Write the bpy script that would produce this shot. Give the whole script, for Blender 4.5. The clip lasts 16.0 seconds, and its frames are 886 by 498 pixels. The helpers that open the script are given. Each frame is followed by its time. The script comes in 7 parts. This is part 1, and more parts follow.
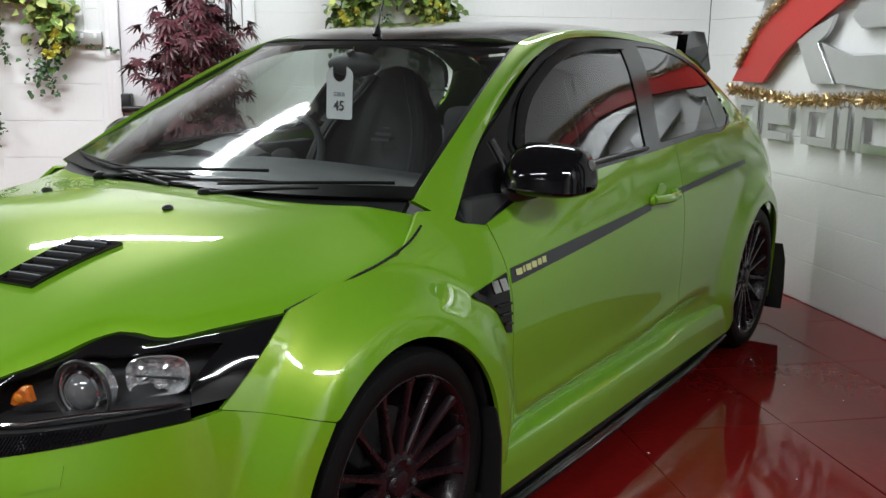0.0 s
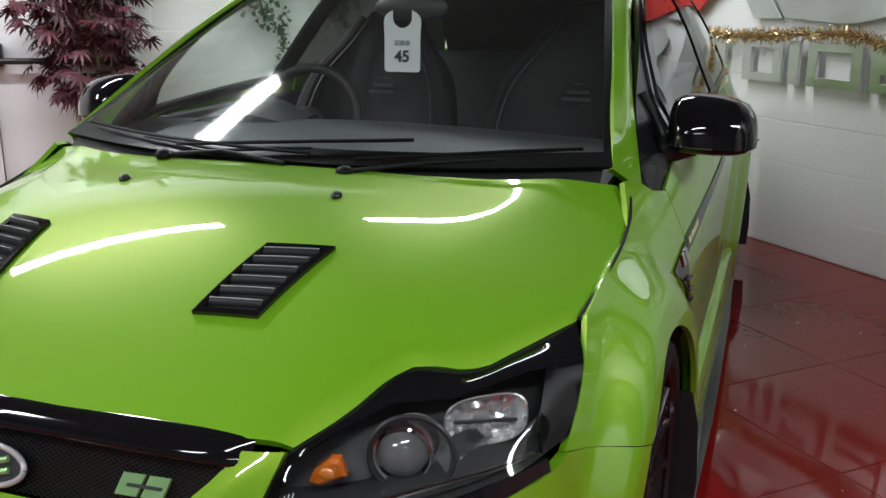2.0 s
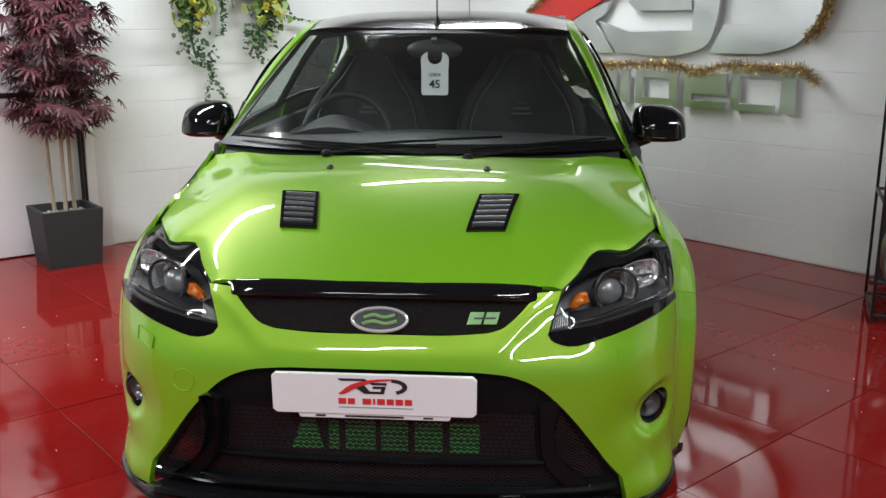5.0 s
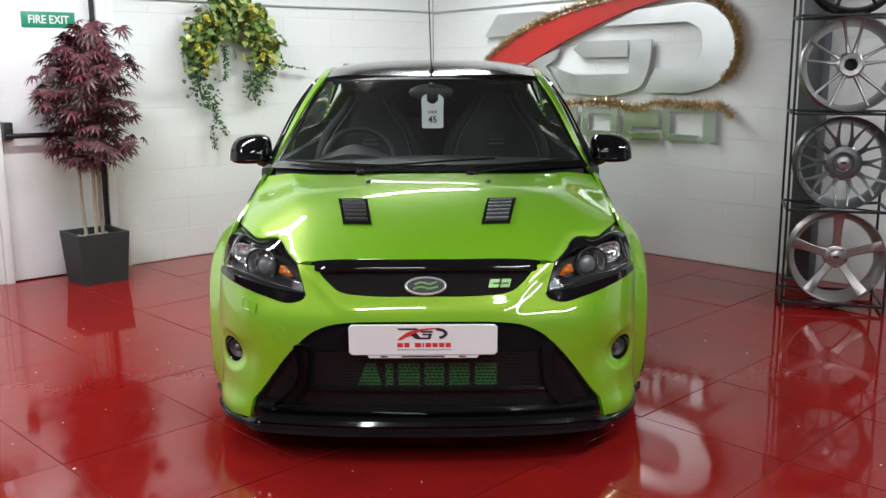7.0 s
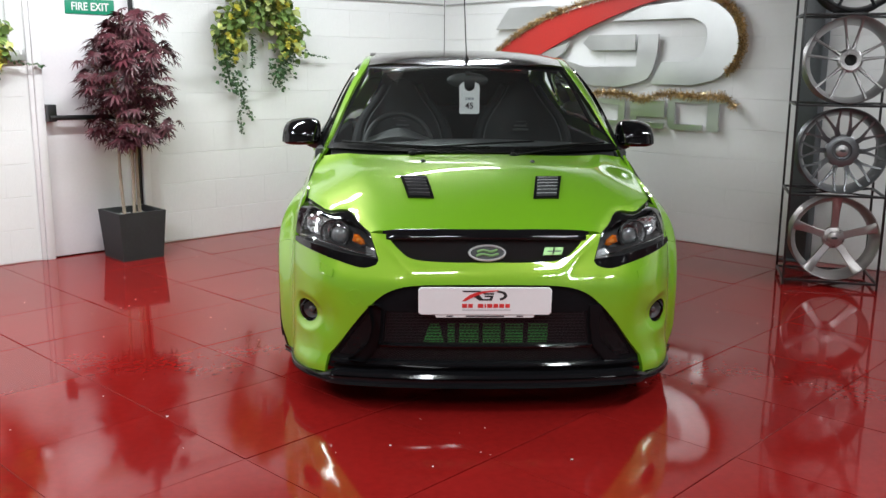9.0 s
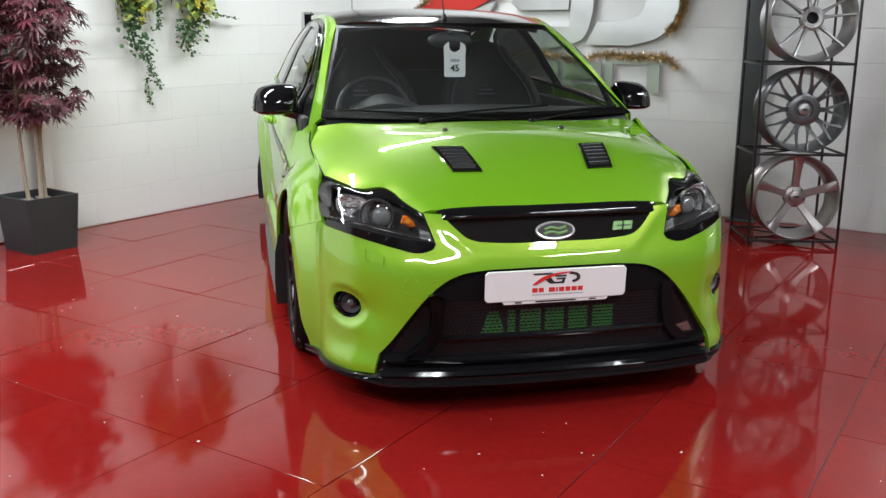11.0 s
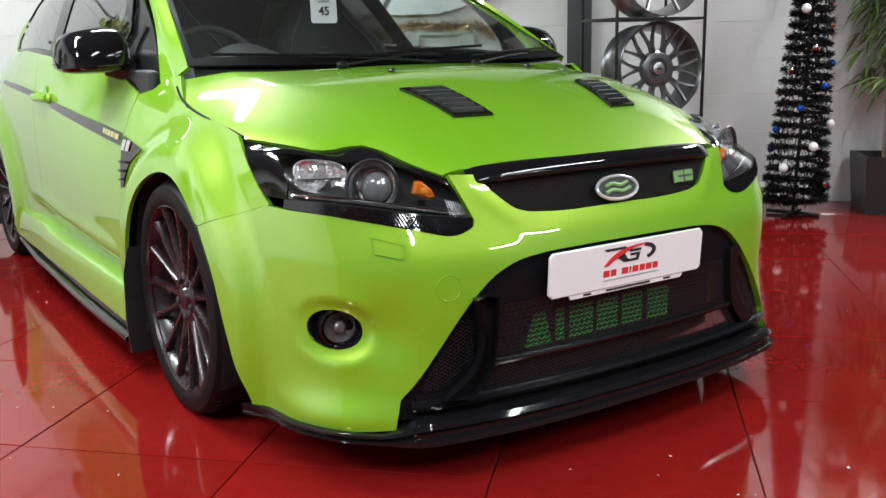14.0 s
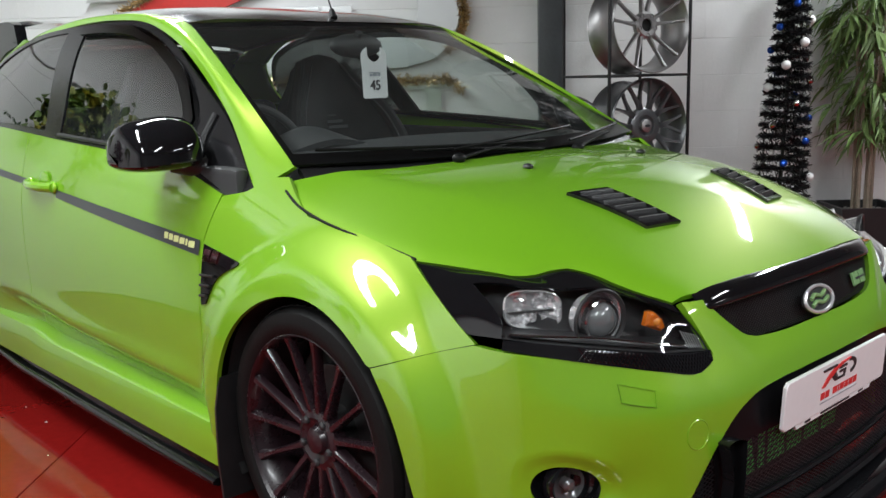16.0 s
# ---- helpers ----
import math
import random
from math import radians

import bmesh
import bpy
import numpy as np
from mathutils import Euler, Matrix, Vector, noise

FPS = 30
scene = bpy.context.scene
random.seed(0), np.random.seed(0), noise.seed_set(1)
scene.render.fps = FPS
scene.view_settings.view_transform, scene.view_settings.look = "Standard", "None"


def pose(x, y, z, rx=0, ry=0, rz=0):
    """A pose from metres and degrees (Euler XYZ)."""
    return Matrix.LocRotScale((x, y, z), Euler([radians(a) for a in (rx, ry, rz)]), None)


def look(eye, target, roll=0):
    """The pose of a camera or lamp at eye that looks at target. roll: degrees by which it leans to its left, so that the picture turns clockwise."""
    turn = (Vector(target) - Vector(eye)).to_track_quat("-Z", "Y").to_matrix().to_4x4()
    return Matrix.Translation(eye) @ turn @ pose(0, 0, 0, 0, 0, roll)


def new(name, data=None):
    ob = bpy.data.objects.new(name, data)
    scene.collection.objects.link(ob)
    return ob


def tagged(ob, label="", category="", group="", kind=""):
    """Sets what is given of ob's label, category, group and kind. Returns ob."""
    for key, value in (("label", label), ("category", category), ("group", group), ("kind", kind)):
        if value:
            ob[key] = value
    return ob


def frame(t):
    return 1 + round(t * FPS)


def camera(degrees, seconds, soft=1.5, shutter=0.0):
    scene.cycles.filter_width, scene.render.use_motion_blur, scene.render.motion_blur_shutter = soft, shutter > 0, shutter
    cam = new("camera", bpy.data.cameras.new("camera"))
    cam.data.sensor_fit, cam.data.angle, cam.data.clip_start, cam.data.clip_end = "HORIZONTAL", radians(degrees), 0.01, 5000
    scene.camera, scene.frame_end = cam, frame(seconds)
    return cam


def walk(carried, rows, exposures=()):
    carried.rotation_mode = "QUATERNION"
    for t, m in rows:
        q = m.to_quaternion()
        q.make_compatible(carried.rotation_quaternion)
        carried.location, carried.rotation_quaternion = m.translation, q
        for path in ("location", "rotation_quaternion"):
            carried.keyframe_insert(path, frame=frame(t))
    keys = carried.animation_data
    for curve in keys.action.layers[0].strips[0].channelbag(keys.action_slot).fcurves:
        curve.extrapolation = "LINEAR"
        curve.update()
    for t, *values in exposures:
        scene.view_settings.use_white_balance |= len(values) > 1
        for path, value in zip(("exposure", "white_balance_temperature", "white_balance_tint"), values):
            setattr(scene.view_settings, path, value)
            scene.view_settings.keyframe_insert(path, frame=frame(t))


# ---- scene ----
cam = camera(51.1, 16.0)
PATH = [
    (0, (2.074, -0.73, 1.292), (0.969, 0.888, 0.89), 0.7),
    (0.5, (1.82, -0.718, 1.353), (0.814, 0.963, 0.954), 0.4),
    (1, (1.596, -0.741, 1.357), (0.673, 0.983, 0.937), 0.2),
    (1.5, (1.353, -0.762, 1.33), (0.525, 0.997, 0.86), 0.0),
    (2, (1.066, -0.857, 1.305), (0.402, 0.954, 0.776), 0.1),
    (2.5, (0.9, -1.027, 1.294), (0.359, 0.82, 0.751), 0.1),
    (3, (0.801, -1.243, 1.333), (0.329, 0.616, 0.766), 0.4),
    (3.5, (0.629, -1.468, 1.337), (0.277, 0.421, 0.784), 0.3),
    (4, (0.514, -1.678, 1.352), (0.245, 0.229, 0.815), 0.2),
    (6.3, (0.205, -2.799, 1.379), (0.156, -0.84, 0.983), -0.4),
    (6.5, (0.193, -2.887, 1.394), (0.151, -0.927, 0.997), -0.5),
    (7, (0.084, -3.112, 1.396), (0.078, -1.15, 1.011), -0.3),
    (7.5, (0.047, -3.279, 1.395), (0.041, -1.315, 1.018), -0.2),
    (8, (0.003, -3.446, 1.396), (-0.006, -1.482, 1.018), 0.0),
    (8.5, (-0.102, -3.526, 1.392), (-0.091, -1.563, 1.006), 0.3),
    (10.8, (-1.002, -3.019, 1.344), (-0.625, -1.111, 0.878), 0.3),
    (11, (-1.078, -2.966, 1.34), (-0.65, -1.069, 0.872), 0.3),
    (11.5, (-1.195, -2.775, 1.324), (-0.656, -0.907, 0.85), 0.3),
    (12, (-1.331, -2.562, 1.294), (-0.672, -0.734, 0.821), 0.2),
    (12.5, (-1.465, -2.323, 1.207), (-0.681, -0.54, 0.754), -0.1),
    (13, (-1.538, -2.075, 1.083), (-0.635, -0.342, 0.658), -0.5),
    (13.5, (-1.565, -1.868, 1.022), (-0.578, -0.181, 0.598), -0.8),
    (14, (-1.626, -1.603, 0.988), (-0.543, 0.024, 0.565), -1.1),
    (14.5, (-1.684, -1.407, 1.001), (-0.536, 0.175, 0.578), -1.4),
    (15, (-1.752, -1.188, 1.036), (-0.544, 0.352, 0.626), -1.5),
    (15.5, (-1.853, -1.015, 1.098), (-0.582, 0.477, 0.701), -1.3),
    (16, (-2.036, -0.852, 1.173), (-0.69, 0.579, 0.798), -1.4),
]
walk(cam, [(t, look(eye, target, roll)) for t, eye, target, roll in PATH],
     exposures=[(0, -0.42), (2, -0.42), (3.5, -0.35), (7, -0.22), (8.5, -0.2), (11, -0.1), (12.5, -0.05), (14, 0.12), (15, 0.06), (16, -0.32)])
# ---- light ----
world = bpy.data.worlds.new("world")
world.use_nodes = True
world.node_tree.nodes["Background"].inputs[0].default_value = (0.9, 0.95, 1.0, 1)
world.node_tree.nodes["Background"].inputs[1].default_value = 0.01
scene.world = world

# ---- plan of the room: one corner and two block walls running away from it ----
CORNER = Vector((-0.02, 5.40, 0))
ALONG_L = Vector((-0.7426, -0.6697, 0))
ALONG_R = Vector((0.7129, -0.7013, 0))
ROOM_H, ROOM_L = 2.68, 9.2


def on_left(u, z, off=0.0):
    """A place on the wall with the fire exit: u metres from the corner, off metres into the room."""
    n = Vector((ALONG_L.y, -ALONG_L.x, 0)) * -1
    n = n if n.y < 0 else -n
    return CORNER + ALONG_L * u + n * off + Vector((0, 0, z))


def on_right(u, z, off=0.0):
    n = Vector((ALONG_R.y, -ALONG_R.x, 0))
    n = n if n.y < 0 else -n
    return CORNER + ALONG_R * u + n * off + Vector((0, 0, z))


TURN_L = math.atan2(-ALONG_L.y, -ALONG_L.x)     # local +x runs towards the corner, -y into the room
TURN_R = math.atan2(ALONG_R.y, ALONG_R.x)       # local +x runs away from the corner, -y into the room
# along the two walls from the corner, and watts
LAMP_ROWS = [(1.4, 1.35, 56), (3.9, 1.45, 94), (6.7, 1.45, 108), (6.5, 3.6, 74), (0.60, 5.6, 110), (3.9, 5.9, 58), (6.5, 5.9, 70), (5.2, 8.2, 66)]
# ---- materials ----
def mat(name, color, rough=0.5, metal=0.0, var=0.12, scale=6.0, fine=60.0, bump=0.0, bump_scale=80.0, coat=0.0,
        coat_rough=0.03, rvar=0.1, spec=0.5, tint=None, per_object=0.0, transmission=0.0, emit=None, island=0.0, bump_detail=6):
    m = bpy.data.materials.new(name)
    m.use_nodes = True
    nt = m.node_tree
    n, l = nt.nodes, nt.links
    b = n["Principled BSDF"]
    b.inputs["Roughness"].default_value = rough
    b.inputs["Metallic"].default_value = metal
    b.inputs["Specular IOR Level"].default_value = spec
    b.inputs["Coat Weight"].default_value = coat
    b.inputs["Coat Roughness"].default_value = coat_rough
    b.inputs["Transmission Weight"].default_value = transmission
    if tint:
        b.inputs["Specular Tint"].default_value = (*tint, 1)
    if emit:
        b.inputs["Emission Color"].default_value = (*color, 1)
        b.inputs["Emission Strength"].default_value = emit
    tc = n.new("ShaderNodeTexCoord")
    big, small = n.new("ShaderNodeTexNoise"), n.new("ShaderNodeTexNoise")
    for node, s in ((big, scale), (small, fine)):
        node.inputs["Scale"].default_value = s
        node.inputs["Detail"].default_value = 4
        l.new(tc.outputs["Object"], node.inputs["Vector"])
    add = n.new("ShaderNodeMath")
    add.operation = "ADD"
    l.new(big.outputs["Fac"], add.inputs[0])
    l.new(small.outputs["Fac"], add.inputs[1])
    total = add.outputs[0]
    low, high = 0.6, 1.4
    ramp = n.new("ShaderNodeMapRange")
    ramp.inputs["From Min"].default_value, ramp.inputs["From Max"].default_value = low, high
    ramp.inputs["To Min"].default_value, ramp.inputs["To Max"].default_value = 1 - var, 1 + var
    l.new(total, ramp.inputs["Value"])
    factor = ramp.outputs["Result"]
    for amount, source in ((per_object, "obj"), (island, "isl")):
        if amount:
            if source == "obj":
                rnd = n.new("ShaderNodeObjectInfo").outputs["Random"]
            else:
                rnd = n.new("ShaderNodeNewGeometry").outputs["Random Per Island"]
            mr = n.new("ShaderNodeMapRange")
            mr.inputs["To Min"].default_value, mr.inputs["To Max"].default_value = 1 - amount, 1 + amount
            l.new(rnd, mr.inputs["Value"])
            mul = n.new("ShaderNodeMath")
            mul.operation = "MULTIPLY"
            l.new(factor, mul.inputs[0])
            l.new(mr.outputs["Result"], mul.inputs[1])
            factor = mul.outputs[0]
    vm = n.new("ShaderNodeVectorMath")
    vm.operation = "SCALE"
    vm.inputs[0].default_value = color
    l.new(factor, vm.inputs["Scale"])
    l.new(vm.outputs["Vector"], b.inputs["Base Color"])
    if rvar:
        rr = n.new("ShaderNodeMapRange")
        rr.inputs["From Min"].default_value, rr.inputs["From Max"].default_value = low, high
        rr.inputs["To Min"].default_value, rr.inputs["To Max"].default_value = max(0.0, rough * (1 - rvar)), min(1.0, rough * (1 + rvar))
        l.new(total, rr.inputs["Value"])
        l.new(rr.outputs["Result"], b.inputs["Roughness"])
    if bump:
        bt = n.new("ShaderNodeTexNoise")
        bt.inputs["Scale"].default_value = bump_scale
        bt.inputs["Detail"].default_value = bump_detail
        l.new(tc.outputs["Object"], bt.inputs["Vector"])
        bn = n.new("ShaderNodeBump")
        bn.inputs["Strength"].default_value = bump
        bn.inputs["Distance"].default_value = 0.004
        l.new(bt.outputs["Fac"], bn.inputs["Height"])
        l.new(bn.outputs["Normal"], b.inputs["Normal"])
    return m


def glass(name, tint, ior=1.5, gain=1.0, haze=0.0, rough=0.012):
    """A thin pane: tinted see-through, with a mirror gloss by Fresnel."""
    m = bpy.data.materials.new(name)
    m.use_nodes = True
    nt = m.node_tree
    nt.nodes.remove(nt.nodes["Principled BSDF"])
    tr, gl, mix, fr = (nt.nodes.new(k) for k in ("ShaderNodeBsdfTransparent", "ShaderNodeBsdfGlossy", "ShaderNodeMixShader", "ShaderNodeLayerWeight"))
    tr.inputs["Color"].default_value = (*tint, 1)
    gl.inputs["Roughness"].default_value = rough
    gl.inputs["Color"].default_value = (gain, gain, gain, 1)
    fr.inputs["Blend"].default_value = 0.5
    po, ma = nt.nodes.new("ShaderNodeMath"), nt.nodes.new("ShaderNodeMath")
    po.operation, po.inputs[1].default_value = "POWER", 5.0
    base = ((ior - 1) / (ior + 1)) ** 2
    ma.operation, ma.inputs[1].default_value, ma.inputs[2].default_value = "MULTIPLY_ADD", 1 - base, base
    nt.links.new(fr.outputs["Facing"], po.inputs[0])
    nt.links.new(po.outputs[0], ma.inputs[0])
    nt.links.new(ma.outputs[0], mix.inputs[0])
    see = tr.outputs[0]
    if haze:
        # pale diffuse film: glass dirt, and a stand-in for the veil of reflections
        film, dust_veil = nt.nodes.new("ShaderNodeMixShader"), nt.nodes.new("ShaderNodeBsdfDiffuse")
        film.inputs[0].default_value, dust_veil.inputs["Color"].default_value = haze, (0.62, 0.66, 0.64, 1)
        nt.links.new(see, film.inputs[1])
        nt.links.new(dust_veil.outputs[0], film.inputs[2])
        see = film.outputs[0]
    nt.links.new(see, mix.inputs[1])
    nt.links.new(gl.outputs[0], mix.inputs[2])
    nt.links.new(mix.outputs[0], nt.nodes["Material Output"].inputs["Surface"])
    return m


M = {
    "wall": mat("painted_block", (0.79, 0.79, 0.79), 0.45, var=0.02, scale=1.5, fine=25, bump=0.35, bump_scale=60, per_object=0.008),
    "ceiling": mat("ceiling_paint", (0.10, 0.10, 0.105), 0.85, var=0.08, scale=1.0, bump=0.1),
    "far_wall": mat("grey_wall_paint", (0.11, 0.11, 0.113), 0.7, var=0.06, scale=0.8, bump=0.1),
    "floor": mat("red_gloss_tile", (0.190, 0.008, 0.007), 0.06, var=0.16, scale=2.2, fine=30, rvar=0.4, bump=0.010, bump_scale=5, bump_detail=1, per_object=0.05, spec=0.31),
    "joint": mat("tile_joint", (0.060, 0.008, 0.008), 0.5, var=0.2),
    "speck": mat("floor_speck", (0.75, 0.70, 0.66), 0.6, island=0.2),
    "door": mat("door_paint", (0.74, 0.715, 0.735), 0.32, var=0.03, scale=2.0, bump=0.05),
    "frame": mat("frame_paint", (0.77, 0.755, 0.765), 0.35, var=0.03),
    "black_metal": mat("black_metal", (0.012, 0.012, 0.013), 0.35, var=0.2),
    "column": mat("column_paint", (0.050, 0.055, 0.060), 0.4, var=0.15, bump=0.1),
    "sign_green": mat("sign_green", (0.012, 0.25, 0.14), 0.35, var=0.06),
    "white": mat("white_plastic", (0.80, 0.80, 0.80), 0.35, var=0.03),
    "socket": mat("socket_metal", (0.55, 0.55, 0.55), 0.35, 0.6, var=0.06),
    "conduit": mat("conduit", (0.45, 0.45, 0.46), 0.5, var=0.1),
    "brushed": mat("brushed_metal", (0.64, 0.65, 0.65), 0.36, 1.0, var=0.10, scale=1.6, fine=4, rvar=0.25),
    "sign_edge": mat("sign_edge", (0.30, 0.31, 0.31), 0.4, 0.7, var=0.1),
    "sign_red": mat("sign_red", (0.50, 0.028, 0.022), 0.35, var=0.10, scale=2.0),
    "tinsel": mat("tinsel", (0.62, 0.47, 0.25), 0.28, 0.85, var=0.3, fine=120, island=0.45),
    "paint": mat("green_pearl_paint", (0.172, 0.435, 0.012), 0.46, 0.10, var=0.03, scale=3.0, fine=900, coat=1.0, coat_rough=0.04, rvar=0.08, tint=(1.0, 0.90, 0.50), spec=0.22),
    "gloss_black": mat("gloss_black", (0.006, 0.006, 0.007), 0.06, var=0.2, rvar=0.3),
    "roof_black": mat("roof_black", (0.012, 0.011, 0.011), 0.16, var=0.25, coat=0.8, coat_rough=0.06),
    "satin_black": mat("satin_black", (0.012, 0.012, 0.013), 0.42, var=0.25, bump=0.05),
    "trim": mat("window_trim", (0.009, 0.009, 0.010), 0.22, var=0.15),
    "border": mat("screen_frit", (0.004, 0.004, 0.004), 0.30, var=0.2, spec=0.10),
    "wiper": mat("wiper_black", (0.006, 0.006, 0.006), 0.5, var=0.2, spec=0.15),
    "rubber": mat("tyre_rubber", (0.006, 0.006, 0.006), 0.55, var=0.3, fine=90, bump=0.15, spec=0.14),
    # near-black for liners, and for painted shade in gaps, recesses and behind meshes
    "void": mat("liner_and_shade_black", (0.004, 0.004, 0.004), 0.9, var=0.2),
    "wheel_black": mat("wheel_black", (0.015, 0.0075, 0.010), 0.28, 0.0, var=0.2, coat=0.2),
    "chrome": mat("chrome", (0.78, 0.79, 0.80), 0.06, 1.0, var=0.03, rvar=0.2),
    "reflector": mat("lamp_reflector", (0.50, 0.51, 0.52), 0.22, 0.35, var=0.12, fine=40, bump=0.25, bump_scale=38),
    "bulb_glass": mat("projector_glass", (0.20, 0.205, 0.21), 0.07, 0.35, var=0.06, coat=1.0),
    "fog_bowl": mat("fog_bowl", (0.16, 0.16, 0.165), 0.22, 0.5, var=0.1),
    "bezel": mat("lamp_bezel_grey", (0.048, 0.048, 0.050), 0.34, 0.3, var=0.15),
    "bowl": mat("lamp_bowl", (0.90, 0.90, 0.91), 0.14, 0.80, var=0.14, scale=30, fine=90),
    "amber_bulb": mat("amber_bulb", (0.62, 0.20, 0.02), 0.2, var=0.1, coat=0.8),
    "lamp_black": mat("lamp_bezel", (0.030, 0.030, 0.031), 0.38, var=0.15, spec=0.25),
    "amber": mat("amber_lens", (0.55, 0.13, 0.010), 0.10, var=0.12, coat=0.8, fine=120, bump=1.0, bump_scale=140),
    "green_ink": mat("green_print", (0.12, 0.80, 0.16), 0.5, var=0.1),
    "badge_green": mat("badge_green", (0.34, 0.60, 0.26), 0.22, 0.5, var=0.08),
    "badge_silver": mat("badge_silver", (0.74, 0.75, 0.76), 0.20, 0.55, var=0.05),
    "stripe": mat("stripe_vinyl", (0.035, 0.040, 0.045), 0.32, var=0.1, coat=0.3),
    "yellow_ink": mat("yellow_print", (0.62, 0.66, 0.28), 0.45, var=0.06),
    "red_ink": mat("red_print", (0.62, 0.035, 0.035), 0.4, var=0.06),
    "ink": mat("dark_print", (0.02, 0.02, 0.022), 0.5, var=0.1),
    "grey_ink": mat("grey_print", (0.30, 0.32, 0.35), 0.5, var=0.1),
    "plate": mat("plate_white", (0.80, 0.80, 0.81), 0.25, var=0.02, coat=0.4),
    "cabin": mat("cabin_plastic", (0.022, 0.023, 0.024), 0.55, var=0.2, bump=0.1),
    "fabric": mat("seat_cloth", (0.009, 0.009, 0.010), 0.85, var=0.25, bump=0.2, bump_scale=300),
    "stitch": mat("seat_piping", (0.045, 0.045, 0.05), 0.6, var=0.15),
    "disc": mat("brake_steel", (0.035, 0.034, 0.034), 0.4, 0.6, var=0.15),
    "wire": mat("mesh_wire", (0.016, 0.016, 0.018), 0.34, 0.0, var=0.2),
    "divider": mat("divider_black", (0.007, 0.007, 0.008), 0.16, var=0.2, spec=0.14),
    "louvre": mat("louvre_black", (0.010, 0.010, 0.011), 0.34, var=0.2, spec=0.22),
    "skirt_edge": mat("skirt_black", (0.005, 0.005, 0.006), 0.10, var=0.2, spec=0.35),
    "intake": mat("intake_black", (0.006, 0.006, 0.007), 0.30, var=0.2, spec=0.10),
    "rim_silver": mat("rim_silver", (0.36, 0.35, 0.35), 0.36, 0.9, var=0.08, rvar=0.2),
    "rim_pale": mat("rim_pale", (0.40, 0.37, 0.365), 0.36, 0.9, var=0.08),
    "rim_gun": mat("rim_gunmetal", (0.13, 0.132, 0.138), 0.30, 0.7, var=0.12),
    "rim_dark": mat("rim_dark", (0.022, 0.022, 0.024), 0.3, 0.5, var=0.12),
    "pot": mat("pot_slate", (0.022, 0.023, 0.025), 0.7, var=0.3, scale=7, bump=0.3, bump_scale=40),
    "pot_black": mat("pot_black", (0.018, 0.018, 0.019), 0.45, var=0.2),
    "pebble": mat("pebbles", (0.32, 0.31, 0.29), 0.8, island=0.4),
    "maroon": mat("maroon_leaf", (0.072, 0.014, 0.021), 0.5, var=0.25, fine=40, island=0.45),
    "bark": mat("pale_bark", (0.33, 0.26, 0.20), 0.75, var=0.25, scale=9, fine=80, bump=0.4),
    "leaf": mat("green_leaf", (0.13, 0.21, 0.045), 0.45, var=0.25, fine=50, island=0.45),
    "leaf_yellow": mat("lime_leaf", (0.40, 0.45, 0.13), 0.45, var=0.2, island=0.4),
    "ivy": mat("ivy_leaf", (0.045, 0.11, 0.035), 0.5, var=0.25, island=0.5),
    "flower": mat("yellow_petal", (0.68, 0.63, 0.12), 0.5, var=0.12, island=0.2),
    "bamboo": mat("bamboo_leaf", (0.125, 0.20, 0.055), 0.5, var=0.25, island=0.45),
    "tinsel_black": mat("black_tinsel", (0.016, 0.016, 0.018), 0.3, 0.4, var=0.3, island=0.5),
    "bauble_blue": mat("bauble_blue", (0.02, 0.10, 0.55), 0.14, 0.6, var=0.05),
    "bauble_white": mat("bauble_white", (0.82, 0.82, 0.82), 0.4, var=0.03),
    "bauble_silver": mat("bauble_silver", (0.70, 0.70, 0.71), 0.12, 1.0, var=0.05),
    "screen": glass("windscreen_glass", (0.88, 0.95, 0.93), 1.6, 1.0, 0.014, 0.055),
    "side_glass": glass("tinted_glass", (0.92, 0.97, 0.95), 2.2),
    "dark_glass": glass("privacy_glass", (0.10, 0.105, 0.105), 2.1),
    "lens": glass("clear_lens", (0.93, 0.94, 0.94), 1.45),
    "smoke": glass("smoked_visor", (0.05, 0.05, 0.053), 1.45),
}


def pearl(m, gold, share, rough):
    """Adds a gold flake lobe under the same clear coat."""
    nt = m.node_tree
    body = nt.nodes["Principled BSDF"]
    flake = nt.nodes.new("ShaderNodeBsdfPrincipled")
    flake.inputs["Base Color"].default_value = (*gold, 1)
    flake.inputs["Metallic"].default_value = 1.0
    flake.inputs["Roughness"].default_value = rough
    for b in (body, flake):
        b.inputs["Coat Weight"].default_value = 1.0
        b.inputs["Coat IOR"].default_value = 1.90
        b.inputs["Coat Roughness"].default_value = 0.035
    mix = nt.nodes.new("ShaderNodeMixShader")
    mix.inputs[0].default_value = share
    nt.links.new(body.outputs[0], mix.inputs[1])
    nt.links.new(flake.outputs[0], mix.inputs[2])
    nt.links.new(mix.outputs[0], nt.nodes["Material Output"].inputs["Surface"])


pearl(M["paint"], (0.78, 0.66, 0.18), 0.09, 0.38)
# ---- shapes ----
class Geo:
    """Vertices and faces gathered into one mesh."""

    def __init__(self):
        self.v, self.f = [], []

    def add(self, verts, faces, m=None):
        k = len(self.v)
        self.v += [tuple(m @ Vector(p)) if m else tuple(p) for p in verts]
        self.f += [tuple(i + k for i in f) for f in faces]
        return self

    def mirror(self):
        k = len(self.v)
        self.v += [(-x, y, z) for x, y, z in self.v[:k]]
        self.f += [tuple(i + k for i in reversed(f)) for f in self.f[:]]
        return self


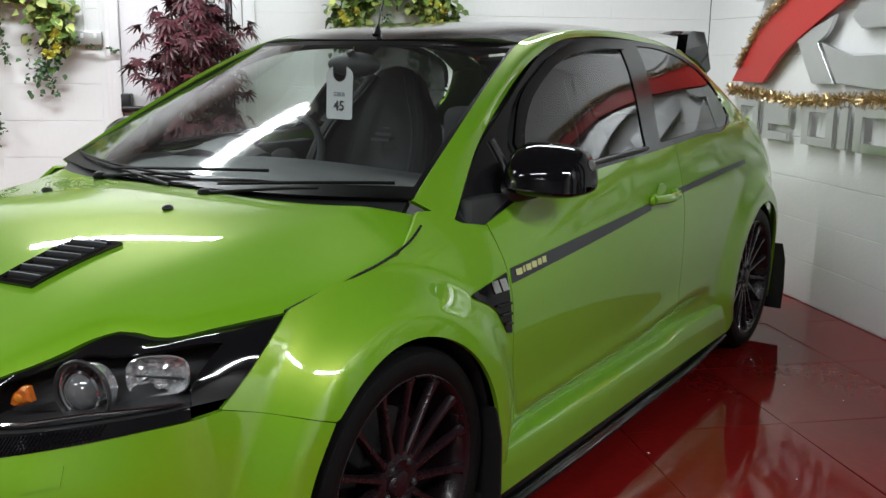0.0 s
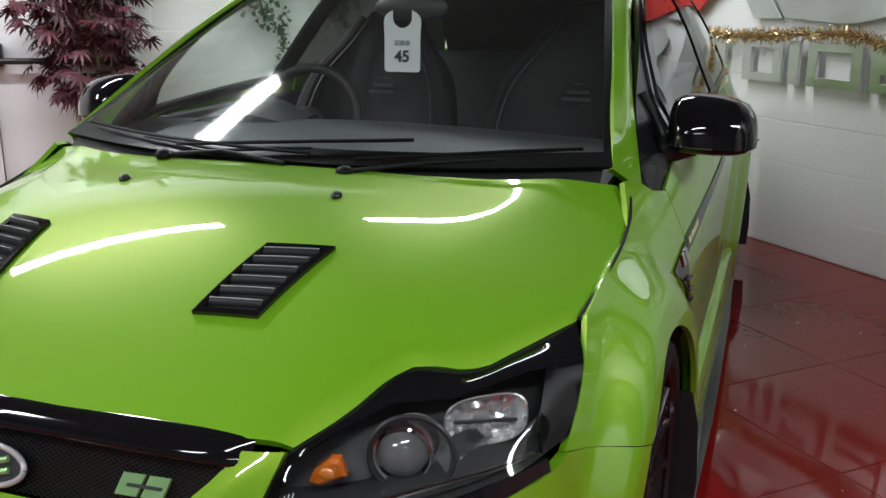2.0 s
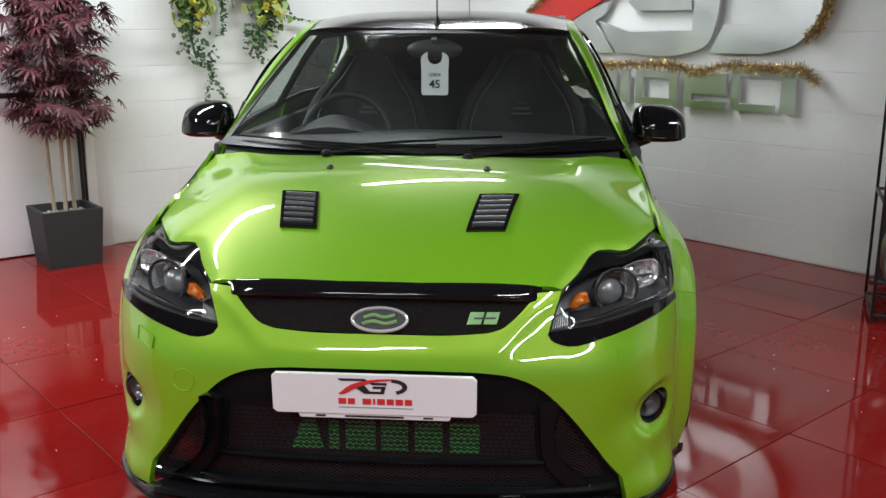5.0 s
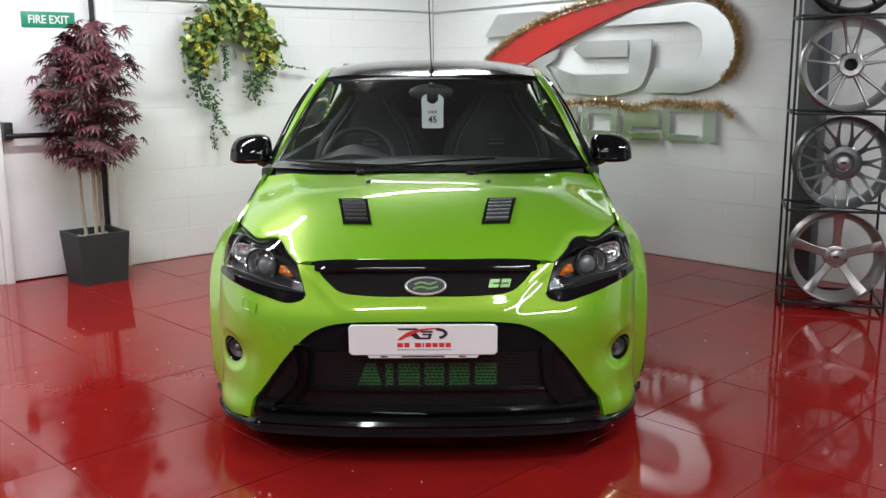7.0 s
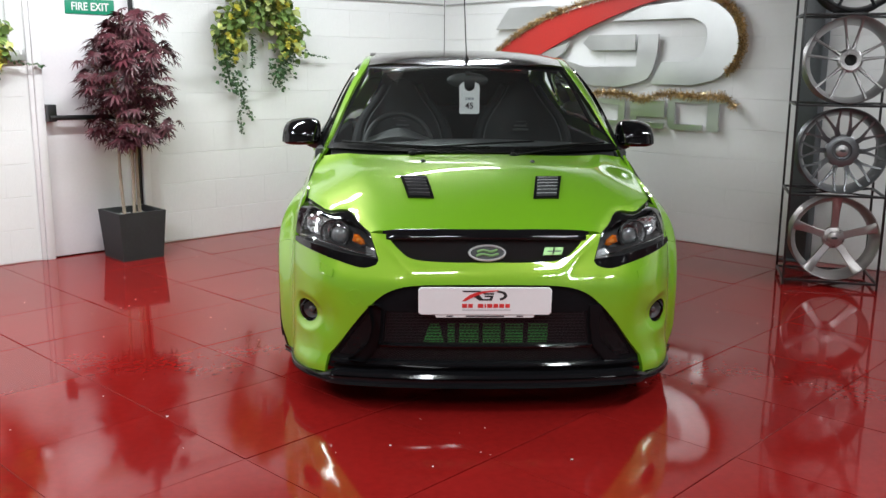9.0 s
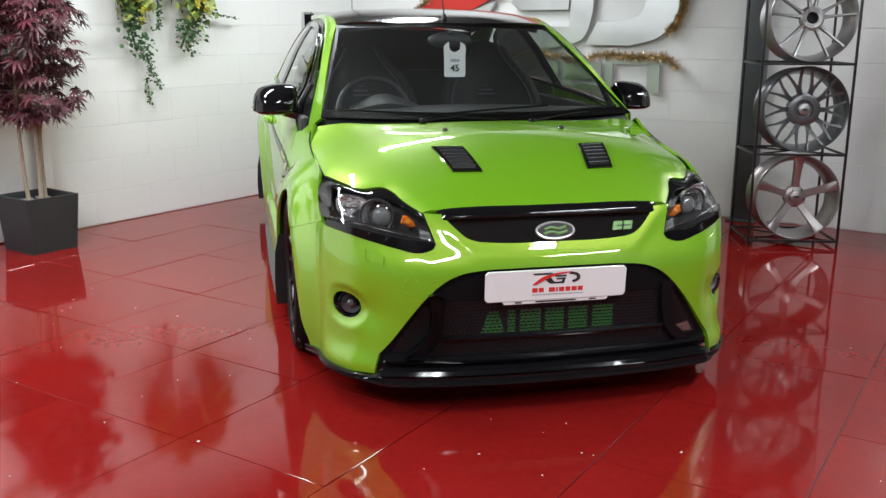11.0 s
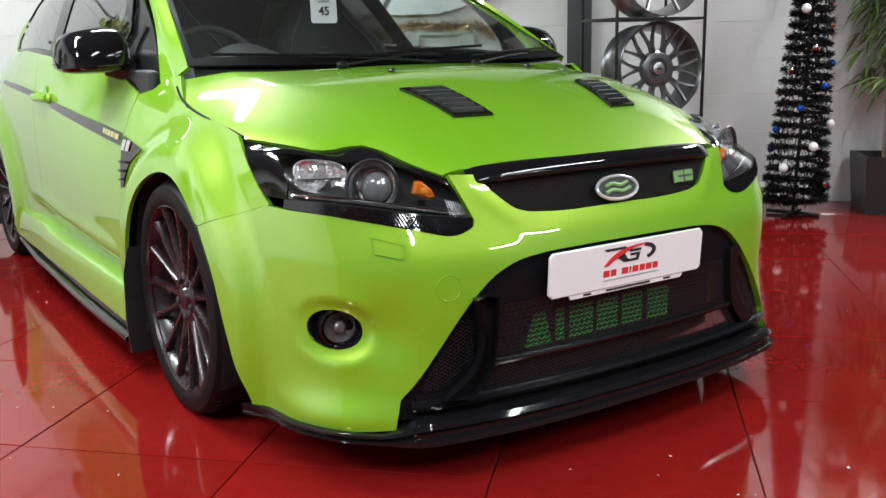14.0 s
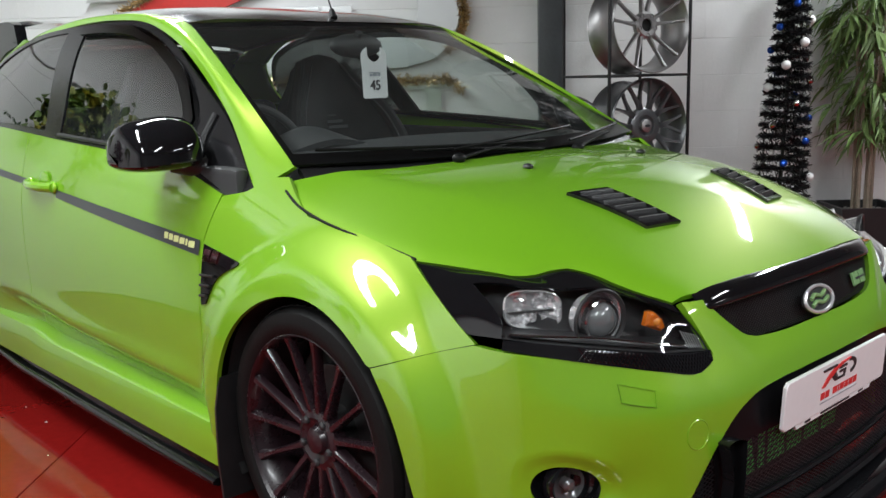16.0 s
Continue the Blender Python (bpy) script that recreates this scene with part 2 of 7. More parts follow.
def part(name, g, material, parent=None, label="", angle=35, recalc=True):
    me = bpy.data.meshes.new(name)
    me.from_pydata(g.v, [], g.f)
    if recalc:
        bm = bmesh.new()
        bm.from_mesh(me)
        bmesh.ops.recalc_face_normals(bm, faces=bm.faces)
        bm.to_mesh(me)
        bm.free()
    me.shade_smooth()
    if angle:
        me.set_sharp_from_angle(angle=radians(angle))
    me.materials.append(material)
    ob = new(name, me)
    if parent:
        ob.parent = parent
    if label:
        ob["label"] = label
    return ob


def thing(name, m, label, category, group="", kind=""):
    ob = new(name)
    ob.empty_display_size = 0.1
    ob.matrix_basis = m
    return tagged(ob, label, category, group, kind)


def box(sx, sy, sz, bevel=0.0, at=(0, 0, 0), seg=2):
    """A bevelled block centred on at."""
    bm = bmesh.new()
    bmesh.ops.create_cube(bm, size=1.0)
    bmesh.ops.scale(bm, vec=(sx, sy, sz), verts=bm.verts)
    if bevel:
        bmesh.ops.bevel(bm, geom=bm.edges[:], offset=bevel, segments=seg, affect="EDGES", profile=0.5)
    bmesh.ops.translate(bm, vec=at, verts=bm.verts)
    bm.verts.index_update()
    out = [tuple(v.co) for v in bm.verts], [tuple(v.index for v in f.verts) for f in bm.faces]
    bm.free()
    return out


def lathe(profile, n=48, closed=False):
    """Turns a profile of (radius, height) about the local y axis (the wheel's axle)."""
    v, f, k = [], [], len(profile)
    for i in range(n):
        a = 2 * math.pi * i / n
        v += [(r * math.cos(a), h, r * math.sin(a)) for r, h in profile]
    for i in range(n):
        j = (i + 1) % n
        for p in range(k if closed else k - 1):
            q = (p + 1) % k
            f.append((i * k + p, j * k + p, j * k + q, i * k + q))
    return v, f


def tube(path, radius, n=8, taper=1.0, cap=True):
    """A round bar along a path."""
    path = [Vector(p) for p in path]
    v, f, side = [], [], None
    for i, p in enumerate(path):
        d = (path[min(i + 1, len(path) - 1)] - path[max(i - 1, 0)]).normalized()
        side = (side - d * side.dot(d)).normalized() if side else d.orthogonal().normalized()
        up = d.cross(side)
        r = radius * (1 + (taper - 1) * i / (len(path) - 1))
        v += [tuple(p + (side * math.cos(2 * math.pi * k / n) + up * math.sin(2 * math.pi * k / n)) * r) for k in range(n)]
    for i in range(len(path) - 1):
        for k in range(n):
            q = (k + 1) % n
            f.append((i * n + k, i * n + q, (i + 1) * n + q, (i + 1) * n + k))
    if cap:
        f += [tuple(reversed(range(n))), tuple(range((len(path) - 1) * n, len(path) * n))]
    return v, f


def ball(r, at=(0, 0, 0), nu=16, nv=10, squash=(1, 1, 1)):
    v = [(at[0], at[1], at[2] - r * squash[2])]
    for j in range(1, nv):
        a = math.pi * j / nv
        v += [(at[0] + r * squash[0] * math.sin(a) * math.cos(2 * math.pi * i / nu), at[1] + r * squash[1] * math.sin(a) * math.sin(2 * math.pi * i / nu), at[2] - r * squash[2] * math.cos(a)) for i in range(nu)]
    v.append((at[0], at[1], at[2] + r * squash[2]))
    f = []
    for i in range(nu):
        k = (i + 1) % nu
        f.append((0, 1 + k, 1 + i))
        for j in range(nv - 2):
            f.append((1 + j * nu + i, 1 + j * nu + k, 1 + (j + 1) * nu + k, 1 + (j + 1) * nu + i))
        f.append((len(v) - 1, 1 + (nv - 2) * nu + i, 1 + (nv - 2) * nu + k))
    return v, f


def plate(outline, thick, bevel=0.0):
    """A flat shape in local x, z, standing out thick metres towards -y from y = 0, with a bevelled front edge."""
    bm = bmesh.new()
    vs = [bm.verts.new((x, 0, z)) for x, z in outline]
    face = bm.faces.new(vs)
    got = bmesh.ops.extrude_face_region(bm, geom=[face])
    moved = [e for e in got["geom"] if isinstance(e, bmesh.types.BMVert)]
    bmesh.ops.translate(bm, vec=(0, -thick, 0), verts=moved)
    if bevel:
        front = [e for e in bm.edges if all(abs(v.co.y + thick) < 1e-6 for v in e.verts)]
        bmesh.ops.bevel(bm, geom=front, offset=bevel, segments=1, affect="EDGES")
    bmesh.ops.recalc_face_normals(bm, faces=bm.faces)
    bmesh.ops.triangulate(bm, faces=[f for f in bm.faces if len(f.verts) > 4])
    bm.verts.index_update()
    out = [tuple(v.co) for v in bm.verts], [tuple(v.index for v in f.verts) for f in bm.faces]
    bm.free()
    return out


def hermite(knots, values, q):
    """Smooth interpolation: values[i] (a number, or an array like q) at knots[i]."""
    knots = np.asarray(knots, float)
    q = np.asarray(q, float)
    values = np.array([np.broadcast_to(v, q.shape) for v in values])
    slope = np.empty_like(values)
    d = np.diff(values, axis=0) / np.diff(knots).reshape(-1, *[1] * q.ndim)
    slope[0], slope[-1] = d[0], d[-1]
    w = np.diff(knots).reshape(-1, *[1] * q.ndim)
    slope[1:-1] = (d[:-1] * w[1:] + d[1:] * w[:-1]) / (w[1:] + w[:-1])
    i = np.clip(np.searchsorted(knots, q) - 1, 0, len(knots) - 2)
    h = knots[i + 1] - knots[i]
    t = (q - knots[i]) / h
    pick = lambda a, k: np.take_along_axis(a, k[None], 0)[0]
    v0, v1, m0, m1 = pick(values, i), pick(values, i + 1), pick(slope, i), pick(slope, i + 1)
    inside = (2 * t**3 - 3 * t**2 + 1) * v0 + (t**3 - 2 * t**2 + t) * h * m0 + (3 * t**2 - 2 * t**3) * v1 + (t**3 - t**2) * h * m1
    return np.where(t < 0, v0 + t * h * m0, np.where(t > 1, v1 + (t - 1) * h * m1, inside))


def sheet(ku, kv, table):
    """A smooth surface over two directions from a small table of heights (rows: ku, columns: kv)."""
    def value(u, v):
        return hermite(ku, [hermite(kv, row, v) for row in table], u)
    return value


def faired(value, u0, u1, nu, v0, v1, nv):
    """The same surface as one cubic B-spline over an even net: no kinks in its highlights."""
    a, b = np.linspace(u0, u1, nu), np.linspace(v0, v1, nv)
    net = value(*np.meshgrid(a, b, indexing="ij"))
    weights = lambda t: ((1 - t) ** 3 / 6, (3 * t**3 - 6 * t**2 + 4) / 6, (-3 * t**3 + 3 * t**2 + 3 * t + 1) / 6, t**3 / 6)

    def smooth(u, v):
        p, q = (np.asarray(u, float) - u0) / (a[1] - a[0]), (np.asarray(v, float) - v0) / (b[1] - b[0])
        i, j = np.clip(np.floor(p).astype(int), 1, nu - 3), np.clip(np.floor(q).astype(int), 1, nv - 3)
        wu, wv = weights(p - i), weights(q - j)
        return sum(wu[m] * wv[n] * net[i + m - 1, j + n - 1] for m in range(4) for n in range(4))
    return smooth


def curve(points, n=24):
    """A smooth line through a few points (2D or 3D)."""
    p = np.array(points, float)
    if len(p) == 2:
        return [tuple(p[0] + (p[1] - p[0]) * i / n) for i in range(n + 1)]
    k = np.concatenate([[0], np.cumsum(np.linalg.norm(np.diff(p, axis=0), axis=1))])
    q = np.linspace(0, k[-1], n + 1)
    return [tuple(c) for c in np.stack([hermite(k, p[:, a], q) for a in range(p.shape[1])], 1)]


def chain(*pieces):
    """Joins lines end to end into one outline."""
    out = []
    for piece in pieces:
        for p in piece:
            if not out or math.dist(out[-1], p) > 1e-5:
                out.append(tuple(p))
    if math.dist(out[0], out[-1]) < 1e-5:
        out.pop()
    return out


def inside(poly, x, y):
    p = np.array(poly)
    a, b = p, np.roll(p, -1, 0)
    odd = np.zeros(x.shape, bool)
    for (x0, y0), (x1, y1) in zip(a, b):
        if y0 == y1:
            continue
        cross = ((y0 > y) != (y1 > y)) & (x < (x1 - x0) * (y - y0) / (y1 - y0) + x0)
        odd ^= cross
    return odd


def nearest(polys, x, y):
    best, bx, by = np.full(x.shape, 1e9), x.copy(), y.copy()
    for poly in polys:
        p = np.array(poly)
        for (x0, y0), (x1, y1) in zip(p, np.roll(p, -1, 0)):
            dx, dy = x1 - x0, y1 - y0
            t = np.clip(((x - x0) * dx + (y - y0) * dy) / max(dx * dx + dy * dy, 1e-12), 0, 1)
            px, py = x0 + t * dx, y0 + t * dy
            d = np.hypot(px - x, py - y)
            near = d < best
            best, bx, by = np.where(near, d, best), np.where(near, px, bx), np.where(near, py, by)
    return best, bx, by


def panel(place, outline, holes=(), step=0.012, lip=0.012, flip=False, step_v=None):
    """A sheet-metal panel: the surface place(u, v) cut to an outline with holes, its edges folded back by lip."""
    sv = step_v or step
    o = np.array(outline)
    lo, hi = o.min(0), o.max(0)
    nu, nv = max(2, int(round((hi[0] - lo[0]) / step))), max(2, int(round((hi[1] - lo[1]) / sv)))
    U, V = np.meshgrid(np.linspace(lo[0], hi[0], nu + 1), np.linspace(lo[1], hi[1], nv + 1), indexing="ij")
    su, sw = (hi[0] - lo[0]) / nu, (hi[1] - lo[1]) / nv
    polys = [[(a / su, b / sw) for a, b in poly] for poly in (outline, *holes)]
    A, B = U / su, V / sw
    ca, cb = (A[:-1, :-1] + A[1:, 1:]) / 2, (B[:-1, :-1] + B[1:, 1:]) / 2
    keep = inside(polys[0], ca, cb)
    for hole in polys[1:]:
        keep &= ~inside(hole, ca, cb)
    touch = np.zeros(A.shape, int)
    for di in (0, 1):
        for dj in (0, 1):
            touch[di:di + nu, dj:dj + nv] += keep
    edge = (touch > 0) & (touch < 4)
    d, pa, pb = nearest(polys, A[edge], B[edge])
    for poly in polys:
        q = np.array(poly)
        before, after = q - np.roll(q, 1, 0), np.roll(q, -1, 0) - q
        bend = np.abs(np.arctan2(before[:, 0] * after[:, 1] - before[:, 1] * after[:, 0], (before * after).sum(1)))
        for corner in q[bend > 0.6]:
            k = np.argmin(np.hypot(pa - corner[0], pb - corner[1]))
            if math.hypot(pa[k] - corner[0], pb[k] - corner[1]) < 1.2:
                pa[k], pb[k] = corner
    A[edge], B[edge] = pa, pb
    x, y, z = place(A * su, B * sw)
    P = np.stack([np.broadcast_to(c, A.shape) for c in (x, y, z)], -1)
    idx = np.arange(A.size).reshape(A.shape)
    I, J = np.nonzero(keep)
    quads = np.stack([idx[I, J], idx[I + 1, J], idx[I + 1, J + 1], idx[I, J + 1]], 1)
    if flip:
        quads = quads[:, ::-1]
    used = np.unique(quads)
    remap = np.full(A.size, -1)
    remap[used] = np.arange(len(used))
    quads = remap[quads]
    P = P.reshape(-1, 3)[used]
    normal = np.zeros_like(P)
    fn = np.cross(P[quads[:, 2]] - P[quads[:, 0]], P[quads[:, 3]] - P[quads[:, 1]])
    for c in range(4):
        np.add.at(normal, quads[:, c], fn)
    normal /= np.maximum(np.linalg.norm(normal, axis=1, keepdims=True), 1e-12)
    g = Geo()
    g.v = [tuple(p) for p in P.tolist()]
    g.f = [tuple(q) for q in quads.tolist()]
    if lip:
        edges = {}
        for q in g.f:
            for a, b in zip(q, q[1:] + q[:1]):
                edges[(a, b)] = 1
        rim = [(a, b) for a, b in edges if (b, a) not in edges and a != b]
        made = {}
        for a, b in rim:
            for c in (a, b):
                if c not in made:
                    made[c] = (len(g.v), len(g.v) + 1)
                    g.v += [tuple(P[c]), tuple(P[c] - normal[c] * lip)]
            g.f.append((made[b][0], made[a][0], made[a][1], made[b][1]))
    return g


def both(g):
    """The panel and its mirror image across the car's middle, as two shapes."""
    m = Geo()
    m.v = [(-x, y, z) for x, y, z in g.v]
    m.f = [tuple(reversed(f)) for f in g.f]
    return (1, g), (-1, m)


def loft(lines, nu=32, nv=12):
    """A smooth skin over a few lines; returns place(u, v) with u along and v across them, both from 0 to 1."""
    rows = np.array([curve(line, nu * 2) for line in lines])
    along, across = np.linspace(0, 1, nu * 2 + 1), np.linspace(0, 1, len(lines))

    def place(u, v):
        u, v = np.asarray(u, float), np.asarray(v, float)
        out = []
        for a in range(3):
            out.append(hermite(across, [np.interp(u, along, row[:, a]) for row in rows], v))
        return out
    return place


SQUARE = [(0, 0), (1, 0), (1, 1), (0, 1)]
# ---- the car: front towards -y, its middle at x = 0 of its own frame ----
car = thing("hatchback_car", pose(0.012, 0, 0), "bright lime green three-door hatchback with black roof and black wheels", "car")
HUB_F, HUB_R, WHEEL_Z = 0.867, 3.50, 0.325
BONNET_Y, BONNET_X, BONNET_Z = (
    (0.05, 0.15, 0.30, 0.49, 0.73, 0.92, 1.10), (0.0, 0.25, 0.45, 0.60, 0.72, 0.80),
    ((0.680, 0.675, 0.655, 0.60, 0.55, 0.50), (0.740, 0.735, 0.700, 0.655, 0.60, 0.56), (0.826, 0.815, 0.788, 0.738, 0.69, 0.66),
     (0.893, 0.884, 0.866, 0.820, 0.770, 0.74), (0.926, 0.916, 0.904, 0.870, 0.824, 0.79), (0.946, 0.940, 0.932, 0.908, 0.864, 0.835),
     (0.958, 0.957, 0.955, 0.950, 0.936, 0.88)))


def shoulder(y, x):
    """How far the bonnet lies outside its crease line, with a soft edge."""
    return 0.013 * np.logaddexp(0, (x - (0.405 + 0.235 * (y - 0.12))) / 0.013)


def bonnet_terms(y, x):
    k = shoulder(y, x)
    return [y**0, y, y**2, y**3, y**4, x**2, x**2 * y, x**2 * y**2, k, k * y, k * y**2, k * k]


_y, _x = np.meshgrid(BONNET_Y, BONNET_X, indexing="ij")
_fit = np.linalg.lstsq(np.stack([t.ravel() for t in bonnet_terms(_y, _x)], 1), np.array(BONNET_Z).ravel(), rcond=None)[0]


def bonnet_height(y, x):
    """A fair surface through the table, creased along the shoulder line."""
    y, x = np.asarray(y, float), np.asarray(x, float)
    edge = np.interp(y, (0.160, 0.246, 0.316, 0.346, 0.387, 0.416, 0.505, 0.600, 0.78, 0.955), (0.462, 0.514, 0.546, 0.566, 0.640, 0.668, 0.715, 0.760, 0.774, 0.777))
    t = np.clip((x - edge + 0.040) / 0.040, 0, 1.2)
    roll = np.interp(y, (0.12, 0.20, 0.50, 0.75), (0.006, 0.010, 0.009, 0.004))
    return sum(c * k for c, k in zip(_fit, bonnet_terms(y, x))) - roll * t * t


side_width = sheet(
    (0.37, 0.62, 0.96, 1.33, 1.90, 2.50, 3.10, 3.50, 3.90, 4.20), (0.12, 0.30, 0.50, 0.70, 0.85, 0.98),
    ((0.80, 0.80, 0.80, 0.770, 0.70, 0.60), (0.865, 0.872, 0.870, 0.835, 0.740, 0.65), (0.875, 0.880, 0.876, 0.850, 0.778, 0.70),
     (0.872, 0.880, 0.884, 0.872, 0.828, 0.76), (0.870, 0.878, 0.888, 0.889, 0.872, 0.832), (0.870, 0.878, 0.890, 0.894, 0.882, 0.848),
     (0.872, 0.882, 0.892, 0.895, 0.882, 0.838), (0.870, 0.880, 0.888, 0.890, 0.868, 0.798), (0.83, 0.84, 0.85, 0.85, 0.82, 0.735),
     (0.70, 0.72, 0.74, 0.74, 0.72, 0.66)))
side_width = faired(side_width, -0.3, 4.9, 40, -0.2, 1.4, 17)


def bonnet(x, y, lift=0.0):
    return x, y, bonnet_height(y, np.abs(x)) + lift


def side(y, z, out=0.0):
    """The flank: the basic width, the two flared arches and the fold along the sill."""
    x = side_width(y, z)
    for hub, size in ((HUB_F, 0.040), (HUB_R, 0.042)):
        r = np.hypot(y - hub, z - 0.33)
        k = np.clip((r - 0.385) / 0.115, 0, 1)
        x = x + size * (1 - k * k * (3 - 2 * k))
    fold = np.clip((y - 1.25) / 0.25, 0, 1) * np.clip((2.95 - y) / 0.45, 0, 1)
    up = np.clip((y - 2.15) / 0.55, 0, 1)
    crease = 0.345 + 0.018 * (y - 1.36) + 0.030 * up * up * (3 - 2 * up)
    under = np.clip((crease - z) / 0.050, 0, 1)
    x = x + fold * (0.007 * np.exp(-((z - crease - 0.01) / 0.035) ** 2) - 0.034 * under * under * (3 - 2 * under))
    return x + out, y, z


PLAN_X = (0, 0.25, 0.45, 0.60, 0.70, 0.78, 0.845, 0.885, 0.905)
PLAN_Y = (0.0, 0.008, 0.030, 0.070, 0.155, 0.285, 0.42, 0.54, 0.64)
_px, _py = np.array(curve(list(zip(PLAN_X, PLAN_Y)), 200)).T
_ps = np.concatenate([[0], np.cumsum(np.hypot(np.diff(_px), np.diff(_py)))])


def along(x):
    """The way round the bumper at the width x."""
    return float(np.sign(x) * np.interp(abs(x), _px, _ps))


def nose(s, z, out=0.0):
    """The bumper skin at s metres round from the middle and the height z."""
    a = np.abs(s)
    x, y = np.interp(a, _ps, _px), np.interp(a, _ps, _py)
    tx, ty = np.interp(a, _ps, np.gradient(_px, _ps)), np.interp(a, _ps, np.gradient(_py, _ps))
    back = hermite((0.10, 0.20, 0.32, 0.45, 0.53, 0.60, 0.66, 0.72), (0.004, 0.006, 0.012, 0.016, 0.026, 0.058, 0.086, 0.118), z)
    near = np.clip((0.97 - a) / 0.5, 0, 1)
    back = back * (0.25 + 0.75 * near)
    fog = 0.007 * np.exp(-(((a - along(0.725)) / 0.10) ** 2 + ((z - 0.37) / 0.085) ** 2))
    low = 0.020 * np.exp(-((z - 0.16) / 0.05) ** 2) * np.clip((a - 0.55) / 0.2, 0, 1)
    rise = np.clip((a - 0.27) / 0.19, 0, 1)
    lip = 0.0045 * np.exp(-((z - 0.570 - 0.125 * rise * rise * (3 - 2 * rise)) / 0.030) ** 2) * np.clip((0.50 - a) / 0.06, 0, 1)
    push = out + fog + low + lip
    dish = 0.020 * np.exp(-(((a - along(0.650)) / 0.062) ** 2 + ((z - 0.368) / 0.070) ** 2))
    pod = 0.010 * np.exp(-(((a - along(0.785)) / 0.055) ** 2 + ((z - 0.368) / 0.075) ** 2))
    px, py = x + ty * push, y - tx * push + back + dish - pod
    w = np.clip((a - along(0.735)) / 0.26, 0, 1)
    w = w * w * (3 - 2 * w)
    px = px + (side(py, np.maximum(z, 0.13))[0] + out - px) * w
    return np.sign(s) * px, py, z


def seam(y, z):
    """How far round the nose the place (y, z) of the flank lies."""
    s = np.linspace(along(0.70), along(0.905), 400)
    return float(s[np.argmin(np.abs(nose(s, np.full(400, z))[1] - y))])


ARCH = lambda hub, r, a0, a1, n=40: [(hub + r * math.cos(radians(a)), 0.33 + r * math.sin(radians(a))) for a in np.linspace(a0, a1, n)]
PAINT = M["paint"]

# bonnet
half = chain(curve([(0, 0.120), (0.25, 0.126), (0.40, 0.142), (0.462, 0.160)]), curve([(0.462, 0.160), (0.514, 0.246), (0.546, 0.316), (0.566, 0.346)], 16), curve([(0.566, 0.346), (0.600, 0.366), (0.640, 0.387), (0.668, 0.416)], 10), curve([(0.668, 0.416), (0.715, 0.505), (0.760, 0.600)], 10),
             curve([(0.760, 0.600), (0.774, 0.78), (0.777, 0.955)]), curve([(0.777, 0.955), (0.771, 1.036), (0.734, 1.092)], 8), curve([(0.734, 1.092), (0.58, 1.015), (0.35, 0.952), (0, 0.925)]))
outline = half + [(-x, y) for x, y in reversed(half[1:-1])]
part("bonnet", panel(bonnet, outline, step=0.014, lip=0.014), PAINT, car, recalc=False)

# black tubes down both sides of the bonnet, standing in for shade in its gaps
for sgn in (1, -1):
    gap = [tuple(float(c) for c in bonnet(np.array(sgn * (x + 0.0035)), np.array(y), 0.0070)) for x, y in curve([(0.760, 0.600), (0.774, 0.78), (0.777, 0.955), (0.774, 1.015), (0.764, 1.070)], 24)]
    part("bonnet_gap", Geo().add(*tube(gap, 0.0034, 6)), M["void"], car)

# bonnet vents
vent = [(0.236, 0.492), (0.352, 0.522), (0.314, 0.322), (0.206, 0.304)]
for sgn in (1, -1):
    pts = [(sgn * x, y) for x, y in vent]
    mid = np.mean(pts, 0)
    inner = [tuple(mid + (np.array(p) - mid) * (0.80, 0.88)) for p in pts]
    rim = chain(*[curve([a, b], 10) for a, b in zip(pts, pts[1:] + pts[:1])])
    hole = chain(*[curve([a, b], 10) for a, b in zip(inner, inner[1:] + inner[:1])])
    v = part("bonnet_vent", panel(lambda x, y: bonnet(x, y, 0.008), rim, [hole], step=0.005, lip=0.010), M["gloss_black"], car, "gloss black louvred bonnet vent", recalc=False)
    # black sheet just above the skin, painting shade between the louvres
    part("recess", panel(lambda x, y: bonnet(x, y, 0.0015), hole, step=0.02, lip=0), M["void"], v, recalc=False)
    for i in range(6):
        a, b = np.array(inner[0]), np.array(inner[3])
        c, d = np.array(inner[1]), np.array(inner[2])
        t = (i + 0.5) / 6
        p, q = a + (b - a) * t, c + (d - c) * t
        g = Geo()
        line = [np.array(p) + (q - p) * k / 6 for k in range(7)]
        top = [Vector(bonnet(np.array(w[0]), np.array(w[1] + 0.0015), 0.0125)) for w in line]
        low = [Vector(bonnet(np.array(w[0]), np.array(w[1] - 0.0035), 0.006)) for w in line]
        under = [w - Vector((0, 0, 0.004)) for w in low]
        g.v = [tuple(w) for w in top + low + under]
        for k in range(6):
            g.f += [(k, k + 1, k + 8, k + 7), (k + 7, k + 8, k + 15, k + 14)]
        lou = part("louvre", g, M["louvre"], v, recalc=False)
        # thin silver tube imitates the highlight along the slat's gloss edge
        part("louvre_edge", Geo().add(*tube([w + Vector((0, 0, 0.0006)) for w in top], 0.0010, 5)), M["sign_edge"], lou)

# washer jets
for sgn in (1, -1):
    g = Geo().add(*ball(0.011, (sgn * 0.25, 0.732, bonnet_height(np.array(0.732), np.array(0.25)) + 0.004), 10, 6, (1, 1.5, 0.8)))
    part("washer_jet", g, M["satin_black"], car)

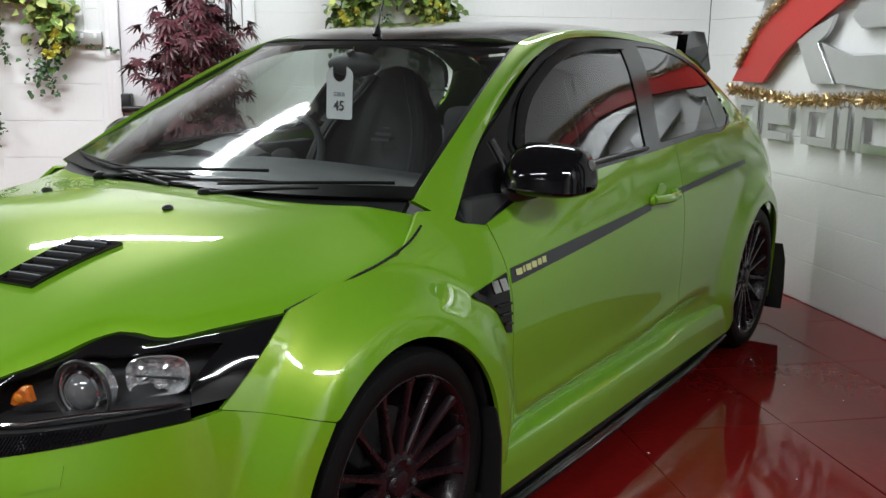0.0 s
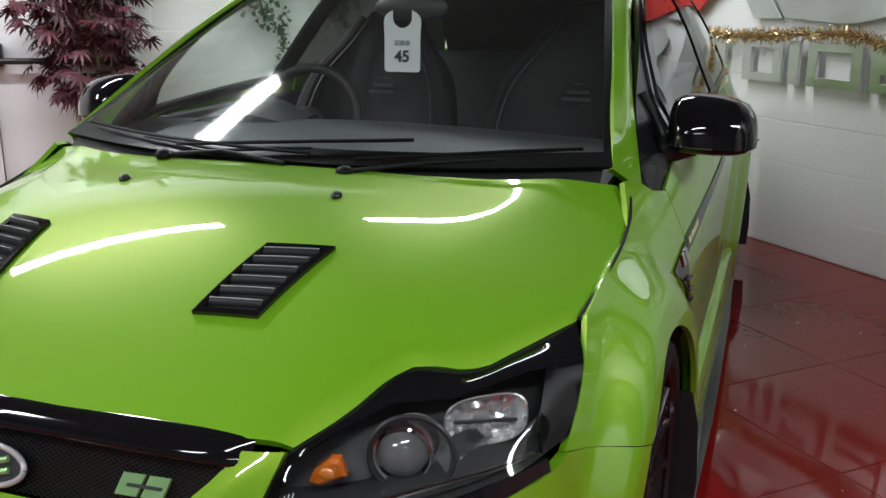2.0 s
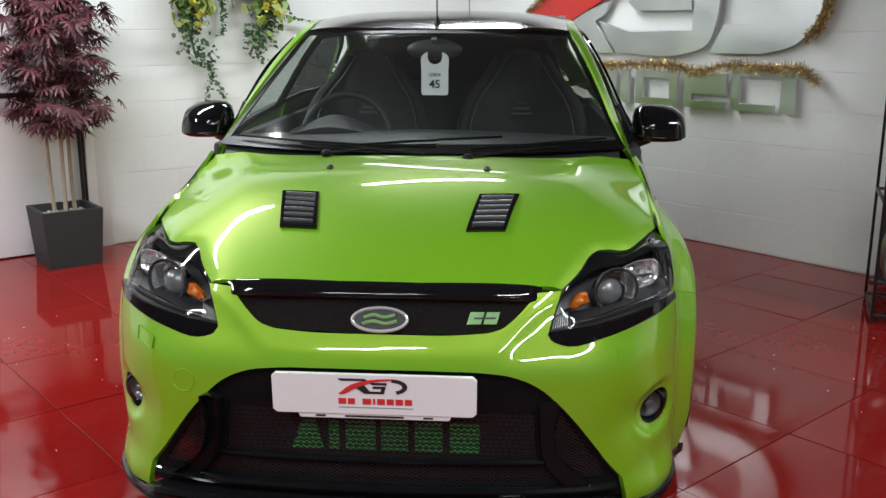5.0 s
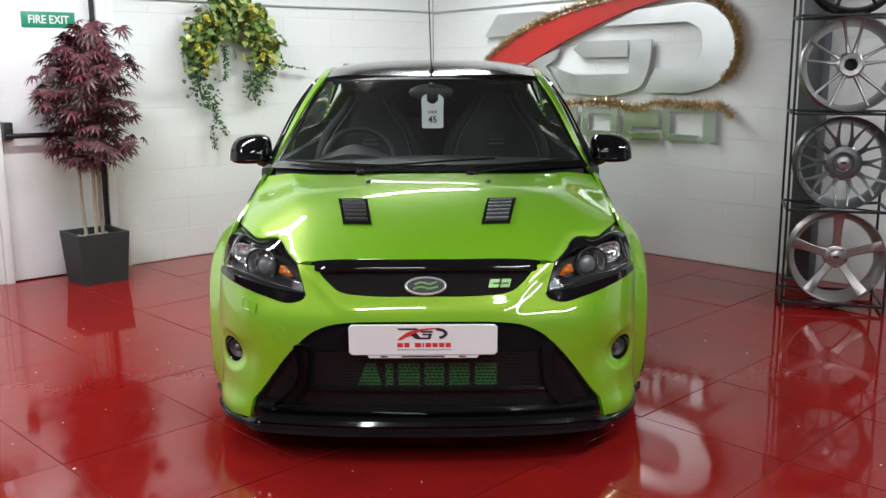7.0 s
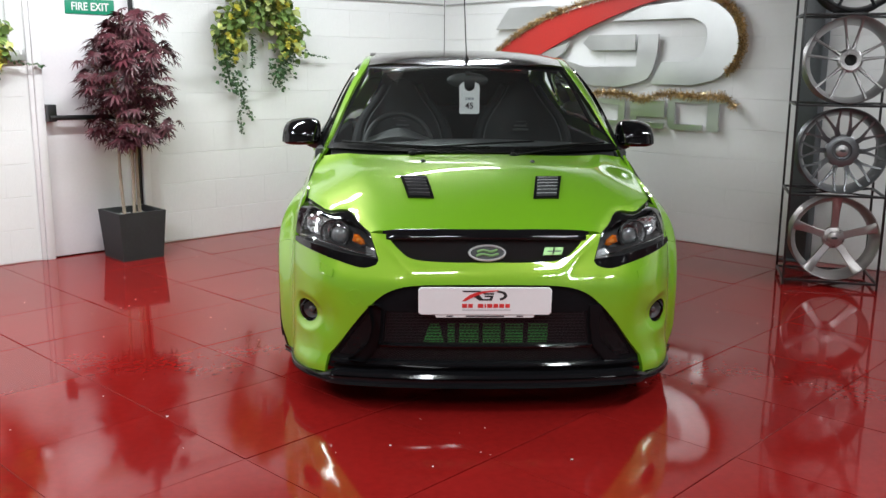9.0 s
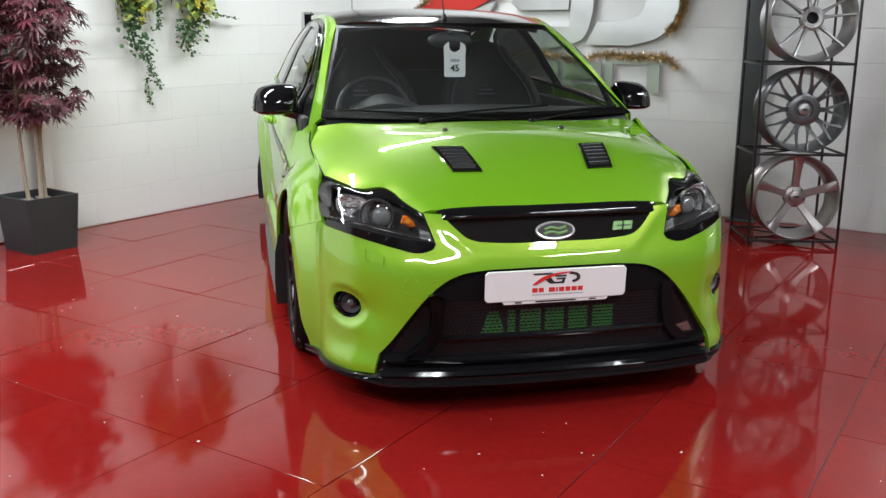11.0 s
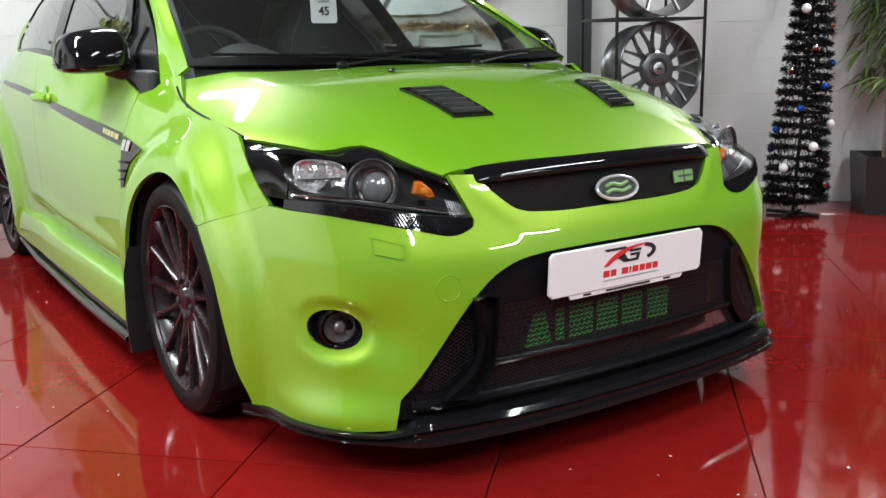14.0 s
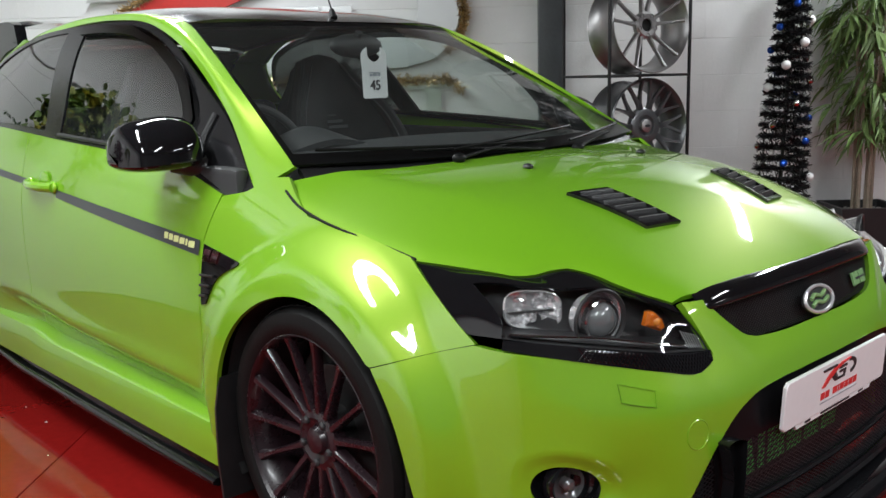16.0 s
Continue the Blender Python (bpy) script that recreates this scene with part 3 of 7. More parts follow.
# front wings
wing = chain(curve([(0.398, 0.640), (0.50, 0.608), (0.605, 0.572)], 12), ARCH(HUB_F - 0.004, 0.348, 135, -13), [(1.30, 0.250)], curve([(1.325, 0.250), (1.332, 0.50), (1.330, 0.76), (1.300, 0.868)], 16),
             curve([(1.300, 0.868), (1.212, 0.884)], 4), curve([(1.212, 0.884), (1.13, 0.922), (1.078, 0.926)], 8), curve([(1.078, 0.926), (1.03, 0.886), (0.960, 0.841)], 8), curve([(0.960, 0.841), (0.78, 0.822), (0.603, 0.789)]),
             curve([(0.603, 0.789), (0.518, 0.732), (0.450, 0.680), (0.398, 0.640)]))
for sgn, g in both(panel(side, wing, step=0.012, lip=0.012)):
    part("front_wing", g, PAINT, car, recalc=False)

# doors and rear quarters
door_edge = curve([(2.555, 0.22), (2.565, 0.60), (2.545, 0.985)], 10)
belt = [(1.306, 0.873), (1.50, 0.925), (1.90, 0.962), (2.30, 0.983), (2.545, 0.996), (2.88, 1.012), (3.15, 1.012), (3.33, 1.035)]
door = chain(curve([(1.3345, 0.22), (1.3345, 0.50), (1.333, 0.76), (1.303, 0.873)], 16), curve(belt[:5], 30), list(reversed(door_edge)), curve([(2.555, 0.22), (1.3345, 0.22)], 10))
quarter = chain([(2.558, 0.14)], curve([(2.558, 0.22), (2.568, 0.60), (2.548, 0.996)], 12), curve(belt[4:], 16), curve([(3.33, 1.035), (3.75, 1.02), (4.10, 0.97), (4.20, 0.90)], 10), curve([(4.20, 0.90), (4.24, 0.6), (4.20, 0.20)], 10),
                [(3.86, 0.16)], ARCH(HUB_R, 0.350, -22, 202), [(3.10, 0.14)])
for sgn, g in both(panel(side, door, step=0.016, lip=0.008)):
    d = part("door", g, PAINT, car, recalc=False)
    h = Geo()
    grip = [Vector(side(np.array(2.25 + 0.225 * t), np.array(0.828), 0.012 + 0.022 * math.sin(math.pi * t))) for t in np.linspace(0, 1, 12)]
    h.add(*tube([(sgn * p.x, p.y, p.z) for p in grip], 0.016, 10))
    for t in (0.06, 0.94):
        p = Vector(side(np.array(2.25 + 0.225 * t), np.array(0.828), 0.006))
        h.add(*ball(0.024, (sgn * p.x, p.y, p.z), 12, 8, (0.5, 1.2, 0.9)))
    part("door_handle", h, PAINT, d)
    cup = Geo()
    p = Vector(side(np.array(2.345), np.array(0.838), 0.001))
    cup.add(*ball(0.048, (sgn * p.x, p.y, p.z), 16, 10, (0.10, 1.0, 0.85)))
    part("handle_cup", cup, PAINT, d)
for sgn, g in both(panel(side, quarter, step=0.018, lip=0.012)):
    part("rear_quarter", g, PAINT, car, recalc=False)

# side stripe with its printed mark
stripe = chain(curve([(1.345, 0.712), (1.80, 0.753), (2.246, 0.796)]), curve([(2.246, 0.822), (1.80, 0.788), (1.345, 0.752)]))
stripe_rear = chain(curve([(2.475, 0.818), (2.90, 0.842), (3.36, 0.862)]), curve([(3.36, 0.880), (2.90, 0.866), (2.475, 0.840)]))
for line in (stripe, stripe_rear):
    for sgn, g in both(panel(lambda y, z: side(y, z, 0.0025), line, step=0.02, lip=0, step_v=0.008)):
        part("side_stripe", g, M["stripe"], car, "dark grey vinyl side stripe", recalc=False)
for y0, y1, dz in ((1.365, 1.395, 0), (1.40, 1.410, 0), (1.415, 1.440, 0), (1.445, 1.470, 0), (1.475, 1.495, 0), (1.50, 1.52, 0)):
    zc = 0.735 + (y0 - 1.345) * 0.085
    for sgn, g in both(panel(lambda y, z: side(y, z, 0.005), [(y0, zc - 0.007), (y1, zc - 0.007), (y1, zc + 0.010), (y0, zc + 0.010)], step=0.01, lip=0)):
        part("printed_mark", g, M["yellow_ink"], car, recalc=False)

# wing badge vents
badge = chain([(1.322, 0.745), (1.322, 0.585), (1.300, 0.590)], curve([(1.300, 0.590), (1.250, 0.662), (1.160, 0.710)], 10), [(1.160, 0.716)])
for sgn, g in both(panel(lambda y, z: side(y, z, 0.005), badge, step=0.008, lip=0.008)):
    b = part("wing_vent", g, M["gloss_black"], car, "gloss black triangular wing vent", recalc=False)
    for k in range(3):
        z0 = 0.612 + 0.027 * k
        a = side(np.array(1.318), np.array(z0), 0.010)
        c = side(np.array(1.288 - 0.016 * k), np.array(z0 + 0.003), 0.010)
        part("vent_slat", Geo().add(*tube([(sgn * float(a[0]), float(a[1]), z0), (sgn * float(c[0]), float(c[1]), z0 + 0.003)], 0.004, 6)), M["satin_black"], b)
    for y0, y1 in ((1.318, 1.290), (1.282, 1.254)):
        bar = [(y0, 0.702), (y1, 0.702), (y1 - 0.010, 0.734), (y0 - 0.010, 0.734)]
        for s2, g2 in both(panel(lambda y, z: side(y, z, 0.009), bar, step=0.006, lip=0.004)):
            if s2 == sgn:
                part("badge_bar", g2, M["chrome"], b, recalc=False)

# sill skirts: painted upper part and black lower edge
for sgn in (1, -1):
    ys = np.linspace(1.232, 3.10, 41)
    prof = [(-0.060, 0.290), (-0.024, 0.283), (0.012, 0.274), (0.022, 0.268), (0.026, 0.257), (0.033, 0.205), (0.036, 0.164), (-0.05, 0.156)]
    v, f = [], []
    for y in ys:
        base = 0.878
        rise = np.clip((y - 2.40) / 0.22, 0, 1)
        rise = 0.022 * rise * rise * (3 - 2 * rise) * np.clip((3.16 - y) / 0.12, 0, 1)
        for dx, z in prof:
            v.append((sgn * (base + dx), float(y), z + rise * (z > 0.2)))
    k = len(prof)
    f = [(i * k + j, (i + 1) * k + j, (i + 1) * k + j + 1, i * k + j + 1) for i in range(len(ys) - 1) for j in range(k - 1)]
    g = Geo().add(v, f if sgn > 0 else [tuple(reversed(q)) for q in f])
    sk = part("sill_skirt", g, PAINT, car, recalc=False)
    prof = [(-0.02, 0.156), (0.022, 0.154), (0.026, 0.140), (0.050, 0.136), (0.060, 0.130), (0.060, 0.121), (0.046, 0.114), (-0.02, 0.114)]
    v = []
    for y in ys:
        wave = 0.012 * math.sin((y - 1.27) * 3.4) - 0.05 * max(0.0, (y - 2.62) / 0.48)
        v += [(sgn * (0.878 + dx + wave * 0.4), float(y), z + (0.02 * max(0, (y - 2.7) / 0.4))) for dx, z in prof]
    k = len(prof)
    f = [(i * k + j, (i + 1) * k + j, (i + 1) * k + (j + 1) % k, i * k + (j + 1) % k) for i in range(len(ys) - 1) for j in range(k)]
    f += [tuple(range(k)), tuple(range((len(ys) - 1) * k, len(ys) * k))]
    part("skirt_edge", Geo().add(v, f), M["skirt_edge"], sk, "gloss black lower skirt edge")

# front bumper skin
S = along


def mirrored(line):
    return [(-u, w) for u, w in reversed(line)]


arch_s = [(seam(y, z), z) for y, z in ((0.604, 0.570), (0.545, 0.470), (0.505, 0.34), (0.478, 0.24), (0.458, 0.138))]
right_half = chain(
    curve([(0, 0.603), (0.20, 0.604), (S(0.275), 0.609)], 10), curve([(S(0.275), 0.609), (S(0.312), 0.620), (S(0.350), 0.650), (S(0.400), 0.702)], 10),
    [(S(0.460), 0.706)], curve([(S(0.460), 0.706), (S(0.441), 0.650), (S(0.426), 0.604)], 6), curve([(S(0.426), 0.604), (S(0.436), 0.590), (S(0.468), 0.577)], 6),
    curve([(S(0.468), 0.577), (S(0.50), 0.578), (S(0.57), 0.594), (S(0.64), 0.613), (S(0.72), 0.628), (seam(0.398, 0.639), 0.639)], 16), curve([(seam(y, z), z) for y, z in ((0.398, 0.639), (0.50, 0.607), (0.604, 0.570))], 10), curve(arch_s, 16),
    curve([arch_s[-1], (S(0.76), 0.134), (S(0.640), 0.146)], 12), [(S(0.630), 0.215)],
    curve([(S(0.630), 0.215), (S(0.60), 0.252), (S(0.546), 0.325), (S(0.500), 0.385), (S(0.452), 0.438), (S(0.40), 0.481), (S(0.34), 0.506), (0.27, 0.516), (0.15, 0.520), (0, 0.521)], 50))
outline = right_half[:-1] + mirrored(right_half)[:-1]
FOG_S, FOG_Z, FOG_A, FOG_B = S(0.737), 0.368, 0.079, 0.047
fog_hole = [(FOG_S + FOG_A * math.cos(a), FOG_Z + FOG_B * math.sin(a)) for a in np.linspace(0, 2 * math.pi, 40, endpoint=False)]


def fog_dish(s, z, out=0.0):
    """The bumper skin, falling softly into a hollow round each fog lamp."""
    r = np.sqrt(((np.abs(s) - FOG_S) / FOG_A) ** 2 + ((z - FOG_Z) / FOG_B) ** 2)
    k = np.clip((1.75 - r) / 0.75, 0, 1)
    return nose(s, z, out - 0.013 * k * k * (3 - 2 * k) * np.clip(1.15 - 0.5 * (np.abs(s) - FOG_S) / FOG_A, 0.4, 1.5))


bumper = part("front_bumper", panel(fog_dish, outline, [fog_hole, mirrored(fog_hole)], step=0.009, lip=0.018), PAINT, car, recalc=False)


def fog_ring(sgn, k, depth, n=40):
    return [tuple(float(c) for c in fog_dish(np.array(sgn * (FOG_S + FOG_A * k * math.cos(a))), np.array(FOG_Z + FOG_B * k * math.sin(a)), -depth)) for a in np.linspace(0, 2 * math.pi, n, endpoint=False)]


def skin_of(rings):
    n = len(rings[0])
    return [p for ring in rings for p in ring], [(j * n + i, j * n + (i + 1) % n, (j + 1) * n + (i + 1) % n, (j + 1) * n + i) for j in range(len(rings) - 1) for i in range(n)] + [tuple(range((len(rings) - 1) * n, len(rings) * n))]


for sgn in (1, -1):
    cap = [(sgn * S(x), z) for x, z in ((0.604, 0.566), (0.609, 0.536), (0.662, 0.549), (0.661, 0.584))]
    line = chain(*[curve([a, b], 6) for a, b in zip(cap, cap[1:] + cap[:1])])
    part("washer_cover", panel(lambda s, z: nose(s, z, 0.0020), line, step=0.006, lip=0.003, flip=sgn < 0), PAINT, bumper, recalc=False)
    if sgn < 0:
        ring = [nose(np.array(sgn * (S(0.518) + 0.030 * math.cos(a))), np.array(0.464 + 0.030 * math.sin(a)), 0.0004) for a in np.linspace(0, 2 * math.pi, 25)]
        part("tow_cap_seam", Geo().add(*tube([tuple(float(c) for c in p) for p in ring], 0.0011, 5)), PAINT, bumper)
    # fog lamp: a black bowl sunk in the skin with a round lamp in it
    lamp = part("fog_lamp", Geo().add(*skin_of([fog_ring(sgn, k, d) for k, d in ((1.02, 0.006), (0.985, 0.003), (0.95, 0.006), (0.90, 0.016), (0.80, 0.034), (0.5, 0.046), (0.1, 0.048))])), M["gloss_black"], car, "round fog lamp in a gloss black bowl")
    d = Vector((sgn * 0.30, -0.95, -0.02)).normalized()
    p = Vector([float(c) for c in fog_dish(np.array(sgn * (FOG_S - 0.006)), np.array(FOG_Z), -0.020)])
    m = Matrix.Translation(p) @ d.to_track_quat("-Y", "Z").to_matrix().to_4x4() @ Matrix.Scale(1.12, 4)
    part("reflector", Geo().add(*lathe([(0.033, 0.004), (0.030, 0.010), (0.018, 0.020), (0.0, 0.024)], 24), m), M["fog_bowl"], lamp)
    part("bulb_shield", Geo().add(*lathe([(0.012, 0.018), (0.012, 0.002), (0.007, -0.003), (0, -0.004)], 16), m), M["fog_bowl"], lamp)
    part("lens", Geo().add(*lathe([(0.037, 0.006), (0.034, -0.004), (0.020, -0.011), (0.0, -0.013)], 28), m), M["lens"], lamp)
    part("ring", Geo().add(*lathe([(0.044, 0.020), (0.043, 0.000), (0.038, -0.003), (0.036, 0.010)], 32, True), m), M["gloss_black"], lamp)


def strip(points, width, thick, material, name, parent, label=""):
    """A flat bar on the nose along (s, z) points."""
    pts = [Vector(tuple(float(c) for c in nose(np.array(a), np.array(b), o))) for a, b, o in points]
    return part(name, Geo().add(*tube(pts, width, 8)), material, parent, label)


# lower intake: gloss black surround, meshes, dividers and splitter
low_line = [(S(0.640), 0.165), (S(0.630), 0.215), (S(0.602), 0.256), (S(0.548), 0.330), (S(0.502), 0.390), (S(0.454), 0.443), (S(0.402), 0.486), (S(0.34), 0.512), (0.27, 0.522), (0.15, 0.526), (0, 0.527)]
low_half = chain(curve(low_line, 40), )
low = low_half + mirrored(low_half)[1:]
bot = chain(curve([low[-1], (0, 0.160), low[0]], 20))
intake = chain(low, bot)


def mesh_bars(poly, pitch, radius, out, slope=0.55):
    """Crossing wires cut to a shape on the nose."""
    g = Geo()
    p = np.array(poly)
    lo, hi = p.min(0), p.max(0)
    for sgn in (1, -1):
        span = (hi[1] - lo[1]) / slope
        x = lo[0] - span
        while x < hi[0] + span:
            t = np.linspace(0, 1, 60)
            u = x + sgn * (t - (0 if sgn > 0 else 1)) * span
            w = lo[1] + t * (hi[1] - lo[1])
            if sgn < 0:
                u = x + span * (1 - t)
            ok = inside(poly, u, w)
            run = []
            for k in range(61):
                if k < 60 and ok[k]:
                    run.append(k)
                elif run:
                    if len(run) > 2:
                        picks = run[::6] + ([run[-1]] if (len(run) - 1) % 6 else [])
                        g.add(*tube([tuple(float(c) for c in nose(np.array(u[i]), np.array(w[i]), out)) for i in picks], radius, 4, cap=False))
                    run = []
            x += pitch
    return g


centre_mesh = [(-S(0.412), 0.279), (S(0.412), 0.279), (S(0.400), 0.408), (-S(0.400), 0.408)]
low_mesh = [(-S(0.470), 0.206), (S(0.470), 0.206), (S(0.424), 0.263), (-S(0.424), 0.263)]
tri = [(S(0.600), 0.222), (S(0.535), 0.220), (S(0.456), 0.290), (S(0.450), 0.345), (S(0.459), 0.418)]
tri_r = chain(*[curve([a, b], 8) for a, b in zip(tri, tri[1:] + tri[:1])])
surround = part("intake_surround", panel(lambda s, z: nose(s, z, -0.016), intake, [centre_mesh, low_mesh, tri_r, mirrored(tri_r)], step=0.012, lip=0.03), M["intake"], car, "black lower intake surround", recalc=False)
# black sheet painted as the shaded depth behind the meshes
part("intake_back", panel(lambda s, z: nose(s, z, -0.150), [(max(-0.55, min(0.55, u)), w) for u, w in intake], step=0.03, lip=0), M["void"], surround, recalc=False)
for name, poly in (("centre_mesh", centre_mesh), ("lower_mesh", low_mesh), ("side_mesh", tri), ("side_mesh", mirrored(tri))):
    part(name, mesh_bars(poly, 0.0165, 0.0012, -0.018), M["wire"], surround, "black woven wire mesh")
for sgn in (1, -1):
    post = chain(curve([(S(0.462), 0.434), (S(0.440), 0.440), (S(0.410), 0.432)], 6), curve([(S(0.410), 0.432), (S(0.415), 0.34), (S(0.428), 0.270), (S(0.480), 0.209)], 12), curve([(S(0.480), 0.209), (S(0.545), 0.213)], 4), curve([(S(0.545), 0.213), (S(0.466), 0.280), (S(0.447), 0.345), (S(0.462), 0.434)], 12))
    part("intake_divider", panel(lambda s, z: nose(s, z, -0.001), [(sgn * u, w) for u, w in post], step=0.007, lip=0.030, flip=sgn < 0), M["divider"], surround, "gloss black upright between the meshes", recalc=False)
strip([(u, 0.271, -0.014) for u in np.linspace(-S(0.425), S(0.425), 21)], 0.0085, 0, M["gloss_black"], "intake_bar", surround)
strip([(u, 0.196, -0.006) for u in np.linspace(-S(0.612), S(0.612), 31)], 0.013, 0, M["gloss_black"], "intake_lower_bar", surround)
# intercooler well behind the mesh, its printed name as plain green bars
cooler = part("intercooler", Geo().add(*box(0.86, 0.05, 0.20, 0.006, (0, 0.150, 0.330))), M["intake"], car, "finned intercooler with faded green print")
for k in range(15):
    part("fin", Geo().add(*box(0.85, 0.006, 0.004, 0, (0, 0.1235, 0.240 + 0.0125 * k))), M["wire"], cooler)
for x0, x1, kind in ((-0.250, -0.166, "wedge"), (-0.150, -0.122, ""), (-0.104, -0.024, ""), (-0.008, 0.064, ""), (0.082, 0.156, ""), (0.176, 0.256, "")):
    for k in range(7):
        z0 = 0.2535 + 0.0125 * k
        runs = [(x0 + 0.0045 * k, x1 - 0.0030 * k)] if kind == "wedge" else [(x0, x1)]
        for a, b in runs:
            part("print_bar", Geo().add(*box(b - a, 0.002, 0.0075, 0, ((a + b) / 2, 0.1215, z0 + 0.005))), M["green_ink"], cooler)

# splitter
prof = [(0.000, 0.172), (0.024, 0.166), (0.031, 0.153), (0.022, 0.143), (0.027, 0.134), (0.042, 0.129), (0.044, 0.117), (0.028, 0.111), (-0.06, 0.111), (-0.06, 0.172)]
ss = np.linspace(-S(0.868), S(0.868), 121)
v, k = [], len(prof)
for s in ss:
    e = np.clip((S(0.868) - abs(s)) / 0.30, 0, 1) ** 0.7
    slim = np.clip((abs(s) - S(0.575)) / 0.11, 0, 1)
    slim = slim * slim * (3 - 2 * slim)
    for o, z in prof:
        top = z > 0.14 and o >= 0
        zz = 0.109 + (z - 0.109) * (1 - 0.52 * slim)
        v.append(tuple(float(c) for c in nose(np.array(s), np.array(zz), o * (0.30 + 0.70 * e) * (1 - 0.62 * slim) + (0.004 if top else 0.0))))
f = [(i * k + j, (i + 1) * k + j, (i + 1) * k + (j + 1) % k, i * k + (j + 1) % k) for i in range(len(ss) - 1) for j in range(k)] + [tuple(range(k)), tuple(range((len(ss) - 1) * k, len(ss) * k))]
part("splitter", Geo().add(v, f), M["gloss_black"], car, "gloss black front splitter lip")

# upper grille
gr = chain(curve([(-S(0.280), 0.604), (0, 0.598), (S(0.280), 0.604)]), curve([(S(0.280), 0.604), (S(0.318), 0.616), (S(0.356), 0.644), (S(0.408), 0.700)], 10), curve([(S(0.408), 0.700), (0, 0.712), (-S(0.408), 0.700)]), curve([(-S(0.408), 0.700), (-S(0.356), 0.644), (-S(0.318), 0.616), (-S(0.280), 0.604)], 10))
# the void sheet puts shade behind the grille mesh
grille = part("upper_grille", panel(lambda s, z: nose(s, z, -0.030), gr, step=0.02, lip=0.0), M["void"], car, "black honeycomb upper grille", recalc=False)
part("mesh", mesh_bars(gr, 0.011, 0.0013, -0.014), M["satin_black"], grille)
bar_lines = [[tuple(float(c) for c in nose(np.array(u * S(0.413)), np.array(z - 0.010 * u ** 4 + (0.005 * u ** 8 if z < 0.69 else 0.0)), o * (1 - u ** 12) - 0.010 * u ** 12)) for u in np.sin(np.linspace(-math.pi / 2, math.pi / 2, 49))] for z, o in ((0.684, -0.020), (0.685, 0.004), (0.695, 0.017), (0.710, 0.017), (0.723, 0.007), (0.726, -0.012))]
part("grille_bar", panel(loft(bar_lines), SQUARE, step=0.02, lip=0.0, step_v=0.08), M["gloss_black"], grille, "gloss black grille bar", recalc=False)


def on_nose(s, z, out):
    """A frame at a place on the nose: local -y out of the skin, x along, z up."""
    p = [Vector(tuple(float(c) for c in nose(np.array(a), np.array(b), out))) for a, b in ((s, z), (s + 0.01, z), (s, z + 0.01))]
    x, zz = (p[1] - p[0]).normalized(), (p[2] - p[0]).normalized()
    y = zz.cross(x).normalized()
    zz = x.cross(y)
    return Matrix(((x.x, y.x, zz.x, p[0].x), (x.y, y.y, zz.y, p[0].y), (x.z, y.z, zz.z, p[0].z), (0, 0, 0, 1)))


def oval(a, b, n=40):
    return [(a * math.cos(t), b * math.sin(t)) for t in np.linspace(0, 2 * math.pi, n, endpoint=False)]


m = on_nose(0.0, 0.636, 0.000)
emblem = part("oval_emblem", Geo().add(*plate(oval(0.070, 0.030), 0.008, 0.002), m), M["ink"], car, "oval emblem, green mark in a chrome ring")
ring = [(0.070 * math.cos(t), -0.010, 0.030 * math.sin(t)) for t in np.linspace(0, 2 * math.pi, 41)]
part("ring", Geo().add(*tube(ring, 0.0045, 8, cap=False), m), M["badge_silver"], emblem)
g = Geo()
for dz, w in ((0.0085, 0.040), (-0.0075, 0.044)):
    g.add(*tube(curve([(-w, -0.010, dz - 0.004), (-w * 0.4, -0.0102, dz + 0.003), (w * 0.3, -0.0102, dz - 0.003), (w, -0.010, dz + 0.004)], 24), 0.0052, 8), m)
part("mark", g, M["badge_green"], emblem, "green flourish")
m = on_nose(S(0.262), 0.642, -0.004)
badge_root = part("grille_badge", Geo().add(*plate([(-0.042, -0.016), (-0.006, -0.016), (0.004, 0.016), (-0.032, 0.016)], 0.006, 0.001), m), M["badge_green"], car, "pale green metal grille badge")
part("badge_stroke", Geo().add(*plate([(0.000, -0.016), (0.034, -0.016), (0.044, 0.016), (0.010, 0.016)], 0.006, 0.001), m), M["badge_green"], badge_root)
part("badge_slot", Geo().add(*plate([(-0.024, -0.003), (0.032, -0.003), (0.034, 0.002), (-0.022, 0.002)], 0.0072), m), M["ink"], badge_root)

# number plate: dealer's panel with plain printed shapes
m = pose(-0.009, 0.013, 0.4605, 3.0)
plate_ob = part("show_plate", Geo().add(*plate(chain(*[curve([a, b], 6) for a, b in zip([(-0.25, -0.0555), (0.25, -0.0555), (0.26, -0.046), (0.26, 0.046), (0.25, 0.0555), (-0.25, 0.0555), (-0.26, 0.046), (-0.26, -0.046)], [(0.25, -0.0555), (0.26, -0.046), (0.26, 0.046), (0.25, 0.0555), (-0.25, 0.0555), (-0.26, 0.046), (-0.26, -0.046), (-0.25, -0.0555)])]), 0.008, 0.002), m), M["plate"], car, "white dealer show plate with printed marks")
g = Geo().add(*plate([(-0.190, -0.068), (0.190, -0.068), (0.200, -0.050), (-0.200, -0.050)], 0.005, 0.001), m)
part("plate_holder", g, M["white"], plate_ob)
g = Geo()
for x0, x1 in ((-0.150, -0.125), (-0.075, 0.075), (0.125, 0.150)):
    g.add(*plate([(x0, -0.064), (x1, -0.064), (x1, -0.059), (x0, -0.059)], 0.006), m)
part("holder_print", g, M["ink"], plate_ob)
g = Geo()
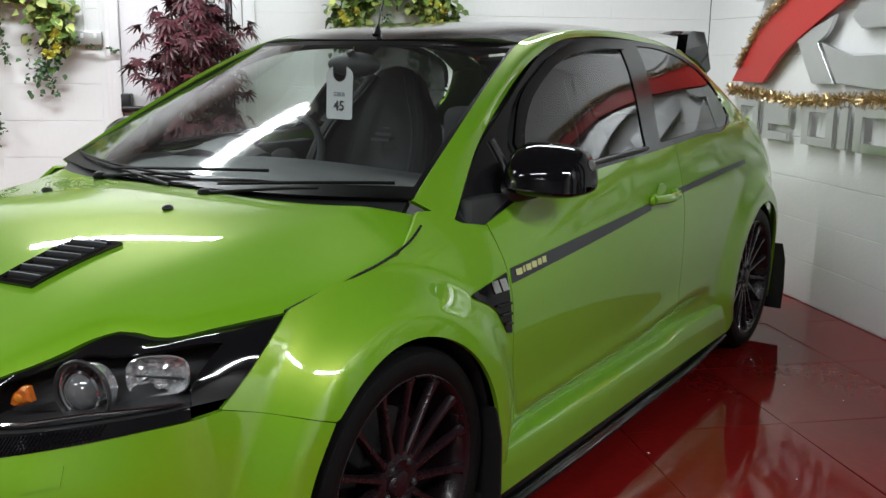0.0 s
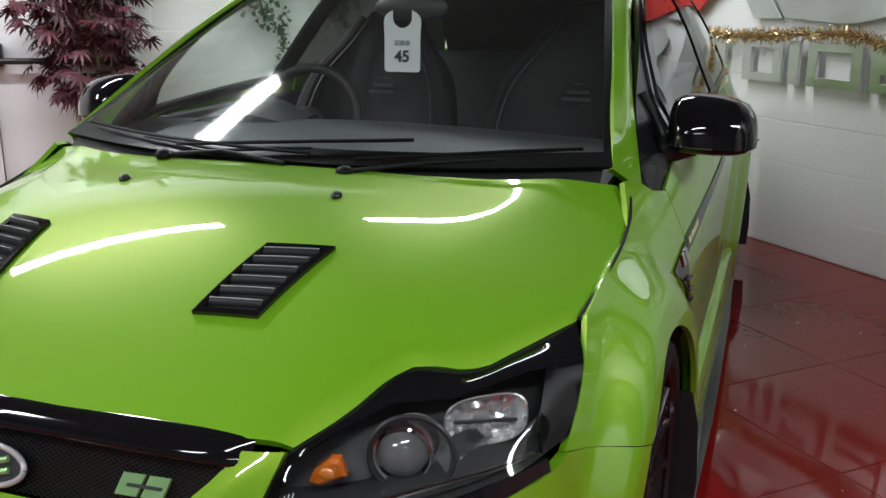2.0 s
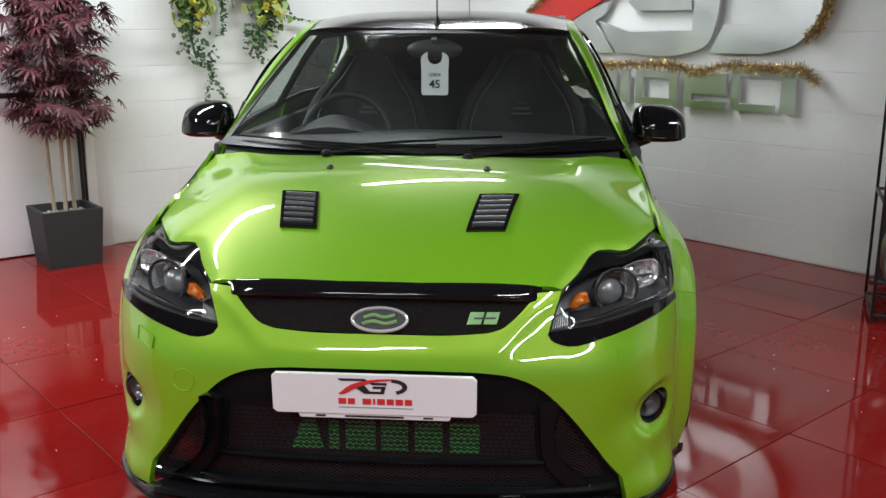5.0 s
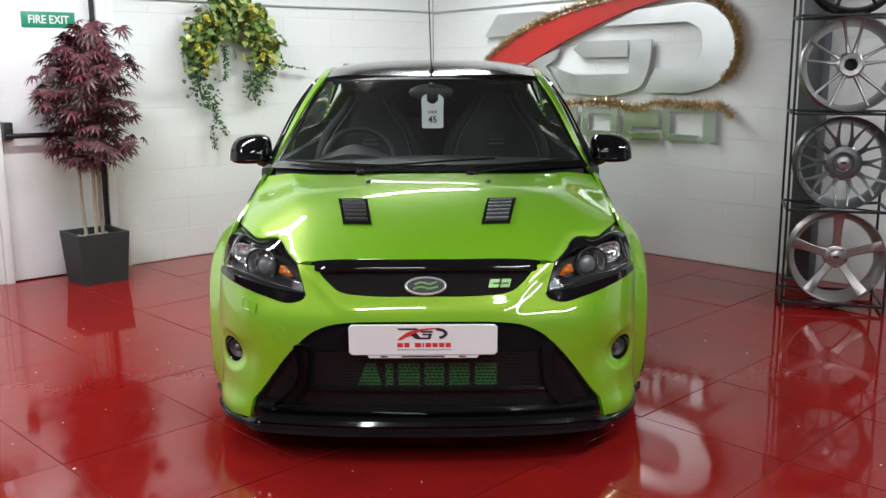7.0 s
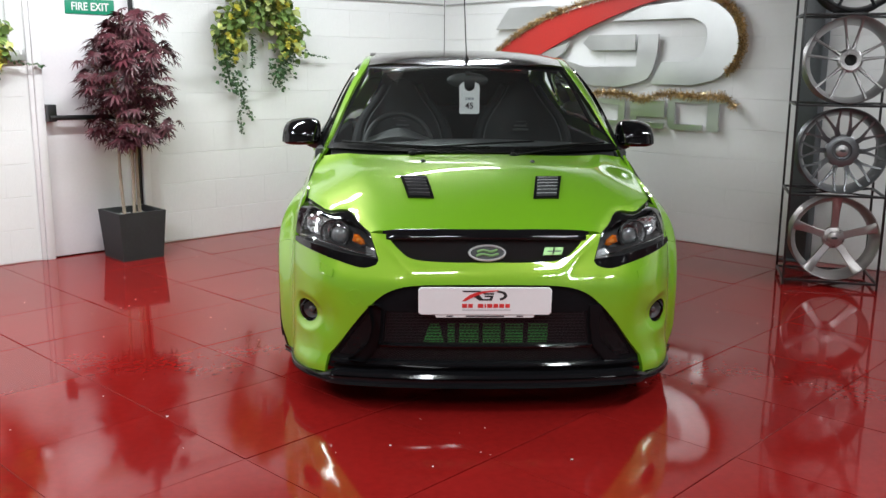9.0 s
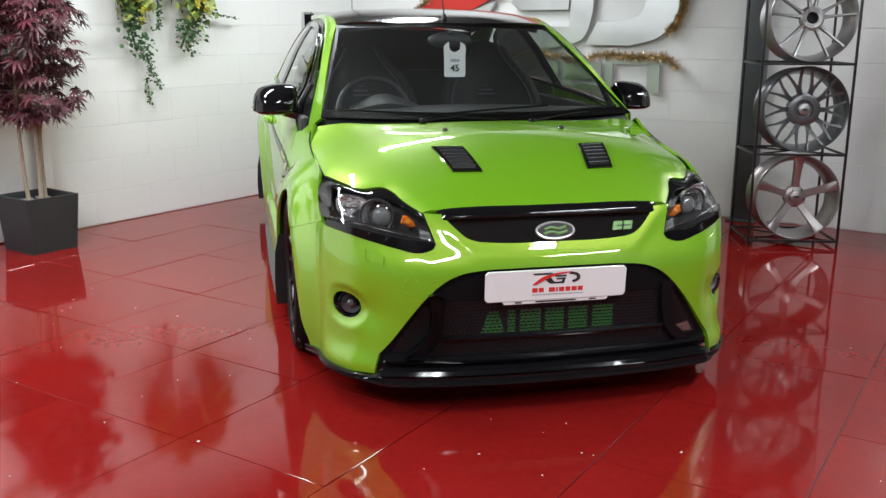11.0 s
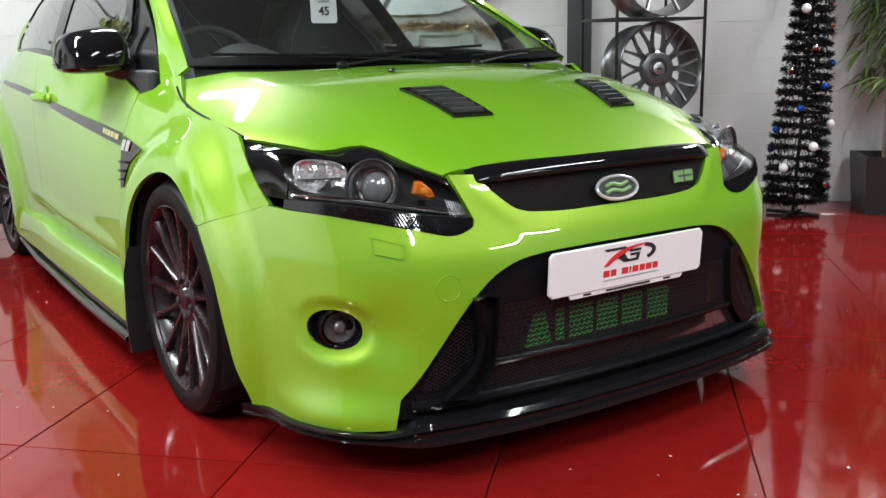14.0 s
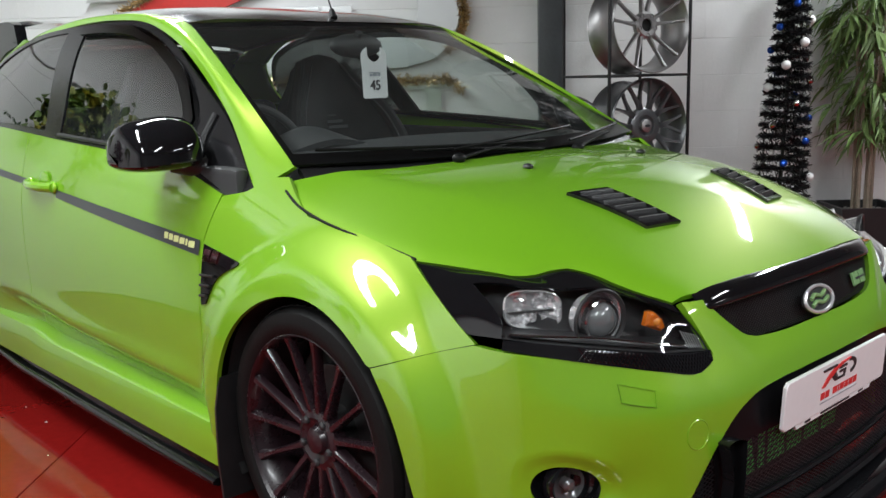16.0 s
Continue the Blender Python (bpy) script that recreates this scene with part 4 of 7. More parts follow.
for pts in ([(-0.090, 0.044), (-0.020, 0.044), (-0.014, 0.038), (-0.084, 0.038)], [(-0.046, 0.020), (-0.026, 0.030), (-0.004, 0.004), (-0.024, 0.004)], [(-0.010, 0.034), (0.034, 0.034), (0.034, 0.028), (-0.004, 0.028)], [(-0.002, 0.024), (0.030, 0.024), (0.030, 0.018), (-0.002, 0.018)],
            [(0.022, 0.024), (0.032, 0.024), (0.026, 0.004), (0.016, 0.004)], [(-0.012, 0.010), (0.020, 0.010), (0.018, 0.004), (-0.014, 0.004)]):
    g.add(*plate(pts, 0.0095), m)
ro, ri = [], []
for t in np.linspace(-70, 90, 18):
    ro.append((0.046 + 0.040 * math.cos(radians(t)), 0.024 + 0.021 * math.sin(radians(t))))
    ri.append((0.046 + 0.027 * math.cos(radians(t)), 0.024 + 0.012 * math.sin(radians(t))))
g.add(*plate(ro + ri[::-1], 0.0095), m)
part("plate_mark", g, M["ink"], plate_ob)
arc = curve([(-0.090, 0.002), (-0.060, 0.026), (-0.010, 0.041), (0.050, 0.046)], 16)
arc2 = curve([(0.050, 0.043), (-0.006, 0.034), (-0.050, 0.016), (-0.076, 0.002)], 16)
part("plate_red_sweep", Geo().add(*plate(arc + arc2, 0.0105), m), M["red_ink"], plate_ob)
x = -0.090
for w in (0.020, 0.018, 0, 0.022, 0.006, 0.020, 0.018, 0.019, 0.018):
    if w:
        part("plate_red_bar", Geo().add(*plate([(x, -0.026), (x + w, -0.026), (x + w, -0.010), (x, -0.010)], 0.0090), m), M["red_ink"], plate_ob)
    x += (w or 0.010) + 0.0045
part("plate_small_print", Geo().add(*plate([(-0.09, -0.036), (0.10, -0.036), (0.10, -0.0335), (-0.09, -0.0335)], 0.009), m), M["grey_ink"], plate_ob)
# headlamps: a lofted clear cover with a black brow, over a bezel with bowls
def lamp_lines(sgn):
    top = [(x, y, float(bonnet_height(np.array(y), np.array(x))) - 0.004) for x, y in ((0.462, 0.157), (0.515, 0.244), (0.563, 0.340), (0.645, 0.388), (0.700, 0.472), (0.760, 0.599))]
    wing_edge = [(float(side(np.array(y), np.array(z))[0]) - 0.001, y, z) for y, z in ((0.418, 0.657), (0.458, 0.688), (0.522, 0.737))]
    foot = [tuple(float(c) for c in nose(np.array(S(x)), np.array(z), -0.005)) for x, z in ((0.432, 0.609), (0.550, 0.626), (0.66, 0.646), (0.735, 0.656))]
    lines = [[*foot, wing_edge[0]],
             [(0.440, 0.104, 0.634), (0.545, 0.154, 0.666), (0.67, 0.264, 0.700), (0.752, 0.364, 0.706), wing_edge[1]],
             [(0.450, 0.126, 0.664), (0.530, 0.200, 0.708), (0.640, 0.328, 0.740), (0.738, 0.450, 0.756), wing_edge[2]],
             top]
    return [[(sgn * x, y, z) for x, y, z in line] for line in lines]


brow = chain(curve([(0.0, 1.0), (1.0, 1.0)], 44), curve([(1.0, 1.0), (1.0, 0.0)], 20), curve([(1.0, 0.0), (0.86, 0.0)], 4), curve([(0.86, 0.0), (0.82, 0.25), (0.85, 0.62)], 10), curve([(0.85, 0.62), (0.62, 0.62), (0.46, 0.70), (0.30, 0.82), (0.12, 0.88), (0.0, 0.84)], 30))
clear = chain(curve([(0.0, 0.0), (0.86, 0.0)], 20), curve([(0.86, 0.0), (0.82, 0.25), (0.85, 0.62)], 10), curve([(0.85, 0.62), (0.62, 0.62), (0.46, 0.70), (0.30, 0.82), (0.12, 0.88), (0.0, 0.84)], 30), curve([(0.0, 0.84), (0.0, 0.0)], 10))
for sgn in (1, -1):
    skin = loft(lamp_lines(sgn))
    back = loft([[(x - sgn * 0.042, y + 0.090, z - 0.002) for x, y, z in line] for line in lamp_lines(sgn)])
    lamp = part("headlamp", panel(back, SQUARE, step=0.05, lip=0, flip=sgn < 0), M["bezel"], car, "clear headlamp with projector, amber indicator and black brow", recalc=False)
    part("brow", panel(skin, brow, step=0.022, lip=0.006, flip=sgn < 0), M["gloss_black"], lamp, "gloss black headlamp brow", recalc=False)
    cover = part("cover", panel(skin, clear, step=0.03, lip=0, flip=sgn < 0), M["lens"], lamp, recalc=False)
    cover.visible_shadow = False
    walls = Geo()
    for a, b in (((0, 0), (1, 0)), ((0, 0), (0, 1)), ((0, 1), (1, 1)), ((1, 0), (1, 1))):
        t = np.linspace(0, 1, 16)
        u, w = a[0] + (b[0] - a[0]) * t, a[1] + (b[1] - a[1]) * t
        p, q = np.stack(skin(u, w), 1), np.stack(back(u, w), 1)
        walls.add([tuple(c) for c in p] + [tuple(c) for c in q], [(i, i + 1, i + 17, i + 16) for i in range(15)])
    part("lamp_wall", walls, M["lamp_black"], lamp)
    tray = Geo()
    t = np.linspace(0.06, 0.94, 16)
    p, q = np.stack(skin(t, t * 0 + 0.012), 1), np.stack(back(t, t * 0 + 0.012), 1)
    p = p + (q - p) * 0.16 + np.array((0, 0, 0.003))
    q = q + np.array((0, 0, 0.006))
    tray.add([tuple(c) for c in p] + [tuple(c) for c in q], [(i, i + 1, i + 17, i + 16) for i in range(15)])
    part("lamp_tray", tray, M["bezel"], lamp)

    def bowl_at(u, w, depth, toward=(0.28, -0.96, 0.0)):
        p = Vector([float(c) for c in skin(np.array(u), np.array(w))])
        d = Vector((sgn * toward[0], toward[1], toward[2])).normalized()
        return Matrix.Translation(p - d * depth) @ d.to_track_quat("-Y", "Z").to_matrix().to_4x4()

    m = bowl_at(0.405, 0.31, 0.040)
    part("projector_bowl", Geo().add(*lathe([(0.057, -0.012), (0.055, -0.004), (0.046, 0.026), (0.036, 0.032)], 32), m), M["bowl"], lamp)
    part("projector_ring", Geo().add(*lathe([(0.064, -0.016), (0.061, -0.020), (0.055, -0.016), (0.057, -0.006)], 32, True), m), M["lamp_black"], lamp)
    m = m @ Matrix.Translation((-sgn * 0.014, -0.004, -0.006))
    part("projector_lens", Geo().add(*lathe([(0.039, 0.016), (0.038, 0.004), (0.030, -0.008), (0.016, -0.016), (0.0, -0.019)], 28), m), M["bulb_glass"], lamp, "grey glass projector lens")
    part("projector_collar", Geo().add(*lathe([(0.044, 0.020), (0.043, 0.000), (0.039, -0.002), (0.038, 0.020)], 28, True), m), M["chrome"], lamp)
    m = bowl_at(0.655, 0.30, 0.060, (0.48, -0.88, 0.03))
    # main-beam reflector: a rounded chrome bowl of uneven flutes, split by a dark web
    rings, n = [], 26
    for r, dep in ((1.04, -0.010), (1.0, -0.012), (0.93, 0.000), (0.80, 0.003), (0.64, 0.006), (0.46, 0.009), (0.30, 0.010), (0.14, 0.011)):
        ring = []
        for k in range(n):
            a = 2 * math.pi * k / n
            c, z2 = math.cos(a), math.sin(a)
            px = math.copysign(abs(c) ** 0.70, c) * (0.060 if sgn * c > 0 else 0.062) * r
            pz = math.copysign(abs(z2) ** 0.62, z2) * (0.040 if z2 > 0 else 0.037) * r
            ring.append((px, dep + (0.0052 * math.sin(37 * k + 91 * r) if r < 0.99 else 0.0), pz + 0.10 * px * sgn))
        rings.append(ring)
    part("beam_reflector", Geo().add(*skin_of(rings), m), M["bowl"], lamp, "fluted chrome main-beam reflector", angle=3)
    part("beam_web", Geo().add(*box(0.096, 0.010, 0.003, 0.001, (0.0, 0.000, -0.004)), m), M["lamp_black"], lamp)
    part("beam_bulb", Geo().add(*lathe([(0.011, 0.03), (0.011, -0.002), (0.007, -0.009), (0, -0.010)], 12), m @ Matrix.Translation((0, -0.004, -0.016))), M["bowl"], lamp)
    m = bowl_at(0.165, 0.345, 0.022, (0.25, -0.97, 0.0))
    amber = Geo()
    shape = [(-0.046, -0.020), (0.030, -0.032), (0.052, -0.016), (0.030, 0.012), (-0.020, 0.036), (-0.044, 0.030)]
    amber.add(*plate([(sgn * -x * 0.56, z * 0.56) for x, z in shape], 0.016, 0.005), m @ pose(0, 0.018, 0.012, 0, -14 * sgn, 0))
    ind = part("indicator", amber, M["amber"], lamp, "amber indicator lens")
    part("indicator_bulb", Geo().add(*ball(0.009, (0, 0.002, 0.012), 10, 6, (1.2, 0.5, 1.0)), m), M["amber_bulb"], ind)
    fine = Geo()
    for k in range(7):
        a, b = skin(np.array(0.012 + 0.012 * k), np.array(0.05)), skin(np.array(0.005 + 0.012 * k), np.array(0.40))
        fine.add(*tube([tuple(float(c) + d for c, d in zip(a, (0, 0.006, 0))), tuple(float(c) + d for c, d in zip(b, (0, 0.006, 0)))], 0.0012, 4))
    part("lens_ribs", fine, M["sign_edge"], lamp)
    part("chrome_line", Geo().add(*tube([tuple(float(c) + d for c, d in zip(skin(np.array(u), np.array(0.07 + 0.03 * math.sin(u * 5))), (0, 0.012, 0))) for u in np.linspace(0.03, 0.80, 16)], 0.0035, 6)), M["chrome"], lamp)
    # dark textured strip under the lamp
    low = [[tuple(c * k for c, k in zip([float(c) for c in nose(np.array(S(x)), np.array(z), o)], (sgn, 1, 1))) for x, z in line] for o, line in ((0.002, [(0.434, 0.592), (0.470, 0.578), (0.57, 0.595), (0.65, 0.614), (0.72, 0.629), (0.792, 0.640)]), (0.0, [(0.430, 0.611), (0.49, 0.616), (0.57, 0.631), (0.65, 0.646), (0.72, 0.656), (0.790, 0.659)]))]
    s = part("lamp_underline", panel(loft(low), SQUARE, step=0.05, lip=0.01, step_v=0.25, flip=sgn < 0), M["gloss_black"], lamp, "black diamond-textured strip", recalc=False)
    tex = Geo()
    f2 = loft(low)
    for k in range(36):
        for da in (0.02, -0.02):
            u = 0.03 + 0.018 * k
            a, b = f2(np.array(np.clip(u - da, 0, 1)), np.array(0.1)), f2(np.array(np.clip(u + da, 0, 1)), np.array(0.9))
            tex.add(*tube([(float(a[0]), float(a[1]) - 0.001, float(a[2])), (float(b[0]), float(b[1]) - 0.001, float(b[2]))], 0.0018, 4))
    part("texture", tex, M["gloss_black"], s)["kind"] = "stuff"

# glasshouse
glass_width = sheet((1.15, 1.5, 1.9, 2.3, 2.9, 3.45), (0.86, 0.98, 1.36, 1.42),
                    ((0.770, 0.705, 0.470, 0.43), (0.845, 0.778, 0.550, 0.50), (0.886, 0.818, 0.590, 0.54), (0.904, 0.835, 0.606, 0.55), (0.910, 0.840, 0.610, 0.55), (0.885, 0.812, 0.572, 0.51)))


def pane(y, z, out=0.0):
    return glass_width(y, z) + out, y, z


inner_edge = [(0.722, 1.095, 0.949), (0.660, 1.415, 1.128), (0.600, 1.70, 1.272), (0.560, 1.885, 1.346), (0.555, 2.10, 1.385), (0.552, 2.45, 1.402), (0.548, 2.90, 1.385), (0.54, 3.25, 1.325), (0.54, 3.45, 1.25)]
outer_edge = [(0.772, 1.205, 0.884), (0.706, 1.425, 1.074), (0.676, 1.560, 1.150), (0.622, 1.865, 1.296), (0.603, 2.06, 1.353), (0.598, 2.31, 1.376), (0.606, 2.72, 1.368), (0.612, 3.06, 1.335), (0.640, 3.30, 1.235)]
mid_edge = [tuple((np.array(a) + b) / 2 + np.array((0.014, -0.005, 0.008)) * min(1.0, i / 2)) for i, (a, b) in enumerate(zip(inner_edge, outer_edge))]
rail = loft([outer_edge, mid_edge, inner_edge])
for sgn, g in both(panel(rail, SQUARE, step=0.012, lip=0.012, step_v=0.12)):
    part("roof_rail", g, PAINT, car, "lime green windscreen pillar and roof rail", recalc=False)
skin_x = lambda y, z: float(side(np.array(y), np.array(z))[0]) - 0.003
pillar_c = loft([[(0.606, 3.06, 1.332), (0.644, 3.30, 1.235), (0.742, 3.375, 1.10), (skin_x(3.36, 1.034), 3.36, 1.034)], [(0.602, 3.20, 1.338), (0.652, 3.42, 1.232), (0.742, 3.51, 1.10), (skin_x(3.55, 1.028), 3.55, 1.028)], [(0.50, 3.50, 1.24), (0.58, 3.66, 1.17), (0.66, 3.84, 1.08), (skin_x(3.95, 0.992), 3.95, 0.992)]])
for sgn, g in both(panel(pillar_c, SQUARE, step=0.05, lip=0.01)):
    part("rear_pillar", g, PAINT, car, recalc=False)

# roof: black skin
roof_h = sheet((1.78, 1.90, 2.10, 2.45, 2.90, 3.30, 3.5), (0, 0.30, 0.48, 0.57), ((1.348, 1.346, 1.340, 1.330), (1.383, 1.379, 1.363, 1.345), (1.415, 1.411, 1.397, 1.380), (1.437, 1.432, 1.416, 1.398), (1.425, 1.420, 1.404, 1.382), (1.385, 1.380, 1.362, 1.335), (1.35, 1.345, 1.33, 1.30)))
half = chain(curve([(0, 1.800), (0.30, 1.818), (0.556, 1.888)]), curve([(0.556, 1.888), (0.552, 2.45), (0.546, 2.90), (0.535, 3.30)]), curve([(0.535, 3.30), (0.3, 3.36), (0, 3.38)], 10))
part("roof", panel(lambda x, y: (x, y, roof_h(y, np.abs(x))), half + [(-x, y) for x, y in reversed(half[1:-1])], step=0.03, lip=0.012), M["roof_black"], car, "gloss black roof skin", recalc=False)

# windscreen with dark border
screen = loft([[(-0.722, 1.100, 0.952), (-0.40, 0.985, 0.948), (0, 0.940, 0.946), (0.40, 0.985, 0.948), (0.722, 1.100, 0.952)],
               [(-0.640, 1.495, 1.153), (-0.34, 1.395, 1.155), (0, 1.362, 1.156), (0.34, 1.395, 1.155), (0.640, 1.495, 1.153)],
               [(-0.558, 1.886, 1.343), (-0.30, 1.816, 1.348), (0, 1.798, 1.350), (0.30, 1.816, 1.348), (0.558, 1.886, 1.343)]])
inner = [(0.014, 0.060), (0.986, 0.060), (0.984, 0.962), (0.016, 0.962)]
inner = chain(*[curve([a, b], 20) for a, b in zip(inner, inner[1:] + inner[:1])])
ws = part("windscreen", panel(screen, inner, step=0.04, lip=0), M["screen"], car, "tinted windscreen with black border", recalc=False)
ws.visible_shadow = False
part("screen_border", panel(screen, SQUARE, [inner], step=0.0175, lip=0.006), M["border"], ws, recalc=False)
# scuttle panel between bonnet and screen
scuttle = loft([[(-0.70, 1.070, 0.905), (-0.35, 0.950, 0.905), (0, 0.920, 0.905), (0.35, 0.950, 0.905), (0.70, 1.070, 0.905)], [(-0.70, 1.108, 0.946), (-0.35, 1.00, 0.944), (0, 0.962, 0.943), (0.35, 1.00, 0.944), (0.70, 1.108, 0.946)]])
part("scuttle", panel(scuttle, SQUARE, step=0.04, step_v=0.2, lip=0.02), M["satin_black"], car, recalc=False)


def on_screen(u, v, out):
    a = [Vector([float(c) for c in screen(np.array(p), np.array(q))]) for p, q in ((u, v), (u + 0.01, v), (u, v + 0.01))]
    n = (a[1] - a[0]).cross(a[2] - a[0]).normalized()
    return a[0] + n * out


for root, tip, name in (((0.30, -0.03), (0.70, 0.045), "wiper"), ((0.62, -0.04), (0.955, 0.01), "wiper")):
    arm = [on_screen(root[0] + (tip[0] - root[0]) * t, root[1] + (tip[1] - root[1]) * t + 0.03 * math.sin(math.pi * t), 0.010) for t in np.linspace(0, 0.62, 8)]
    w = part(name, Geo().add(*tube(arm, 0.0055, 8, 0.6)), M["wiper"], car, "black wiper arm and blade")
    blade = [on_screen(root[0] + (tip[0] - root[0]) * t, root[1] + (tip[1] - root[1]) * t + 0.045, 0.012 + 0.006 * math.sin(math.pi * t)) for t in np.linspace(0.02, 1.0, 14)]
    part("blade", Geo().add(*tube(blade, 0.0045, 6)), M["wiper"], w)
    part("pivot", Geo().add(*ball(0.020, tuple(arm[0]), 12, 8, (1, 1, 0.7))), M["wiper"], w)
# the second pair mirrored towards the driver's side
arm = [on_screen(0.52 - 0.42 * t, -0.02 + 0.05 * t + 0.02 * math.sin(math.pi * t), 0.010) for t in np.linspace(0, 0.7, 8)]
w = part("wiper", Geo().add(*tube(arm, 0.0055, 8, 0.6)), M["wiper"], car, "black wiper arm and blade")
part("blade", Geo().add(*tube([on_screen(0.55 - 0.50 * t, 0.02 + 0.03 * t, 0.014) for t in np.linspace(0, 1, 14)], 0.0045, 6)), M["wiper"], w)

# side glazing: black surround, door glass, quarter glass, mirror corner
dlo_top = [(1.212, 0.886), (1.425, 1.072), (1.560, 1.150), (1.865, 1.296), (2.06, 1.353), (2.31, 1.376), (2.72, 1.368), (3.06, 1.333), (3.30, 1.235), (3.375, 1.12), (3.385, 1.06)]
dlo = chain(curve(dlo_top, 60), curve([(3.385, 1.06), (3.33, 1.022), (3.15, 1.004)], 8), curve([(3.15, 1.004), (2.88, 1.006), (2.545, 0.992), (2.30, 0.979), (1.90, 0.958), (1.50, 0.921), (1.30, 0.872)], 30), [(1.212, 0.878)])
door_glass = chain(curve([(1.545, 0.972), (1.530, 1.060), (1.64, 1.170), (1.83, 1.262), (2.00, 1.322), (2.15, 1.345), (2.30, 1.355), (2.51, 1.356)], 40), curve([(2.51, 1.356), (2.43, 1.20), (2.325, 1.004)], 12), curve([(2.325, 1.004), (1.95, 0.990), (1.545, 0.972)], 12))
quarter_glass = chain(curve([(2.66, 1.350), (2.90, 1.338), (3.10, 1.300), (3.283, 1.222), (3.367, 1.12), (3.377, 1.065)], 30), curve([(3.377, 1.065), (3.31, 1.036), (3.12, 1.022), (2.90, 1.024), (2.455, 1.008)], 20), curve([(2.455, 1.008), (2.555, 1.17), (2.66, 1.350)], 10))
for sgn, g in both(panel(pane, dlo, [door_glass, quarter_glass], step=0.012, lip=0.012)):
    w = part("side_window", g, M["trim"], car, "dark tinted side window in black surround", recalc=False)
    for name, poly, tinted in (("door_glass", door_glass, "side_glass"), ("quarter_glass", quarter_glass, "dark_glass")):
        for s2, g2 in both(panel(lambda y, z: pane(y, z, -0.005), poly, step=0.05, lip=0)):
            if s2 == sgn:
                part(name, g2, M[tinted], w, recalc=False).visible_shadow = False
    band = chain(curve([(1.535, 1.065), (1.64, 1.176), (1.83, 1.268), (2.00, 1.327), (2.15, 1.350), (2.30, 1.359), (2.50, 1.360)], 40), curve([(2.50, 1.336), (2.29, 1.333), (2.145, 1.322), (2.00, 1.297), (1.84, 1.243), (1.665, 1.150), (1.572, 1.045), (1.556, 0.995), (1.545, 0.985)], 40))
    for s2, g2 in both(panel(lambda y, z: pane(y, z, 0.016), band, step=0.012, lip=0.010)):
        if s2 == sgn:
            part("wind_deflector", g2, M["smoke"], w, "smoked wind deflector", recalc=False)
    post = [tuple(float(c) for c in pane(np.array(y), np.array(z), 0.004)) for y, z in ((1.455, 0.915), (1.47, 1.02), (1.46, 1.075))]
    part("window_post", Geo().add(*tube([(sgn * x, y, z) for x, y, z in post], 0.010, 8)), M["satin_black"], w)
    seal = [tuple(float(c) for c in pane(np.array(y), np.array(z), 0.004)) for y, z in curve([(1.55, 0.962), (1.95, 0.981), (2.32, 0.997)], 12)]
    part("window_seal", Geo().add(*tube([(sgn * x, y, z) for x, y, z in seal], 0.008, 6)), M["satin_black"], w)

# door mirrors: a rounded shell with a flatter underside, on a short foot
def mirror_shell(sgn, k0=1.0):
    rings = [(0.792, 0.40, 0.55), (0.800, 0.74, 0.80), (0.822, 0.92, 0.95), (0.862, 1.0, 1.0), (0.905, 0.99, 0.99), (0.945, 0.94, 0.93), (0.973, 0.82, 0.80), (0.990, 0.60, 0.55), (0.998, 0.30, 0.24)]
    n, v = 32, []
    for x, ky, kz in rings:
        for i in range(n):
            a = 2 * math.pi * i / n
            c, s2 = math.cos(a), math.sin(a)
            front = math.copysign(abs(c) ** 0.72, c) * (0.124 if c < 0 else 0.088) * ky
            high = abs(s2) ** 0.75 * 0.098 * kz if s2 > 0 else -abs(s2) ** 0.50 * 0.044 * kz
            # the top slopes down towards the nose of the shell
            high -= 0.020 * max(0.0, -c) * (s2 > 0)
            v.append((sgn * x, 1.492 + front * k0 + (x - 0.8) * 0.22, 0.976 + high * k0 - (x - 0.86) * 0.06))
    f = [(j * n + i, j * n + (i + 1) % n, (j + 1) * n + (i + 1) % n, (j + 1) * n + i) for j in range(len(rings) - 1) for i in range(n)]
    return v, f + [tuple(range(n)), tuple(range((len(rings) - 1) * n, len(rings) * n))]


for sgn in (1, -1):
    mir = part("door_mirror", Geo().add(*mirror_shell(sgn)), M["gloss_black"], car, "gloss black door mirror", angle=60)
    foot = [(sgn * 0.765, 1.445, 0.930), (sgn * 0.800, 1.465, 0.940), (sgn * 0.850, 1.490, 0.952)]
    part("mirror_base", Geo().add(*tube(foot, 0.036, 14, 0.85)), M["satin_black"], mir)
    part("mirror_glass", Geo().add(*ball(0.06, (sgn * 0.892, 1.592, 0.990), 20, 10, (1.25, 0.10, 0.80))), M["chrome"], mir)
    line = [(sgn * x, y, z) for x, y, z in curve([(0.800, 1.395, 0.962), (0.860, 1.380, 0.957), (0.930, 1.412, 0.954), (0.985, 1.485, 0.955), (1.001, 1.55, 0.962)], 20)]
    part("mirror_seam", Geo().add(*tube(line, 0.0022, 5)), M["satin_black"], mir)

